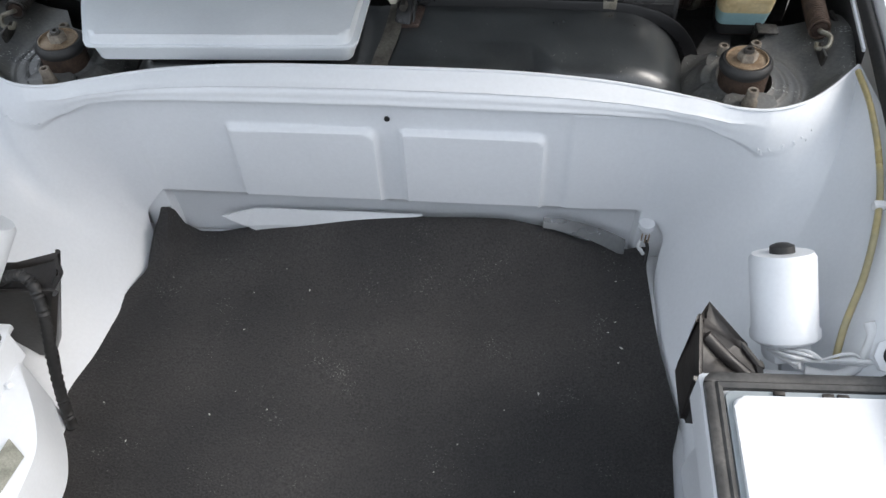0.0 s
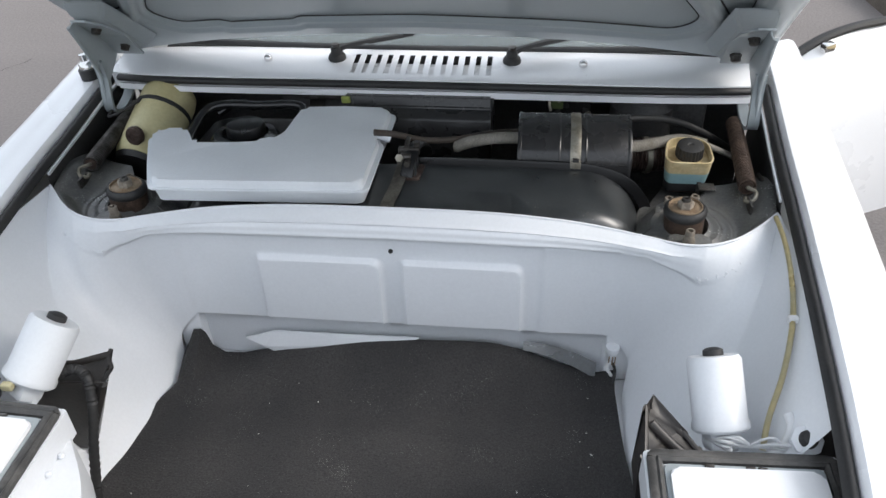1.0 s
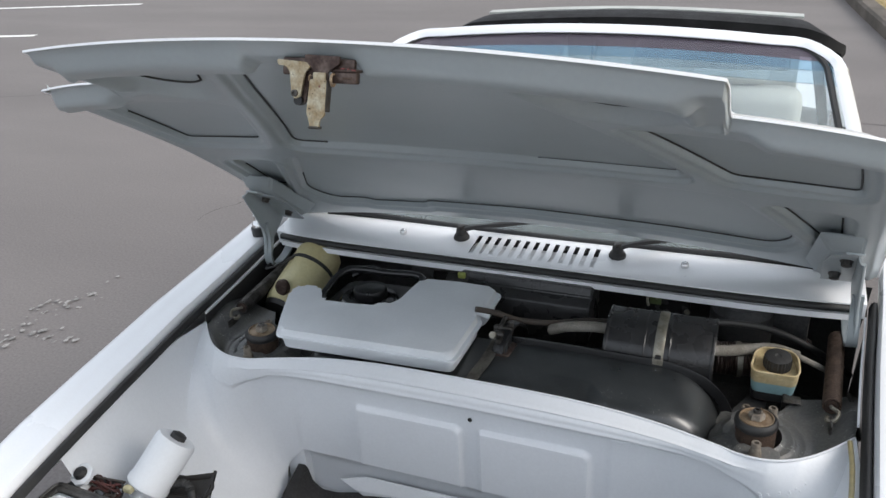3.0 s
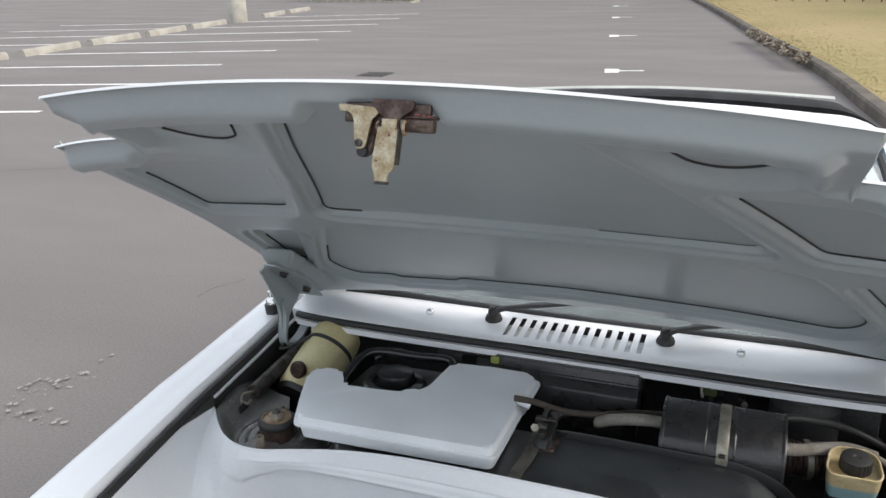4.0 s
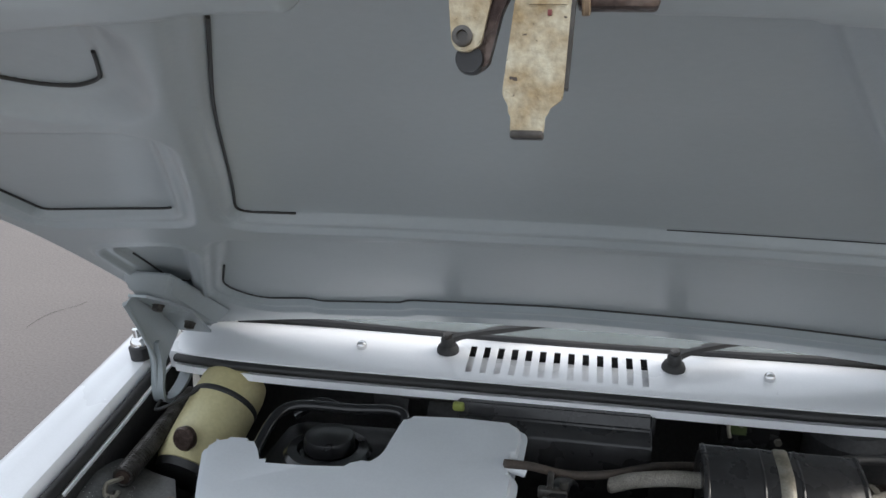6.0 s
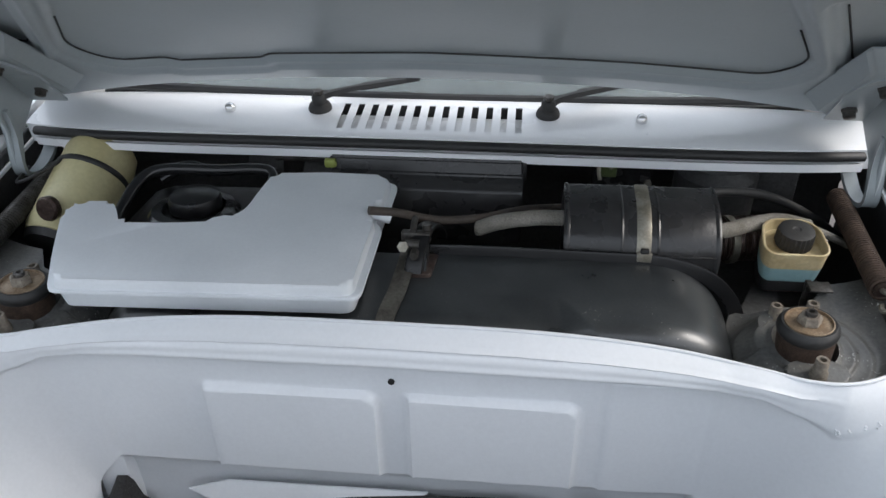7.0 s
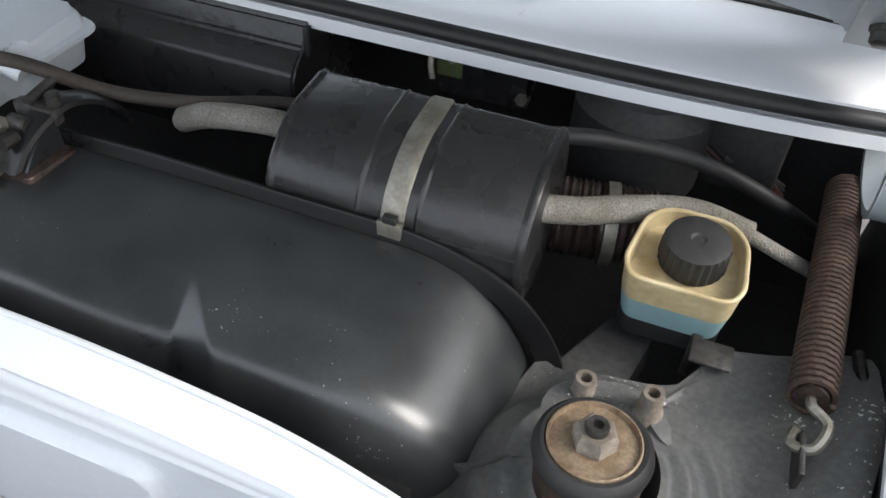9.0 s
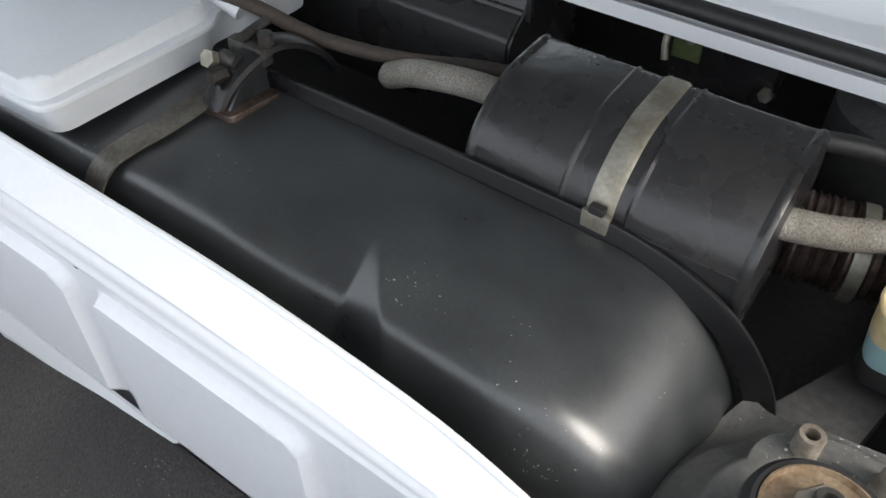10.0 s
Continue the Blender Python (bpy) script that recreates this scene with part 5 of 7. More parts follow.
lathe([(0, 0), (0.006, 0), (0.006, 0.010), (0, 0.010)], 10, axis((0.024, 1.135, 0.815), (0.024, 1.135, 0.84)), clamp)
rbox((0.010, 1.130, 0.808), (0.040, 0.012, 0.016), 0.003, None, clamp)
part("strap_clamp", clamp, STEELDARK, tank, "oily bolt clamp of the strap")
part("anchor_nut", lathe([(0, 0), (0.0075, 0), (0.0075, 0.007), (0, 0.007)], 6, axis((-0.004, 1.104, 0.807), (-0.004, 1.07, 0.83))), STRAPMETAL, tank)

# ---------------------------------------------------------------- expansion tank, filler, washer bottle
tray = thing("expansion_tank", "milky white plastic expansion tank in an L shape", "plastic tank", (-0.25, 1.08, 0.79))
TOP = rounded([(-0.424, 0.967), (-0.040, 0.981), (-0.038, 1.135), (-0.050, 1.150), (-0.050, 1.168), (-0.036, 1.180), (-0.034, 1.262), (-0.130, 1.264), (-0.217, 1.256), (-0.224, 1.200), (-0.228, 1.145), (-0.255, 1.115), (-0.325, 1.105), (-0.398, 1.101), (-0.412, 1.128), (-0.432, 1.156), (-0.478, 1.153), (-0.494, 1.138), (-0.460, 1.050)],
              [0.012, 0.016, 0.02, 0.006, 0.006, 0.012, 0.020, 0.01, 0.012, 0.03, 0.02, 0.02, 0.02, 0.008, 0.01, 0.008, 0.012, 0.012, 0.02])
part("top_shell", prism([(-0.247 + (x + 0.247) * 0.955, 1.118 + (y - 1.118) * 0.978) for x, y in TOP], 0.810, 0.8285, 0.0085, 1.012, 5), TRAY, tray)
part("lower_shell", prism([(-0.25 + (x + 0.25) * 0.975, 1.11 + (y - 1.11) * 0.955) for x, y in TOP], 0.781, 0.8105, 0.003, 0.975), TRAY, tray)
part("moulded_lip", prism([(-0.25 + (x + 0.25) * 1.006, 1.11 + (y - 1.11) * 1.012) for x, y in TOP], 0.8090, 0.8135, 0.002), TRAY, tray)
part("spout", tube([(-0.030, 1.160, 0.815), (-0.056, 1.156, 0.826)], 0.0075, 12, 1), TRAY, tray)

neck = thing("filler_bucket", "glossy black fuel filler bucket with a round cap", "fuel filler", (-0.32, 1.21, 0.70))
part("bucket", prism(rounded([(-0.420, 1.095), (-0.235, 1.105), (-0.215, 1.275), (-0.405, 1.270)], 0.02), 0.70, 0.790, 0.006), FLANGEBLACK, neck)
lip = [(-0.412, 1.12, 0.800), (-0.425, 1.18, 0.806), (-0.408, 1.255, 0.822), (-0.31, 1.264, 0.824), (-0.225, 1.266, 0.822), (-0.226, 1.18, 0.808)]
gloss = material("glossy_black_rubber", (0.012, 0.012, 0.013), 0.16, vary=0.1, bump=0.05)
part("lip", tube(lip, 0.009, 10, 6), gloss, neck)
part("funnel", lathe([(0.066, 0.000), (0.060, 0.006), (0.046, 0.007), (0.040, -0.002), (0.0, -0.004)], 32, Matrix.Translation((-0.323, 1.190, 0.796)) @ Matrix.Rotation(radians(-6), 4, "X")), gloss, neck)
part("cap", lathe([(0, 0.020), (0.030, 0.019), (0.036, 0.016), (0.038, 0.010), (0.038, -0.004), (0.0, -0.004)], 32, Matrix.Translation((-0.323, 1.198, 0.802)) @ Matrix.Rotation(radians(-4), 4, "X")), FLANGEBLACK, neck, "round black filler cap")
part("vent_elbow", tube([(-0.405, 1.27, 0.80), (-0.37, 1.29, 0.815), (-0.33, 1.285, 0.81)], 0.009, 10), gloss, neck)

bottle = thing("washer_bottle", "yellowed plastic washer fluid bottle with a dark cap", "washer bottle", (-0.56, 1.3, 0.68))
ax = axis((-0.578, 1.222, 0.700), (-0.552, 1.395, 0.790))
part("body", lathe([(0, 0), (0.044, 0.0), (0.054, 0.006), (0.058, 0.018), (0.058, 0.165), (0.054, 0.185), (0.042, 0.198), (0, 0.20)], 36, ax), BOTTLE, bottle)
part("strap", lathe([(0.0585, 0.128), (0.0600, 0.130), (0.0600, 0.136), (0.0585, 0.138)], 36, ax), RUBBER, bottle)
part("cap", lathe([(0, 0), (0.019, 0), (0.020, 0.010), (0.017, 0.014), (0.0, 0.014)], 20, axis((-0.568, 1.224, 0.770), (-0.585, 1.15, 0.790))), LATCHDARK, bottle, "rusty dark cap")
part("foot_ring", lathe([(0.03, -0.008), (0.05, -0.008), (0.054, 0.004), (0.03, 0.004)], 32, ax), RUBBER, bottle)

# ---------------------------------------------------------------- canister, hoses, reservoir
can = thing("charcoal_canister", "black plastic canister held by a zinc strap", "canister", (0.31, 1.19, 0.72))
SEC = rounded([(1.250, 0.735), (1.264, 0.795), (1.240, 0.8385), (1.178, 0.834), (1.142, 0.802), (1.137, 0.770), (1.150, 0.732), (1.20, 0.715)], [0.014, 0.02, 0.007, 0.034, 0.02, 0.014, 0.014, 0.014], 5)


def section_box(x0, x1, grow=0.0, sec=None):
    sec = sec or SEC
    cy, cz = 1.195, 0.778
    bm = bmesh.new()
    rows = [[bm.verts.new((x, cy + (y - cy) * (1 + g), cz + (z - cz) * (1 + g))) for y, z in sec] for x, g in ((x0, grow - 0.03), (x0 + 0.003, grow), (x1 - 0.003, grow), (x1, grow - 0.03))]
    for a, b in zip(rows, rows[1:]):
        for k in range(len(sec)):
            bm.faces.new((a[k], a[(k + 1) % len(sec)], b[(k + 1) % len(sec)], b[k]))
    bm.faces.new(rows[0])
    bm.faces.new(rows[-1])
    return bm


part("body", section_box(0.213, 0.410), CANPLASTIC, can)
part("end_seam", section_box(0.208, 0.2155, 0.025), CANPLASTIC, can)
part("end_seam", section_box(0.4075, 0.415, 0.025), CANPLASTIC, can)
part("rib", section_box(0.282, 0.288, 0.022), CANPLASTIC, can)
part("rib", section_box(0.330, 0.336, 0.022), CANPLASTIC, can)
part("seam_line", rbox((0.311, 1.1395, 0.786), (0.196, 0.004, 0.0025), 0.0008), CANPLASTIC, can)
band = part("strap", section_box(0.3040, 0.3240, 0.026), STRAPMETAL, can, "dull zinc strap with a slot")
part("slot", rbox((0.3145, 1.1360, 0.795), (0.011, 0.006, 0.007), 0.001), RUBBER, band)
part("tongue", rbox((0.3145, 1.1350, 0.7845), (0.020, 0.004, 0.018), 0.001), STRAPMETAL, band)

hose = thing("braided_hose", "dirty grey cloth-braided fuel hose, open end", "hose", (0.15, 1.2, 0.78))
part("sleeve", tube([(0.214, 1.200, 0.803), (0.17, 1.199, 0.802), (0.12, 1.200, 0.792), (0.090, 1.203, 0.778)], 0.0112, 16), BRAID, hose)
part("end_cap", lathe([(0, 0), (0.0109, 0), (0.0100, 0.004), (0.006, 0.004), (0.006, -0.004), (0, -0.004)], 16, axis((0.091, 1.2025, 0.778), (0.06, 1.213, 0.772))), BRAID, hose)
hose = thing("braided_hose", "dirty grey cloth-braided fuel hose behind the brake reservoir", "hose", (0.5, 1.23, 0.78))
part("sleeve", tube([(0.408, 1.196, 0.792), (0.44, 1.214, 0.786), (0.475, 1.240, 0.780), (0.52, 1.262, 0.775), (0.566, 1.266, 0.764)], 0.0112, 16), BRAID, hose)
part("nozzle", tube([(0.562, 1.265, 0.766), (0.604, 1.274, 0.744), (0.640, 1.290, 0.720)], 0.0060, 10, 1), BRAID, hose)
hose = thing("rubber_hose", "brown-black rubber vent hose from the white tank", "hose", (0.1, 1.2, 0.8))
part("tube", tube([(-0.057, 1.150, 0.833), (-0.02, 1.165, 0.822), (0.03, 1.186, 0.800), (0.09, 1.218, 0.786), (0.16, 1.255, 0.782), (0.24, 1.285, 0.770), (0.30, 1.31, 0.75)], 0.0062, 12), HOSE, hose)
pipe = thing("black_pipe", "black rubber pipe running to the bay corner", "pipe", (0.5, 1.3, 0.8))
part("tube", tube([(0.400, 1.256, 0.818), (0.44, 1.276, 0.812), (0.51, 1.318, 0.785), (0.58, 1.352, 0.742), (0.64, 1.378, 0.695), (0.68, 1.39, 0.66)], 0.0072, 12), RUBBER, pipe)
duct = thing("corrugated_duct", "dark corrugated heater duct", "duct", (0.45, 1.25, 0.7))
part("duct", tube([(0.40 + 0.004 * k, 1.262 + 0.0006 * k, 0.735) for k in range(26)], lambda t: 0.033 + 0.0018 * math.sin(t * 120), 20, 2), LATCHDARK, duct)
part("band", tube([(0.452, 1.268, 0.735), (0.462, 1.27, 0.735)], 0.0362, 24, 1), STRAPMETAL, duct)
bits = thing("wire_loom", "black tape-wrapped wire loom with red wires", "wiring", (0.55, 1.37, 0.74))
for k in range(9):
    a = 2 * math.pi * k / 9
    line = [Vector((0.475, 1.40, 0.748)).lerp(Vector((0.60, 1.425, 0.700)), q / 8) + Vector((0, 0.007 * math.cos(a + q * 0.9), 0.007 * math.sin(a + q * 0.9) + 0.010 * math.sin(q * 0.4))) for q in range(9)]
    part("wire", tube([(0.435 + 0.004 * k, 1.395, 0.765 - 0.004 * (k % 3))] + line, 0.0026, 6, 4), (WIRER, HOSE, RUBBER)[k % 3], bits)
for x in (0.535, 0.575):
    part("tape", tube([(x, 1.412 + (x - 0.535) * 0.2, 0.733 - (x - 0.535) * 0.38), (x + 0.008, 1.4136 + (x - 0.535) * 0.2, 0.730 - (x - 0.535) * 0.38)], 0.0112, 10, 1), RUBBER, bits)

res = thing("brake_fluid_reservoir", "yellowed brake fluid reservoir with black ribbed cap", "reservoir", (0.528, 1.2, 0.68))
RES = rounded([(0.486, 1.172), (0.558, 1.172), (0.566, 1.186), (0.563, 1.232), (0.548, 1.250), (0.502, 1.250), (0.486, 1.236), (0.479, 1.188)], 0.014, 4)
RES_TILT = Matrix.Translation((0.523, 1.200, 0.781)) @ Matrix.Rotation(radians(7), 4, "X") @ Matrix.Translation((-0.522, -1.208, -0.785))


def res_ring(z0, z1, g0, g1, lid=True):
    bm = bmesh.new()
    cx, cy = 0.522, 1.211
    a = [bm.verts.new((cx + (x - cx) * g0, cy + (y - cy) * g0, z0)) for x, y in RES]
    b = [bm.verts.new((cx + (x - cx) * g1, cy + (y - cy) * g1, z1)) for x, y in RES]
    bm.faces.new(a)
    if lid:
        bm.faces.new(b)
    for k in range(len(RES)):
        bm.faces.new((a[k], a[(k + 1) % len(RES)], b[(k + 1) % len(RES)], b[k]))
    return bm


part("base", res_ring(0.715, 0.738, 0.80, 0.86), LATCHDARK, res, "dark lower half of the reservoir")
part("clamp_band", res_ring(0.720, 0.738, 0.90, 0.90), RUBBER, res, "black clamp band round the reservoir")
part("fluid_band", res_ring(0.736, 0.763, 0.89, 0.965), FLUID, res, "pale blue-green fluid showing through")
part("upper_body", res_ring(0.7625, 0.789, 0.965, 1.0, False), CREAM, res)
part("inner_wall", res_ring(0.774, 0.789, 0.90, 0.955, False), CREAM, res)
part("collar", tube([(0.522 + (x - 0.522) * 0.978, 1.211 + (y - 1.211) * 0.978, 0.789) for x, y in RES + RES[:1]], 0.0020, 8, 1), CREAM, res)
part("deck", res_ring(0.754, 0.7745, 0.92, 0.93), CREAM, res)
gear = bmesh.new()
cap_rows = []
for r, h in ((0.0242, 0.0), (0.0255, 0.002), (0.0252, 0.019), (0.0236, 0.0235), (0.019, 0.025), (0.006, 0.025), (0.004, 0.024)):
    cap_rows.append([gear.verts.new((0.526 + (r - (0.0022 if k % 2 and 0.001 < h < 0.020 else 0)) * math.cos(2 * math.pi * k / 48), 1.214 + (r - (0.0022 if k % 2 and 0.001 < h < 0.020 else 0)) * math.sin(2 * math.pi * k / 48), 0.776 + h)) for k in range(48)])
for a, b in zip(cap_rows, cap_rows[1:]):
    for k in range(48):
        gear.faces.new((a[k], a[(k + 1) % 48], b[(k + 1) % 48], b[k]))
gear.faces.new(cap_rows[0])
gear.faces.new(cap_rows[-1])
part("cap", gear, RUBBER, res, "black ribbed screw cap", angle=25)
for ob in res.children:
    ob.data.transform(RES_TILT)
brk = bmesh.new()
rbox((0.546, 1.168, 0.716), (0.008, 0.004, 0.044), 0.001, None, brk)
rbox((0.558, 1.156, 0.744), (0.030, 0.024, 0.003), 0.001, pose(0, 0, -0.008), brk)
rbox((0.548, 1.162, 0.728), (0.012, 0.006, 0.010), 0.002, None, brk)
part("bracket", brk, STEELDARK, res, "bent steel bracket")
part("outlet", tube([(0.50, 1.16, 0.665), (0.488, 1.13, 0.650), (0.47, 1.12, 0.62)], 0.009, 10), RUST, res)

heater = thing("heater_box", "black plastic heater box under the cowl", "heater box", (0.0, 1.33, 0.65))
HEAT = [(1.322, 0.824), (1.314, 0.803), (1.293, 0.794), (1.286, 0.783), (1.284, 0.700), (1.41, 0.700), (1.41, 0.824)]
bm = bmesh.new()
ends = [[bm.verts.new((x, y, z)) for y, z in HEAT] for x in (-0.150, 0.150)]
for k in range(len(HEAT)):
    bm.faces.new((ends[0][k], ends[0][(k + 1) % 7], ends[1][(k + 1) % 7], ends[1][k]))
for e in ends:
    bm.faces.new(e)
bmesh.ops.bevel(bm, geom=list(bm.edges), offset=0.003, segments=2, affect="EDGES")
part("case", bm, CANPLASTIC, heater)
part("clip", rbox((0.152, 1.314, 0.812), (0.006, 0.005, 0.030), 0.002), RUBBER, heater)
blower = thing("blower_motor", "dusty dark blower motor housing", "blower", (0.45, 1.37, 0.7))
part("housing", lathe([(0, 0), (0.06, 0.0), (0.064, 0.01), (0.064, 0.085), (0.05, 0.10), (0, 0.10)], 28, Matrix.Translation((0.455, 1.395, 0.70))), DARKBAY, blower)
part("flange", rbox((0.54, 1.43, 0.76), (0.10, 0.05, 0.12), 0.01), DARKBAY, blower)
relay = thing("relay_bracket", "small dark relay on a steel bracket under the cowl", "relay", (0.25, 1.38, 0.78))
part("plate", rbox((0.281, 1.345, 0.809), (0.024, 0.003, 0.034), 0.001), material("green_passivated_steel", (0.13, 0.17, 0.07), 0.45, 0.3), relay, "greenish plated bracket")
part("rivet", lathe([(0, 0), (0.0045, 0), (0.004, 0.003), (0, 0.004)], 12, axis((0.284, 1.3435, 0.811), (0.284, 1.2, 0.811))), STRAPMETAL, relay)
part("lever", tube([(0.266, 1.345, 0.822), (0.265, 1.338, 0.806), (0.268, 1.335, 0.792)], 0.003, 8), STRAPMETAL, relay)
part("relay", rbox((0.305, 1.385, 0.786), (0.09, 0.03, 0.060), 0.004), CANPLASTIC, relay)
part("bolt", lathe([(0, 0), (0.006, 0), (0.006, 0.006), (0, 0.006)], 6, axis((0.346, 1.368, 0.772), (0.346, 1.3, 0.772))), STRAPMETAL, relay)
hang = thing("green_plug", "faded green connector plug", "connector", (-0.146, 1.314, 0.805))
part("plug", rbox((-0.148, 1.316, 0.815), (0.019, 0.010, 0.015), 0.004), material("faded_green_plastic", (0.34, 0.39, 0.10), 0.5), hang)
for x, y, z, r, l in ((-0.20, 1.40, 0.76, 0.032, 0.06), (-0.30, 1.42, 0.77, 0.028, 0.07)):
    motor = thing("wiper_motor", "dark wiper drive parts under the cowl", "wiper motor", (x, y, z))
    part("case", lathe([(0, 0), (r, 0), (r * 1.05, 0.006), (r * 1.05, l), (0, l)], 20, axis((x, y, z), (x + 0.3, y - 0.1, z))), DARKBAY, motor)
    part("crank", rbox((x + 0.09, y - 0.04, z + 0.02), (0.09, 0.02, 0.008), 0.003), STEELDARK, motor)
cable = thing("black_cable", "thin black cable in the bay corner", "cable", (-0.6, 1.3, 0.8))
part("cable", tube([(-0.66, 1.33, 0.78), (-0.645, 1.27, 0.785), (-0.60, 1.30, 0.80), (-0.56, 1.36, 0.82)], 0.003, 7), RUBBER, cable)
strut = thing("drain_pipe", "thin grey pipe along the bay wall", "pipe", (0.65, 1.15, 0.74))
part("pipe", tube([(0.655, 1.19, 0.745), (0.662, 1.12, 0.748), (0.660, 1.05, 0.752)], 0.0045, 8), STEELDARK, strut)

# ---------------------------------------------------------------- luggage well
carpet = thing("carpet", "black carpet lining the luggage well, edge curled up", "carpet", (0, 0.7, 0.44))
REAR = [(-0.430, 0.458), (-0.418, 0.466), (-0.404, 0.506), (-0.382, 0.509), (-0.374, 0.470), (-0.35, 0.450), (-0.31, 0.450), (-0.22, 0.474), (-0.13, 0.492), (0.03, 0.513), (0.18, 0.514), (0.24, 0.502), (0.30, 0.474), (0.37, 0.452), (0.40, 0.462), (0.412, 0.462)]
LEFT = [(0.20, -0.40), (0.46, -0.438), (0.59, -0.456), (0.67, -0.452), (0.77, -0.441), (0.845, -0.416), (0.855, -0.412), (0.90, -0.420), (0.96, -0.428)]
RIGHT = [(0.20, 0.405), (0.525, 0.416), (0.59, 0.420), (0.64, 0.434), (0.70, 0.424), (0.75, 0.416), (0.90, 0.404), (0.96, 0.408)]


def carpet_point(u, y):
    x = interp(y, LEFT) * (1 - u) + interp(y, RIGHT) * u
    end = interp(x, REAR)
    rise = step01((y - 0.80) / 0.145)
    z = 0.444 + (end - 0.446) * rise ** 1.5 + 0.0015 * math.sin(x * 31 + y * 17) + 0.001 * math.sin(y * 53)
    z += 0.018 * step01((0.03 - u * 0.84) / 0.03) * step01((0.86 - y) / 0.05) * 0.5
    return (x, min(y, 0.948), z)


bm = sheet(carpet_point, np.linspace(0, 1, 110), np.concatenate([np.linspace(0.20, 0.80, 60), np.linspace(0.806, 0.945, 30)]), 0.004)
part("carpet_sheet", bm, CARPET, carpet)
rng = random.Random(4)
for k in range(34):
    x, y = rng.uniform(-0.38, 0.38), rng.uniform(0.25, 0.9)
    px, py, pz = carpet_point((x + 0.42) / 0.83, y)
    r = rng.choice([0.0008, 0.0010, 0.0014, 0.0018])
    fleck = bmesh.new()
    bmesh.ops.create_icosphere(fleck, subdivisions=1, radius=r, matrix=Matrix.Translation((px, py, pz + 0.0035)) @ Matrix.Rotation(rng.uniform(0, 3), 4, "Z") @ Matrix.Diagonal((rng.uniform(0.8, 2.0), 0.8, 0.5, 1)))
    part("lint_fleck", fleck, LINT, carpet, smooth=False)

sliver = thing("floor_panel", "loose white painted board edge behind the carpet", "panel", (-0.2, 0.94, 0.46))
bm = bmesh.new()
pts = [(-0.296, 0.936, 0.497), (-0.262, 0.935, 0.4765), (-0.24, 0.936, 0.462), (0.02, 0.940, 0.500), (0.04, 0.945, 0.513), (-0.24, 0.944, 0.511)]
face = bm.faces.new([bm.verts.new(p) for p in pts])
bm.normal_update()
bmesh.ops.solidify(bm, geom=[face], thickness=0.003)
part("board", bm, TUB, sliver, smooth=False)
flap = thing("plastic_flap", "clear grey plastic flap behind the carpet", "plastic flap", (0.3, 0.94, 0.47))
bm = sheet(lambda s, t: (0.235 + 0.135 * s, 0.9455 - 0.012 * t, 0.520 - 0.045 * s * s - 0.012 * t - 0.018 * s * t), np.linspace(0, 1, 10), np.linspace(0, 1, 5), 0.001)
part("film", bm, material("grey_translucent_film", (0.30, 0.31, 0.32), 0.25, vary=0.1, trans=0.5), flap)

lamp = thing("lamp_socket", "bare white lamp socket hanging from the bulkhead corner", "lamp socket", (0.395, 0.93, 0.5))
part("holder", lathe([(0.0, 0.012), (0.012, 0.012), (0.0125, 0.004), (0.009, 0.0), (0.008, -0.014), (0.0, -0.014)], 18, Matrix.Translation((0.396, 0.936, 0.516))), TUB, lamp)
for dx in (-0.005, 0.001, 0.006):
    part("contact", rbox((0.396 + dx, 0.928, 0.500), (0.0022, 0.002, 0.020), 0.0004), BRASS, lamp)
part("wire", tube([(0.392, 0.930, 0.495), (0.388, 0.926, 0.483), (0.394, 0.924, 0.474), (0.398, 0.925, 0.466)], 0.0032, 8), WIREW, lamp)
part("wire", tube([(0.400, 0.932, 0.49), (0.404, 0.927, 0.475), (0.402, 0.915, 0.455)], 0.0028, 8), RUBBER, lamp)


def headlight(side):
    """A sunken pop-up lamp: metal frame, rubber gasket, and the white lid lying in it."""
    h = part("headlight", prism(rounded([(side * 0.396, 0.556), (side * 0.640, 0.566), (side * 0.640, 0.26), (side * 0.396, 0.26)], 0.004), 0.660, 0.7085, 0.002), TUB, car, "retracted pop-up headlight with white lid and black gasket")
    ring = rounded([(side * 0.4085, 0.545), (side * 0.627, 0.5535), (side * 0.627, 0.272), (side * 0.4085, 0.272)], 0.004, 3)
    part("gasket", tube([(x, y, 0.713) for x, y in ring + ring[:1]], 0.0085, section=[(-1.1, -0.6), (-1.1, 0.25), (-0.5, 0.55), (0.2, 0.25), (0.5, 0.55), (1.1, 0.25), (1.1, -0.6)], steps=1, up=(0, 0, 1)), GASKET, h, "weathered black rubber gasket", angle=60)
    part("frame", prism(rounded([(side * 0.420, 0.533), (side * 0.616, 0.541), (side * 0.616, 0.285), (side * 0.420, 0.285)], 0.006), 0.700, 0.7135, 0.002), GREY, h)
    part("lid", prism(rounded([(side * 0.4255, 0.524), (side * 0.612, 0.532), (side * 0.612, 0.29), (side * 0.4255, 0.29)], 0.012), 0.702, lambda x, y: 0.7205 + 0.02 * (0.52 - y), 0.004), WHITE, h, "white headlight lid")
    for dx in (0.05, 0.10, 0.115):
        part("clip", rbox((side * (0.4255 + dx), 0.5325, 0.7155), (0.012, 0.005, 0.004), 0.001), STEELDARK, h)


for side in (1, -1):
    headlight(side)


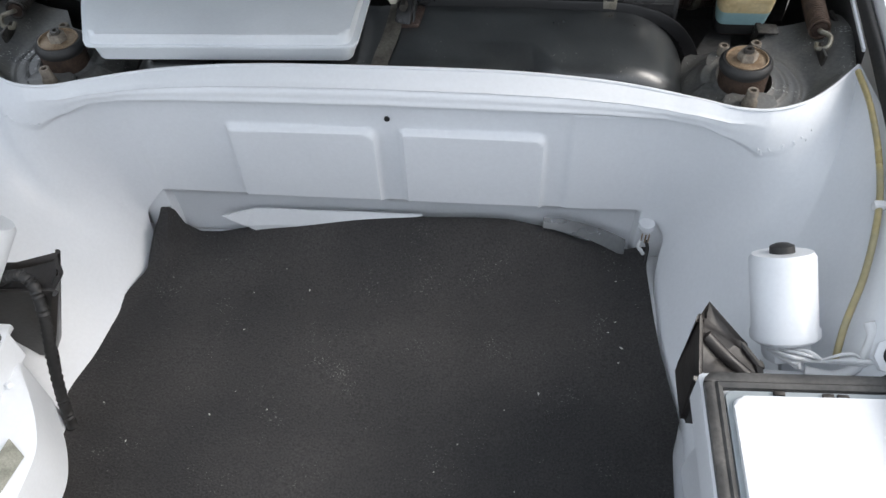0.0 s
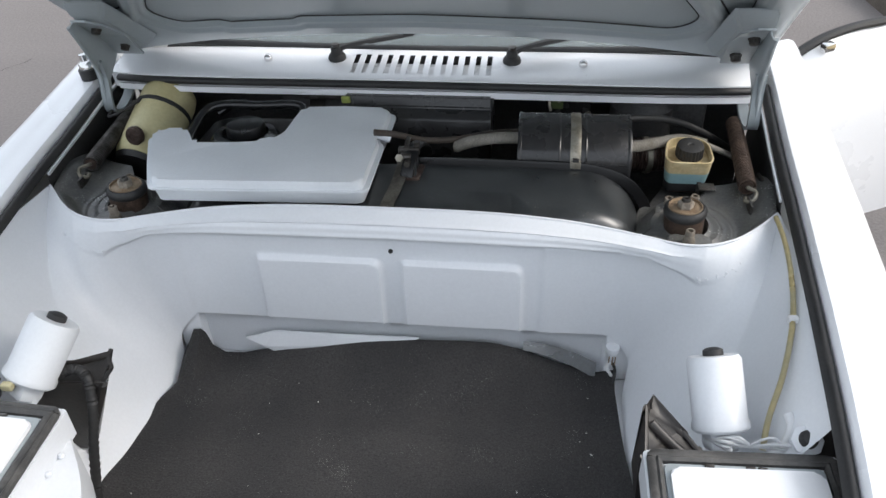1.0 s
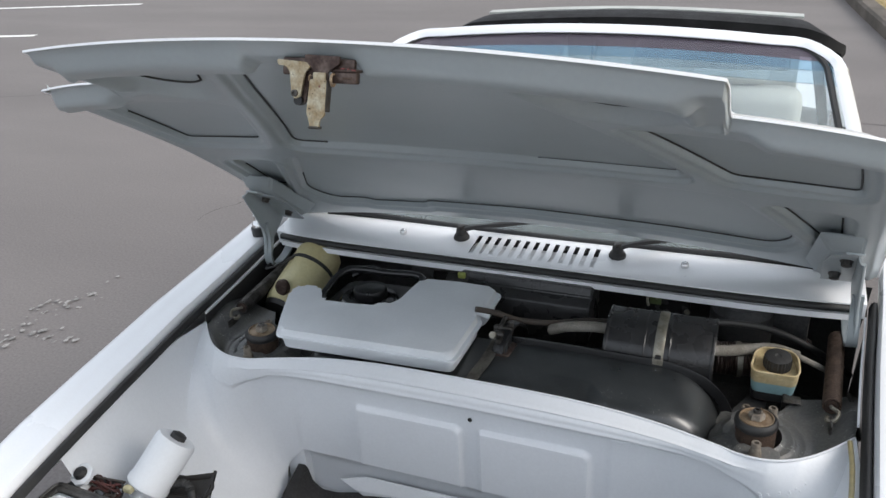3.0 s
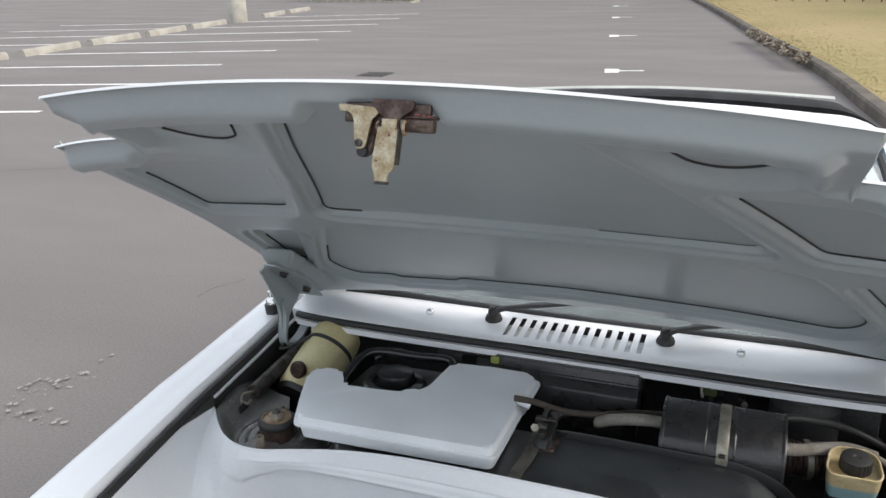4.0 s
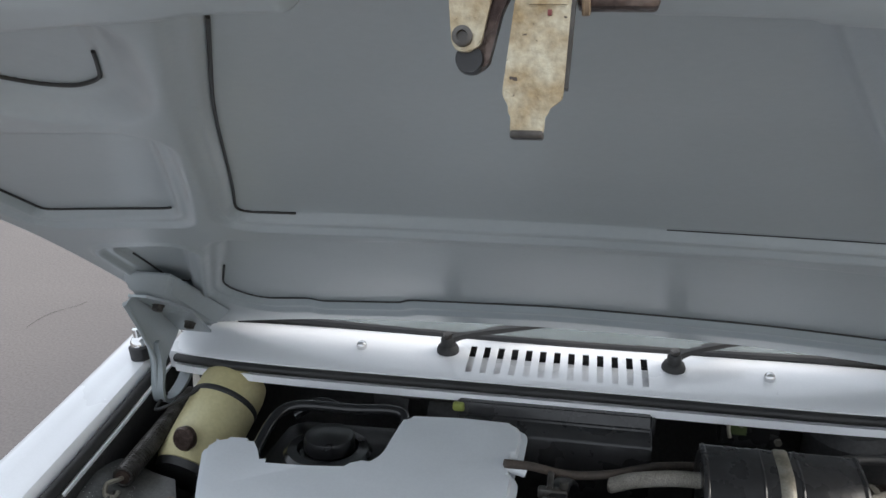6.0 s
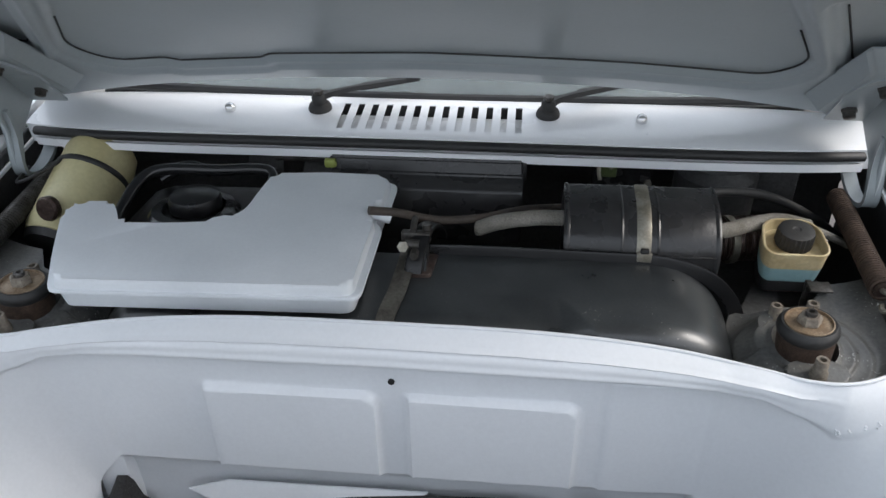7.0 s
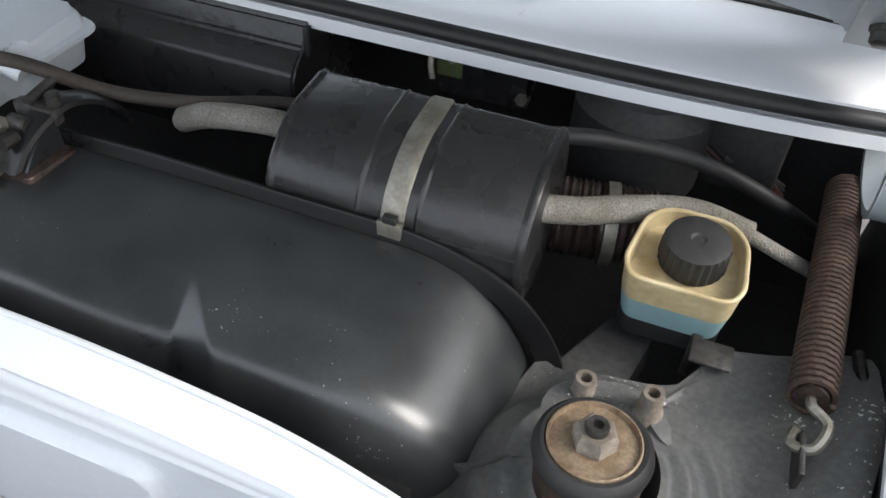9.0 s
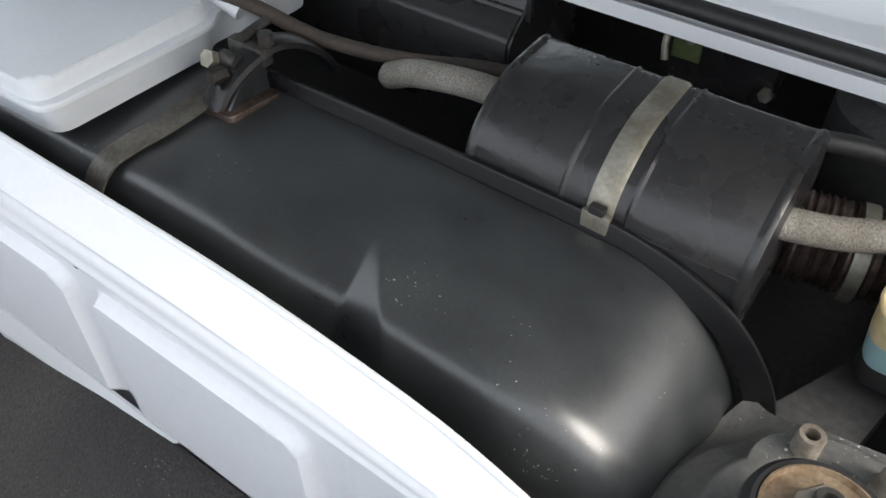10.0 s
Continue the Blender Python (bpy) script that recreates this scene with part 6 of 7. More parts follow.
def headlight_motor(top, foot, label):
    a, b = Vector(top), Vector(foot)
    m = axis(b, a)
    ln = (a - b).length
    mot = thing("headlight_motor", label, "motor", tuple(b))
    part("can", lathe([(0, 0), (0.036, 0), (0.0398, 0.004), (0.0398, 0.012), (0.0376, 0.015), (0.0376, ln - 0.006), (0.034, ln), (0, ln)], 36, m), TUB, mot, "white painted motor can")
    part("cap", lathe([(0, ln + 0.012), (0.008, ln + 0.011), (0.014, ln + 0.008), (0.0145, ln - 0.001), (0, ln - 0.001)], 22, m), RUBBER, mot, "black rubber cap")
    part("screw", lathe([(0, 0), (0.003, 0), (0.0025, 0.0025), (0, 0.003)], 10, m @ Matrix.Translation((0.0, 0, ln * 0.6)) @ axis((0.010, -0.033, 0), (0.014, -0.06, 0))), STRAPMETAL, mot)
    part("gearbox", rbox((0, 0, 0), (0.050, 0.040, 0.03), 0.01, m @ Matrix.Translation((0.0, 0.0, -0.012))), TUB, mot)
    part("bracket", rbox((0, 0, 0), (0.030, 0.012, 0.05), 0.004, m @ Matrix.Translation((-0.010, -0.008, -0.032))), TUB, mot)
    return mot


mr = headlight_motor((0.503, 0.710, 0.737), (0.517, 0.642, 0.658), "white painted headlight motor with a black cap")
headlight_motor((-0.468, 0.690, 0.752), (-0.505, 0.628, 0.680), "white painted headlight motor beside brown wires")
for k in range(6):
    a = 0.9 * k
    loop = [(0.505 + 0.010 * math.cos(a), 0.628, 0.655), (0.520 + 0.012 * math.cos(a), 0.608 - 0.003 * k, 0.682 + 0.008 * math.sin(a)), (0.540 + 0.012 * math.sin(a), 0.602, 0.676), (0.57 + 0.008 * k, 0.596 + 0.004 * math.cos(a), 0.690 + 0.008 * math.cos(a * 2)), (0.60, 0.602, 0.665)]
    part("wire", tube(loop, 0.0026 if k % 2 else 0.0018, 7, 6), WIREW, mr)
part("wire_sleeve", tube([(0.53, 0.597, 0.660), (0.56, 0.590, 0.664), (0.585, 0.60, 0.676), (0.600, 0.625, 0.694), (0.596, 0.640, 0.704)], 0.0068, 10), WIREW, mr)

nest = thing("wire_nest", "tangle of brown and red wires beside the headlight", "wiring", (-0.56, 0.59, 0.68))
for k in range(16):
    r = random.Random(k)
    c = [(-0.56 + r.uniform(-0.042, 0.035), 0.595 + r.uniform(-0.014, 0.02), 0.690 + r.uniform(-0.014, 0.018)) for _ in range(5)]
    part("wire", tube(c, 0.0019, 6, 6), (WIRER, HOSE, WIRER, RUBBER)[k % 4], nest)
part("plug", rbox((-0.513, 0.598, 0.700), (0.018, 0.012, 0.012), 0.003), material("cream_plug", (0.55, 0.5, 0.3), 0.5), nest)
for side, at in ((-1, (-0.602, 0.588, 0.717)), (1, (0.610, 0.594, 0.704))):
    knob = thing("rubber_stop", "black rubber stop in a white bracket", "rubber stop", at)
    bm = lathe([(0, -0.004), (0.021, -0.004), (0.021, 0.004), (0.016, 0.006), (0, 0.006)], 8, Matrix.Translation(at) @ Matrix.Rotation(radians(28), 4, "X"))
    part("bracket", bm, TUB, knob, "white painted bracket")
    part("knob", lathe([(0, 0.016), (0.008, 0.015), (0.012, 0.010), (0.0125, 0.004), (0, 0.003)], 18, Matrix.Translation(at) @ Matrix.Rotation(radians(28), 4, "X")), RUBBER, knob)

tubey = thing("drain_tube", "yellowed clear drain tube clipped along the wheel housing", "tube", (0.63, 0.8, 0.7))
part("tube", tube([(0.640, 1.00, 0.780), (0.639, 0.93, 0.780), (0.633, 0.85, 0.771), (0.622, 0.775, 0.753), (0.600, 0.70, 0.722), (0.576, 0.645, 0.688), (0.566, 0.61, 0.660)], 0.0042, 10), TUBEYEL, tubey)
part("clip", rbox((0.622, 0.776, 0.754), (0.016, 0.010, 0.012), 0.003), WIREW, tubey)


def side_cover(side):
    """A black plastic cover that hides the headlight drive."""
    c = thing("drive_cover", "black plastic cover beside the headlight drive", "cover", (side * 0.43, 0.60, 0.6))
    bm = bmesh.new()
    if side > 0:
        pts = [(0.406, 0.632, 0.700), (0.418, 0.644, 0.708), (0.462, 0.624, 0.668), (0.480, 0.60, 0.660), (0.480, 0.565, 0.660), (0.402, 0.565, 0.680)]
        foot = [(0.400, 0.640, 0.58), (0.410, 0.652, 0.58), (0.455, 0.620, 0.58), (0.470, 0.60, 0.58), (0.470, 0.560, 0.58), (0.400, 0.560, 0.58)]
    else:
        pts = [(-0.392, 0.668, 0.678), (-0.404, 0.690, 0.684), (-0.466, 0.690, 0.660), (-0.566, 0.690, 0.646), (-0.566, 0.645, 0.642), (-0.398, 0.645, 0.662)]
        foot = [(-0.466, 0.655, 0.50), (-0.470, 0.685, 0.50), (-0.496, 0.690, 0.50), (-0.586, 0.690, 0.50), (-0.586, 0.645, 0.50), (-0.468, 0.645, 0.50)]
    a, b = [bm.verts.new(p) for p in pts], [bm.verts.new(p) for p in foot]
    bm.faces.new(a)
    bm.faces.new(b)
    for k in range(6):
        bm.faces.new((a[k], a[(k + 1) % 6], b[(k + 1) % 6], b[k]))
    bmesh.ops.triangulate(bm, faces=[f for f in bm.faces if len(f.verts) > 4])
    bmesh.ops.bevel(bm, geom=list(bm.edges), offset=0.006, segments=3, affect="EDGES")
    part("shell", bm, COVER, c)
    if side > 0:
        part("pleat", tube([(0.414, 0.616, 0.694), (0.44, 0.598, 0.677), (0.47, 0.58, 0.661)], 0.007, 10), COVER, c)
    return c


for side in (1, -1):
    side_cover(side)
conduit = thing("corrugated_conduit", "black corrugated cable conduit over the cover's edge", "conduit", (-0.38, 0.58, 0.6))
cp = smooth_path([(-0.489, 0.652, 0.661), (-0.449, 0.658, 0.680), (-0.424, 0.650, 0.672), (-0.418, 0.630, 0.631), (-0.424, 0.605, 0.566), (-0.428, 0.58, 0.496), (-0.428, 0.565, 0.446)], 14)
part("conduit", tube(cp, lambda t: 0.0078 + 0.0010 * math.sin(t * 300), 12, 1), RUBBER, conduit)

bucket = thing("headlight_bucket", "white painted lamp housing with a grey foil label", "lamp housing", (-0.37, 0.46, 0.6))
body = prism(rounded([(-0.46, 0.30), (-0.46, 0.56), (-0.404, 0.552), (-0.356, 0.484), (-0.336, 0.44), (-0.336, 0.30)], [0.01, 0.01, 0.012, 0.02, 0.02, 0.01]), 0.56, lambda x, y: 0.672 - 0.45 * max(0, x + 0.39), 0.008)
part("housing", body, TUB, bucket)
lab = sheet(lambda s, t: (-0.366 + 0.021 * s - 0.010 * t, 0.444 - 0.070 * t - 0.016 * s, 0.672 - 0.45 * max(0.0, -0.366 + 0.021 * s - 0.010 * t + 0.39) + 0.0012), np.linspace(0, 1, 3), np.linspace(0, 1, 6), 0.0006)
for x, y in ((-0.391, 0.506), (-0.393, 0.474)):
    part("rivet", lathe([(0, 0.004), (0.003, 0.0035), (0.0048, 0.001), (0.0048, -0.002), (0, -0.002)], 12, Matrix.Translation((x, y, 0.671))), TUB, bucket)
part("label", lab, STICKER, bucket, "grey foil label, writing worn away")

# ---------------------------------------------------------------- the car park and what lies round it
ground = part("ground", sheet(lambda x, y: (x, y, 0.0), np.linspace(-900, 900, 31), np.linspace(-600, 1500, 31)), ASPHALT)
tagged(ground, "worn grey-brown asphalt car park", "ground", kind="structure")
EV, EU = Vector((-0.165, 0.986, 0)), Vector((0.986, 0.165, 0))
KERBLINE = [(6.5, -40), (3.6, -10), (2.42, 0), (1.464, 8.32), (1.02, 12.4), (0.0, 18.4), (-1.2, 26.1), (-3.3, 38.0), (-3.9, 40.6), (-5.4, 43.6), (-9.2, 48.2), (-17.5, 57.0), (-30, 70), (-50, 92), (-78, 112), (-140, 150)]
turf = bmesh.new()
outline = [(x + 0.16, y, 0.11) for x, y in KERBLINE] + [(-500, 420, 0.11), (600, 700, 0.11), (600, -40, 0.11)]
face = turf.faces.new([turf.verts.new(p) for p in outline])
bmesh.ops.triangulate(turf, faces=[face])
field = tagged(part("grass_field", turf, DRYGRASS, smooth=False), "dry yellow grass field with green patches", "grass", kind="structure")
kerb = tube([(x + 0.08, y, 0.0) for x, y in KERBLINE[:13]], 0.08, section=[(-1, -0.5), (-1, 1.3), (-0.7, 1.6), (1, 1.6), (1, -0.5)], steps=4, up=(0, 0, 1))
tagged(part("kerb", kerb, KERB), "weathered dark concrete kerb", "kerb", kind="structure")


def paint_bar(a, b, wide, z=0.004):
    """A painted stripe with slightly ragged ends and edges."""
    a, b = Vector(a), Vector(b)
    d = (b - a).normalized()
    s = Vector((-d.y, d.x, 0))
    n = max(2, int((b - a).length / 0.4))
    r = random.Random(int(a.x * 97 + a.y * 31))
    bm = bmesh.new()
    rows = []
    for k in range(n + 1):
        q = a.lerp(b, k / n)
        rows.append([bm.verts.new((q + s * (wide * 0.5 + r.uniform(-0.008, 0.008))).to_tuple()[:2] + (z,)), bm.verts.new((q - s * (wide * 0.5 + r.uniform(-0.008, 0.008))).to_tuple()[:2] + (z,))])
    for p, q in zip(rows, rows[1:]):
        bm.faces.new((p[0], q[0], q[1], p[1]))
    return bm


P0, ROWV, ROWU = Vector((-8.42, 9.75, 0)), Vector((-0.150, 0.989, 0)), Vector((0.972, 0.236, 0))
for i in range(-5, 8):
    a = P0 + ROWV * 2.4 * i
    tagged(part("parking_line", paint_bar(a, a - ROWU * 5.4, 0.12), OLDPAINT), "faded white parking stall line", "road marking", "stall lines", "structure")
    if i < 7:
        b = a - ROWU * 6.3
        tagged(part("parking_line", paint_bar(b, b - ROWU * 5.4, 0.12), OLDPAINT), "faded white parking stall line", "road marking", "stall lines", "structure")
for i in range(5):
    a = Vector((-1.75, 12.27, 0)) + EV * 5.95 * i
    tagged(part("bay_mark", paint_bar(a + EU * 0.05, a + EU * 0.42, 0.10), OLDPAINT), "white painted tick of a kerbside parking bay", "road marking", "bay ticks", "structure")
    tagged(part("bay_mark", paint_bar(a - EU * 0.16, a + EU * 0.05, 0.46), OLDPAINT), "white painted square of a kerbside parking bay", "road marking", "bay ticks", "structure")
hatch0 = P0 - ROWU * 6.6 + ROWV * 4.6
for k in range(5):
    a = hatch0 - EU * (0.6 + 0.9 * k)
    tagged(part("hatch_line", paint_bar(a, a - EU * 1.6 + EV * 1.9, 0.22), OLDPAINT), "white hatched no-parking stripe", "road marking", "hatching", "structure")

stop = thing("wheel_stop", "pale concrete wheel stop with a rounded top", "wheel stop", (0, 0, 0), "wheel stops")
part("block", tube([(-1.0, 0, 0.0), (1.0, 0, 0.0)], 0.085, section=[(-1.1, 0), (-0.9, 1.2), (-0.5, 1.7), (0.5, 1.7), (0.9, 1.2), (1.1, 0)], steps=1, up=(0, 0, 1)), CONCRETE, stop)
yaw = math.degrees(math.atan2(EV.y, EV.x))
placed_first = False
for i in (-4, -3, -2, -1, 0, 1, 2, 3, 4, 5, 7, 8):
    a = P0 - ROWU * 5.45 + ROWV * (2.4 * i + 0.55)
    m = pose(a.x, a.y, 0, 0, 0, yaw + (i * 37 % 5 - 2))
    if not placed_first:
        stop.matrix_basis = m
        for ch in stop.children:
            ch.matrix_parent_inverse = Matrix.Identity(4)
        placed_first = True
    else:
        copy_thing(stop, m)

drain = thing("drain_grate", "dark iron drain grate flush with the asphalt", "drain grate", (-5.32, 11.32, 0))
part("frame", rbox((-5.32, 11.32, 0.003), (0.46, 0.46, 0.012), 0.003), STEELDARK, drain)
for k in range(7):
    part("bar", rbox((-5.50 + 0.06 * k, 11.32, 0.011), (0.022, 0.40, 0.008), 0.002), STEELDARK, drain)

flakes = bmesh.new()
r = random.Random(9)
for cx, cy, n, sx, sy in ((-2.27, 2.08, 22, 0.04, 0.09), (-2.36, 1.93, 18, 0.04, 0.05), (-2.20, 1.80, 26, 0.12, 0.03), (-2.5, 1.72, 24, 0.14, 0.03)):
    for k in range(n):
        qx, qy = r.gauss(cx, sx), r.gauss(cy, sy)
        pts = []
        m = r.randint(5, 7)
        size = r.uniform(0.004, 0.015)
        for j in range(m):
            a = 2 * math.pi * j / m
            q = size * r.uniform(0.5, 1.2)
            pts.append(flakes.verts.new((qx + q * math.cos(a), qy + q * math.sin(a) * 1.3, 0.003 + 0.0004 * k)))
        flakes.faces.new(pts)
tagged(part("paint_flakes", flakes, material("flaking_grey_paint", (0.33, 0.315, 0.30), 0.85, vary=0.2, scale=20, fine=90, second=(0.22, 0.21, 0.20)), smooth=False), "flaked patch of old white paint on the asphalt", "paint flakes", kind="stuff")
cracks = bmesh.new()
for x, y, dx, dy, n in ((-2.31, 2.98, 0.008, 0.05, 7), (-6.5, 4.6, 0.13, 0.05, 34), (3.2, -1.0, 0.03, 0.12, 24), (1.6, 5.4, -0.12, 0.03, 30)):
    prev = None
    for k in range(n):
        w = 0.0035 * (0.4 + r.random())
        pair = [cracks.verts.new((x - dy * w * 8, y + dx * w * 8, 0.003)), cracks.verts.new((x + dy * w * 8, y - dx * w * 8, 0.003))]
        if prev:
            cracks.faces.new((prev[0], prev[1], pair[1], pair[0]))
        prev = pair
        x, y = x + dx * r.uniform(0.6, 1.3) + r.gauss(0, 0.018), y + dy * r.uniform(0.6, 1.3) + r.gauss(0, 0.018)
tagged(part("asphalt_cracks", cracks, SEALCRACK, smooth=False), "fine dark cracks in the asphalt", "cracks", kind="stuff")

pole = thing("street_lamp", "dark lamp pole on a round pale concrete base", "street lamp", (-15.7, 22.6, 0))
part("base", lathe([(0, 0), (0.29, 0), (0.29, 0.80), (0.26, 0.84), (0, 0.85)], 28, Matrix.Translation((-15.7, 22.6, 0))), CONCRETE, pole)
part("pole", lathe([(0, 0.84), (0.11, 0.84), (0.07, 9.0), (0, 9.0)], 14, Matrix.Translation((-15.7, 22.6, 0))), POSTMETAL, pole)
part("plate", rbox((-15.7, 22.6, 0.865), (0.3, 0.3, 0.03), 0.008), POSTMETAL, pole)
part("luminaire", rbox((-15.7, 22.6, 9.05), (0.5, 0.9, 0.16), 0.03), POSTMETAL, pole)


# plants
def leaves(points, size, seed, flat=0.35):
    """Small pointed leaf tufts at the points, turned at random; one mesh."""
    rg = np.random.RandomState(seed)
    n = len(points)
    c = np.array(points)
    a = rg.normal(size=(n, 3))
    a[:, 2] *= flat
    a /= np.linalg.norm(a, axis=1)[:, None]
    b = np.cross(a, rg.normal(size=(n, 3)))
    b /= np.linalg.norm(b, axis=1)[:, None]
    s = size * rg.uniform(0.5, 1.3, (n, 1))
    quad = np.stack([c - a * s, c + b * s * 0.42, c + a * s, c - b * s * 0.42], 1).reshape(-1, 3)
    faces = np.arange(4 * n).reshape(-1, 4)
    me = bpy.data.meshes.new("leaves")
    me.from_pydata(quad.tolist(), [], faces.tolist())
    return me


def leaf_part(name, me, mat, parent):
    me.materials.append(mat)
    ob = new(name, me)
    ob.parent = parent
    return ob


def conifer(label, h, low, rad, seed, mat, n=9000, size=0.21, category="tree", group="", shape=0.75):
    t = thing("conifer_tree", label, category, (0, 0, 0), group)
    rg = np.random.RandomState(seed)
    trunk = tube([(0, 0, -0.2), (0.05, 0.03, h * 0.3), (-0.04, 0.05, h * 0.65), (0, 0, h)], lambda k: 0.30 * (1 - k) ** 0.8 + 0.02, 10, 4)
    part("trunk", trunk, BARK, t)
    limbs = bmesh.new()
    pts = []
    boughs = 70
    for k in range(boughs):
        f = (k + rg.rand()) / boughs
        z = low + (h - low) * f
        reach = rad * (1 - f) ** shape * rg.uniform(0.55, 1.15) + 0.25
        a = rg.uniform(0, 2 * math.pi)
        d = np.array([math.cos(a), math.sin(a)])
        tip = (d[0] * reach, d[1] * reach, z - reach * 0.22)
        if k % 2 == 0:
            tube([(0, 0, z), (d[0] * reach * 0.5, d[1] * reach * 0.5, z - reach * 0.05), tip], lambda q: 0.05 * (1 - q) + 0.008, 5, 2, bm=limbs)
        m = max(8, int(n / boughs * (0.5 + reach / rad)))
        s = rg.rand(m) ** 0.6
        spread = 0.16 + 0.30 * s * reach / 2.2
        px = d[0] * reach * s + rg.normal(size=m) * spread * 0.6
        py = d[1] * reach * s + rg.normal(size=m) * spread * 0.6
        pz = z - reach * (0.05 * s + 0.20 * s * s) + rg.normal(size=m) * spread * 0.5 - 0.12 * rg.rand(m)
        pts.append(np.stack([px, py, pz], 1))
    part("limbs", limbs, BARK, t)
    leaf_part("crown", leaves(np.concatenate(pts), size, seed), mat, t)
    return t


def broadleaf(label, h, low, rad, seed, mat, n=2600, size=0.13, category="tree", name="broadleaf_tree"):
    t = thing(name, label, category)
    rg = np.random.RandomState(seed)
    part("trunk", tube([(0, 0, -0.1), (0.03, 0.02, h * 0.4), (0, 0, h * 0.9)], lambda k: 0.09 * (1 - k) + 0.012, 8, 4), BARK, t)
    limbs = bmesh.new()
    pts = []
    for k in range(26):
        f = rg.rand() ** 0.8
        z0 = low + (h - low) * f * 0.8
        a = rg.uniform(0, 2 * math.pi)
        reach = rad * math.sin(math.pi * (0.18 + 0.72 * f)) * rg.uniform(0.6, 1.1)
        tip = np.array([math.cos(a) * reach, math.sin(a) * reach, z0 + (h - low) * 0.18])
        tube([(0, 0, z0), tuple(tip * [0.5, 0.5, 1] - [0, 0, (h - low) * 0.08]), tuple(tip)], lambda q: 0.03 * (1 - q) + 0.006, 5, 2, bm=limbs)
        m = n // 26
        pts.append(tip * [0.85, 0.85, 1] + rg.normal(size=(m, 3)) * [rad * 0.24, rad * 0.24, (h - low) * 0.10])
    part("limbs", limbs, BARK, t)
    leaf_part("crown", leaves(np.concatenate(pts), size, seed, 0.8), mat, t)
    return t


def put(ob, x, y, z=0.1, turn=0.0, size=1.0):
    m = Matrix.Translation((x, y, z)) @ Matrix.Rotation(turn, 4, "Z")
    ob.matrix_basis = m
    for ch in ob.children:
        ch.matrix_parent_inverse = Matrix.Identity(4)
    ob.scale = (size, size, size)
    return ob


def plant_all(ob, spots, seed):
    rg = random.Random(seed)
    put(ob, *spots[0][:2], 0.1, rg.uniform(0, 6), spots[0][2] if len(spots[0]) > 2 else 1)
    for s in spots[1:]:
        c = copy_thing(ob, Matrix.Translation((s[0], s[1], 0.1)) @ Matrix.Rotation(rg.uniform(0, 6), 4, "Z"))
        k = s[2] if len(s) > 2 else 1.0
        c.scale = (k, k, k * rg.uniform(0.92, 1.1))


rg = random.Random(21)
row_a, row_b, row_c = [], [], []
for k in range(17):
    t = k / 16
    x, y = -9.8 + (-36.0 + 9.8) * t, 53.0 + (82.0 - 53.0) * t
    (row_a, row_b)[k % 2].append((x + rg.uniform(-0.7, 0.7), y + rg.uniform(-0.8, 1.6), rg.uniform(0.85, 1.1)))
for k in range(12):
    t = k / 11
    (row_b, row_a)[k % 2].append((-13 + (-44 + 13) * t + rg.uniform(-2, 2), 63 + (98 - 63) * t + rg.uniform(-2, 3), rg.uniform(0.95, 1.25)))
plant_all(conifer("dark green conifer with a bare lower trunk", 15, 2.7, 2.5, 1, NEEDLE, shape=0.55, group="conifers along the car park"), row_a, 1)
plant_all(conifer("dark green conifer with a bare lower trunk", 14, 2.4, 2.7, 2, NEEDLE, shape=0.5, group="conifers along the car park"), row_b, 2)
big = [(-45.5, 90, 1.5), (-43.0, 92, 1.5), (-49, 95, 1.4)]
plant_all(conifer("broad old conifer with drooping boughs", 16, 2.6, 4.2, 3, NEEDLE, n=11000, shape=0.5), big, 3)
wood = []
for k in range(46):
    az = -1.02 + 1.5 * k / 45
    d = rg.uniform(125, 165) if az > -0.6 else rg.uniform(195, 230)
    wood.append((math.sin(az) * d, math.cos(az) * d, rg.uniform(1.3, 2.0)))
plant_all(conifer("tall dark conifer in the wood behind", 17, 1.0, 4.4, 4, NEEDLE, n=6500, size=0.40, shape=0.6), wood, 4)
for k in range(22):
    az = 3.1416 + (k - 10.5) * 0.125
    d = 85 + 9 * (k % 3)
    wood.append((math.sin(az) * d, math.cos(az) * d, 0.55 + 0.10 * (k % 4)))
wood2 = []
for k in range(26):
    az = -1.0 + 1.42 * k / 25
    d = rg.uniform(105, 122)
    if -0.16 < az < -0.04 or az < -0.56:
        continue
    wood2.append((math.sin(az) * d, math.cos(az) * d, rg.uniform(1.0, 1.6)))
plant_all(conifer("green leafy tree in the wood behind", 13, 1.2, 4.6, 5, NEEDLE2, n=7000, size=0.34, shape=0.35), wood2, 5)
plant_all(conifer("large dark tree on the grass with a bare trunk", 13, 2.4, 4.0, 6, NEEDLE, n=12000, shape=0.4, size=0.17), [(6.0, 44.5, 1.0), (8.2, 43.0, 1.05), (1.6, 56, 0.95), (-0.6, 60, 0.95), (11.5, 50, 1.2), (16, 46, 1.2), (5.0, 66, 1.2), (12, 62, 1.3)], 6)
plant_all(conifer("dense dark evergreen shrub-tree at the field's edge", 9, 0.1, 3.0, 7, NEEDLE, n=13000, shape=0.45, size=0.14), [(8.6, 33.5, 0.8), (11.0, 32.0, 1.0), (13.2, 29.0, 1.1), (15.5, 31, 1.2), (16.5, 25.5, 1.1), (19, 28, 1.3), (19.5, 22, 1.2), (23, 24, 1.3), (14.5, 36, 1.25), (7.2, 28.2, 0.55), (7.3, 24.6, 0.5), (7.4, 21.4, 0.5), (7.8, 18.4, 0.5), (8.6, 15.6, 0.5)], 7)
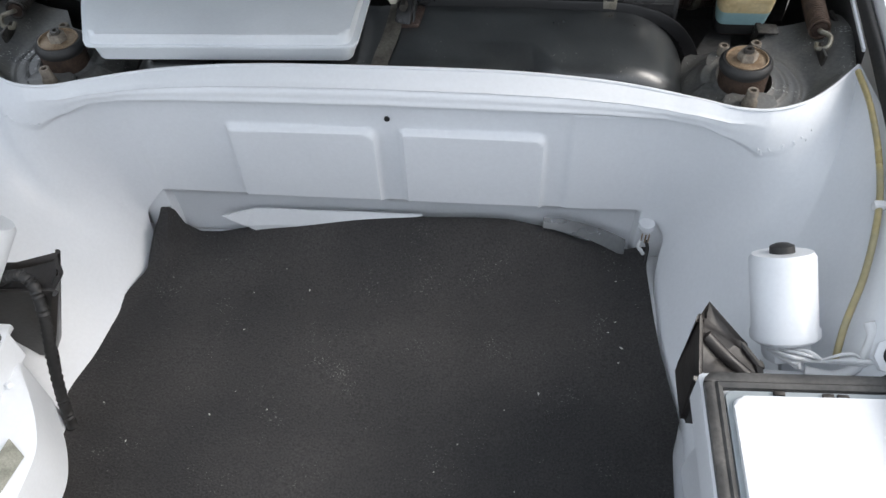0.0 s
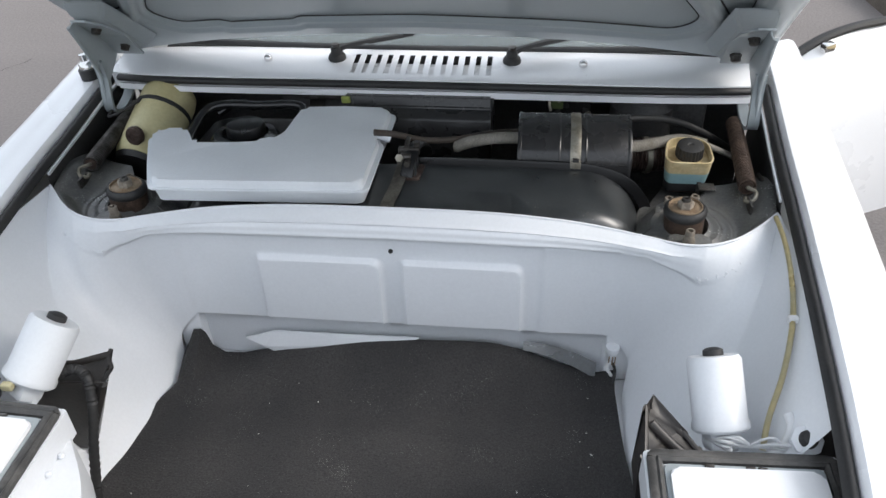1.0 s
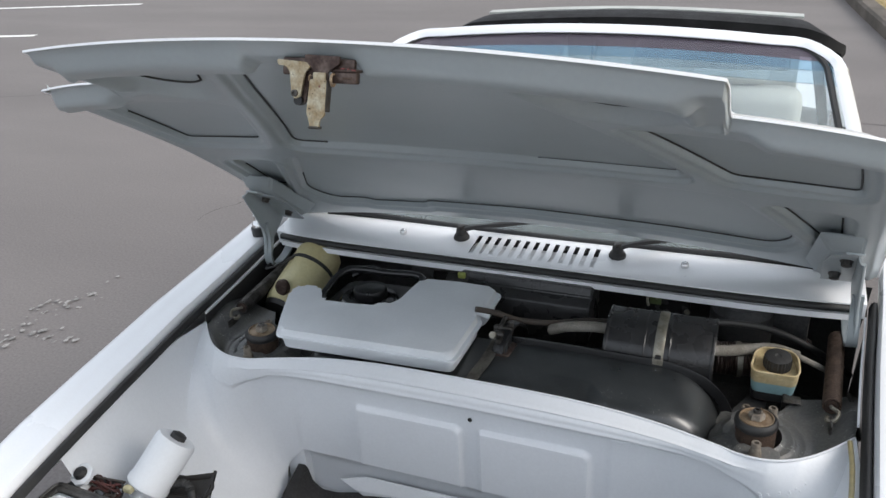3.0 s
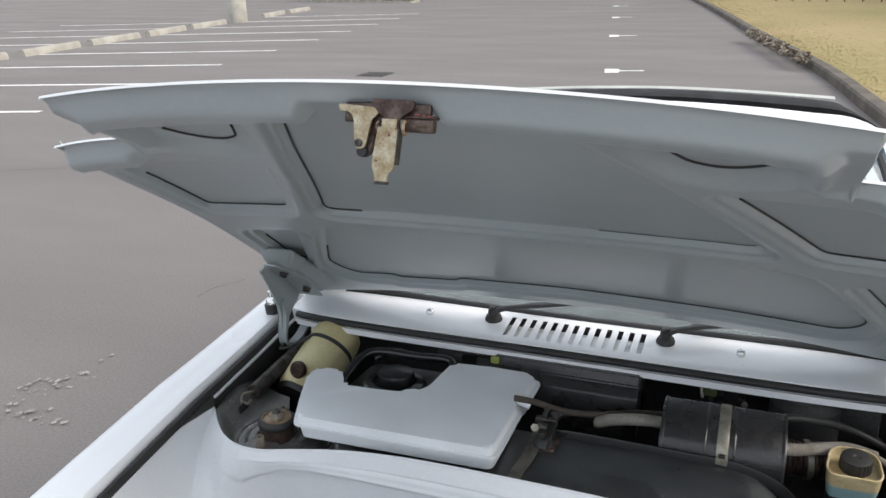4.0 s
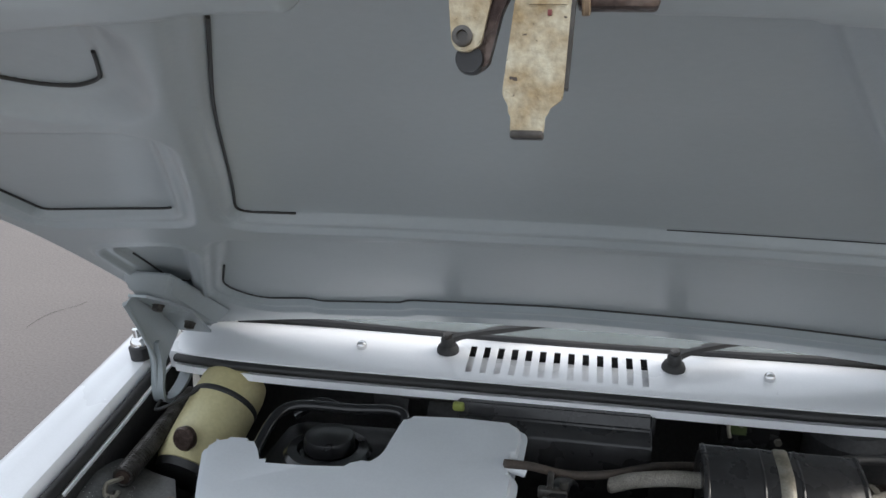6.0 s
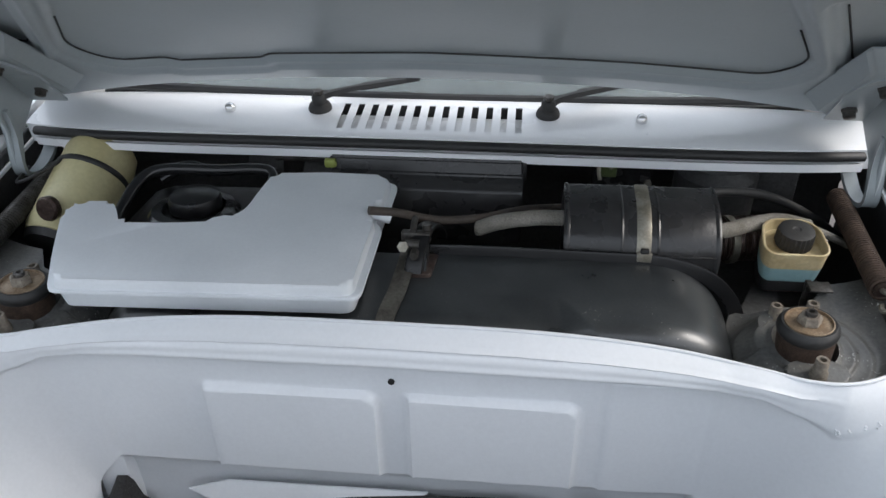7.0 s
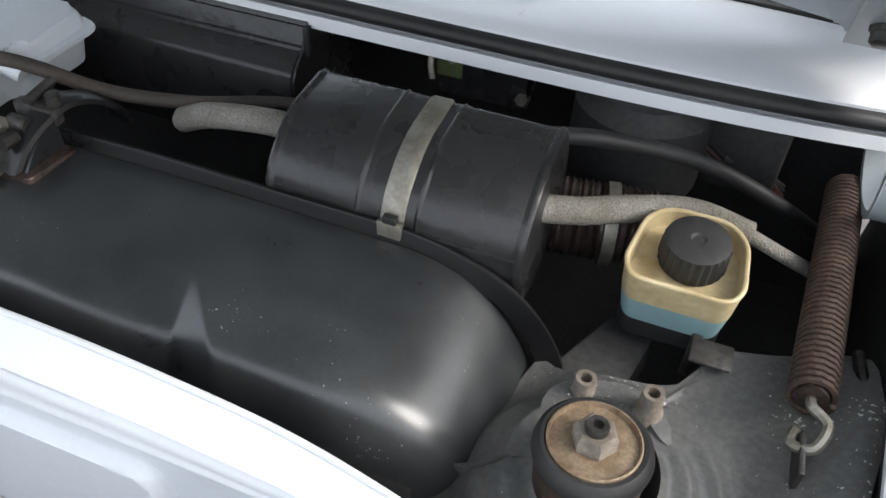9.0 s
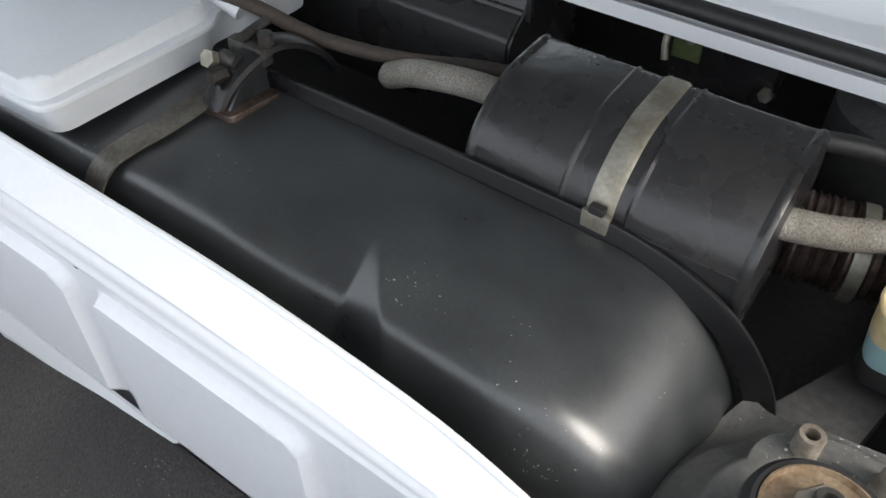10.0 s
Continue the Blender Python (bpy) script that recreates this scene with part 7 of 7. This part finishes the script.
plant_all(broadleaf("low green shrub at the field's edge", 1.8, 0.1, 1.2, 8, NEEDLE2, n=2600, size=0.10, category="shrub", name="shrub"), [(10.4, 27.6), (12.2, 25.0, 1.1), (13.6, 22.6, 1.0), (9.4, 30.0, 0.9)], 8)
plant_all(broadleaf("slim tree with golden and green autumn leaves", 6.2, 1.7, 1.15, 9, GOLDLEAF, n=3000), [(-15.7, 36.3)], 9)
plant_all(broadleaf("slim tree with fading orange-green leaves", 6.8, 1.6, 1.5, 10, material("fading_leaf", (0.24, 0.16, 0.06), 0.8, vary=0.3, scale=1.2, fine=8, second=(0.12, 0.12, 0.045), bump=0), n=2600), [(-58.0, 92.0, 1.2)], 10)
plant_all(broadleaf("small tree with orange autumn leaves", 6.0, 1.2, 1.9, 11, ORANGELEAF, n=2600, size=0.18), [(-73.0, 79.5, 1.0), (-84, 84, 1.1)], 11)
plant_all(broadleaf("small tree with russet autumn leaves", 6.0, 1.2, 1.9, 12, REDLEAF, n=2600, size=0.18), [(-67.5, 85.5, 1.05)], 12)
plant_all(broadleaf("small tree with yellow autumn leaves", 4.6, 1.0, 1.2, 13, GOLDLEAF, n=1600, size=0.16), [(-72.0, 86.0, 1.0)], 13)


def island(outline, name_label):
    o = rounded(outline, 0.6, 5)
    i = thing("planting_island", name_label, "planting bed", (*outline[0], 0), kind="structure")
    ring = [(x, y, 0.0) for x, y in o + o[:1]]
    part("kerb", tube(ring, 0.08, section=[(-1, -0.5), (-1, 1.4), (1, 1.4), (1, -0.5)], steps=1, up=(0, 0, 1)), CONCRETE, i)
    part("soil", prism(o, 0.02, 0.115, 0.0), MULCH, i, smooth=False)


island([(-28.6, 43.2), (-20.8, 36.2), (-14.2, 33.6), (-14.6, 35.2), (-21.5, 39.8), (-27.4, 45.5)], "kerbed planting island with low shrubs")
island([(-58.0, 66.6), (-42.6, 56.4), (-40.8, 58.6), (-56.5, 69.6)], "kerbed planting island with low shrubs")


def shrub_mass(name, label, a, b, wide, high, mat, seed, n, leaf=0.13):
    rs = np.random.RandomState(seed)
    s = rs.rand(n)
    lump = 0.75 + 0.25 * np.sin(s * 23 + seed)
    x = a[0] + (b[0] - a[0]) * s + rs.normal(size=n) * wide * 0.35
    y = a[1] + (b[1] - a[1]) * s + rs.normal(size=n) * wide * 0.35
    z = 0.1 + high * lump * rs.rand(n) ** 0.6
    t = thing(name, label, "shrub", (a[0], a[1], 0.1))
    ob = leaf_part("foliage", leaves(np.stack([x, y, z], 1), leaf, seed, 0.8), mat, t)
    ob.matrix_parent_inverse = t.matrix_basis.inverted()


shrub_mass("shrub_row", "clipped yellow-green shrubs in the island", (-26.3, 42.7), (-20.6, 37.9), 0.9, 0.62, SHRUB, 31, 5200)
shrub_mass("shrub_row", "clipped yellow-green shrubs in the island", (-20.3, 37.6), (-17.6, 36.2), 0.8, 0.62, SHRUB, 32, 3000)
shrub_mass("shrub", "dark red low shrub in the island", (-27.4, 43.6), (-26.8, 43.1), 0.5, 0.6, REDSHRUB, 33, 900)
shrub_mass("shrub", "dark red low shrub in the island", (-17.2, 36.0), (-16.6, 35.6), 0.45, 0.6, REDSHRUB, 34, 900)
shrub_mass("shrub_row", "clipped yellow-green shrubs in the far island", (-55.5, 67.0), (-45.0, 59.8), 1.2, 0.8, SHRUB, 35, 4200)
shrub_mass("shrub", "dark red low shrub in the far island", (-44.0, 59.0), (-42.8, 58.2), 0.5, 0.6, REDSHRUB, 36, 900)
shrub_mass("leaf_litter", "drift of dead leaves and twigs along the kerb", (0.02, 17.0), (0.86, 12.6), 0.12, 0.16, material("dead_leaf", (0.36, 0.31, 0.25), 0.9, vary=0.4, scale=9, second=(0.09, 0.07, 0.05), bump=0), 37, 1300, 0.05)

blades = []
rs = np.random.RandomState(5)
for k in range(7000):
    y = 7.5 + 40 * rs.rand() ** 1.6
    kx = np.interp(y, [p[1] for p in KERBLINE], [p[0] for p in KERBLINE])
    x = kx + 0.2 + rs.exponential(0.5)
    blades.append((x, y, 0.11))
c = np.array(blades)
hgt = rs.uniform(0.010, 0.028, len(c))
lean = rs.normal(size=(len(c), 2)) * 0.05
wid = rs.uniform(0.003, 0.007, len(c))
tri = np.stack([c + np.stack([-wid, 0 * wid, 0 * wid], 1), c + np.stack([wid, 0 * wid, 0 * wid], 1), c + np.stack([lean[:, 0], lean[:, 1], hgt], 1)], 1).reshape(-1, 3)
me = bpy.data.meshes.new("grass_blades")
me.from_pydata(tri.tolist(), [], np.arange(len(tri)).reshape(-1, 3).tolist())
me.materials.append(GRASSBLADE)
tagged(new("grass_blades", me), "dry yellow grass blades along the kerb", "grass", kind="stuff")


def gable_house(label, x, y, turn, wide, deep, wall_h, roof_h, wall_mat, roof_mat):
    h = thing("house", label, "house", (x, y, 0))
    m = pose(x, y, 0, 0, 0, turn)
    part("wall", rbox((0, 0, wall_h / 2), (wide, deep, wall_h), 0.02, m), wall_mat, h)
    bm = bmesh.new()
    o = 0.4
    v = [bm.verts.new(m @ Vector(p)) for p in ((-wide / 2 - o, -deep / 2 - o, wall_h), (wide / 2 + o, -deep / 2 - o, wall_h), (wide / 2 + o, deep / 2 + o, wall_h), (-wide / 2 - o, deep / 2 + o, wall_h), (0, -deep / 2 - o, wall_h + roof_h), (0, deep / 2 + o, wall_h + roof_h))]
    for f in ((0, 1, 4), (2, 3, 5), (1, 2, 5, 4), (3, 0, 4, 5), (0, 3, 2, 1)):
        bm.faces.new([v[k] for k in f])
    part("roof", bm, roof_mat, h, smooth=False)
    for dx in (-wide * 0.25, wide * 0.22):
        w = part("window", rbox((dx, -deep / 2 - 0.03, wall_h * 0.55), (wide * 0.16, 0.08, wall_h * 0.4), 0.01, m), WALLWHITE, h)
        part("pane", rbox((dx, -deep / 2 - 0.08, wall_h * 0.55), (wide * 0.13, 0.02, wall_h * 0.34), 0.005, m), RUBBER, w)
    return h


gable_house("tan park building with a pale gable roof", -74.0, 114.0, 35, 8.5, 8, 2.8, 2.7, TANWALL, ROOFTAN)
shed = thing("flat_roof_shed", "tan flat-roofed annex with a dark fascia", "shed", (-80.5, 109, 0))
part("wall", rbox((-80.5, 110, 1.5), (7, 6, 3.0), 0.03), TANWALL, shed)
part("roof", rbox((-80.5, 110, 3.15), (7.8, 6.8, 0.35), 0.04), LATCHDARK, shed)
gable_house("far white house with an orange roof", -20.5, 186, -8, 8, 9, 3.0, 3.2, WALLWHITE, ROOFORANGE)
gable_house("far house with a pale grey gable", -14.5, 180, 20, 7, 8, 2.8, 3.2, WALLWHITE, ROOFTAN)
block = thing("green_container", "dark green steel container by the building", "container", (-92, 98, 0))
part("box", rbox((-92, 99, 1.3), (9, 3, 2.6), 0.05, None), GREENBOX, block)
for k in range(8):
    part("rib", rbox((-96 + k * 1.15, 97.45, 1.3), (0.12, 0.12, 2.5), 0.02), GREENBOX, block)
store = thing("far_building", "long tan building beyond the car park", "building", (-108, 104, 0))
part("wall", rbox((-112, 108, 2.2), (40, 8, 4.4), 0.05), TANWALL, store)
part("roof", rbox((-112, 108, 4.6), (41, 9, 0.4), 0.05), ROOFTAN, store)
for k in range(6):
    part("window", rbox((-128 + k * 6, 103.95, 2.0), (2.6, 0.1, 1.6), 0.02), RUBBER, store)
tagged(part("yellow_kerb", tube([(-84, 68, 0), (-79.9, 73, 0), (-79.6, 82, 0), (-83.2, 97.5, 0)], 0.14, section=[(-1, -0.5), (-1, 1.4), (1, 1.4), (1, -0.5)], steps=3, up=(0, 0, 1)), YELLOWKERB), "yellow painted kerb of the far building", "kerb", kind="structure")
bluepost = thing("bollard", "pale blue post by the far trees", "bollard", (-66.5, 86, 0.1))
part("post", lathe([(0, 0), (0.22, 0), (0.22, 2.2), (0.16, 2.35), (0, 2.4)], 14, Matrix.Translation((-66.5, 86, 0.1))), material("pale_blue_paint", (0.18, 0.36, 0.55), 0.5), bluepost)

upole = thing("utility_pole", "tall weathered wooden utility pole with a transformer", "utility pole", (-5.0, 86.5, 0.1))
part("pole", lathe([(0, 0), (0.20, 0), (0.13, 12), (0, 12)], 12, Matrix.Translation((-5.0, 86.5, 0.1))), WOODPOLE, upole)
part("transformer", lathe([(0, 0), (0.26, 0), (0.28, 0.1), (0.28, 0.8), (0.2, 0.9), (0, 0.9)], 18, Matrix.Translation((-5.35, 86.3, 6.4))), WALLWHITE, upole)
part("crossarm", rbox((-5.0, 86.5, 10.8), (2.2, 0.12, 0.14), 0.02), WOODPOLE, upole)
marker = thing("marker_post", "short wooden post at the end of the car park", "post", (-3.5, 46, 0.1))
part("post", rbox((-3.6, 46.0, 0.65), (0.14, 0.14, 1.1), 0.02), CONCRETE, marker)

fence = thing("post_fence", "low wire fence on thin dark posts", "fence", (0.5, 34, 0.1))
for k in range(9):
    t = k / 8
    x, y = 0.52 + 4.0 * t, 29.8 - 1.64 * t
    part("post", rbox((x, y, 0.29), (0.04, 0.04, 0.42), 0.006), WOODPOLE, fence)
part("wire", tube([(0.52, 29.8, 0.44), (4.52, 28.16, 0.44)], 0.006, 5, 1), STEELDARK, fence)
part("wire", tube([(0.52, 29.8, 0.28), (4.52, 28.16, 0.28)], 0.006, 5, 1), STEELDARK, fence)
rail = thing("rail_fence", "long white rail fence beyond the lot", "fence", (-14, 84, 0.1))
for k in range(9):
    part("post", rbox((-20 + 2.6 * k, 88 + 0.4 * k, 0.6), (0.14, 0.14, 1.0), 0.02), WALLWHITE, rail)
part("rail", rbox((-9.6, 89.6, 0.95), (21.2, 0.06, 0.16), 0.01, None), WALLWHITE, rail)
part("rail", rbox((-9.6, 89.6, 0.55), (21.2, 0.06, 0.16), 0.01, None), WALLWHITE, rail)
cone = thing("low_mound", "small dark conical plant on the grass", "plant", (2.3, 52, 0.1))
leaf_part("foliage", leaves([(random.Random(k).gauss(0, 0.28) + 0, random.Random(k + 999).gauss(0, 0.28), 0.6 * random.Random(k + 555).random() ** 2) for k in range(500)], 0.12, 61, 0.9), REDSHRUB, cone)

far_car = thing("parked_car", "small white car parked far behind the trees", "car", (4.0, 95, 0.1))
bodyo = rounded([(-2.1, 0.35), (-2.05, 0.8), (-1.3, 0.92), (-0.7, 1.4), (0.9, 1.42), (1.6, 0.95), (2.15, 0.8), (2.15, 0.35)], 0.12, 3)
bm = bmesh.new()
a = [bm.verts.new((4.0 + x, 94.2, 0.1 + z)) for x, z in bodyo]
b = [bm.verts.new((4.0 + x, 95.8, 0.1 + z)) for x, z in bodyo]
bm.faces.new(a)
bm.faces.new(b)
for k in range(len(bodyo)):
    bm.faces.new((a[k], a[(k + 1) % len(bodyo)], b[(k + 1) % len(bodyo)], b[k]))
part("body", bm, WHITE, far_car)
part("side_window", rbox((4.1, 94.18, 1.28), (1.7, 0.04, 0.36), 0.02), RUBBER, far_car)
for dx in (-1.3, 1.35):
    part("wheel", lathe([(0, -0.1), (0.32, -0.1), (0.32, 0.1), (0, 0.1)], 18, axis((4.0 + dx, 94.3, 0.42), (4.0 + dx, 93.3, 0.42))), TYRE, far_car)
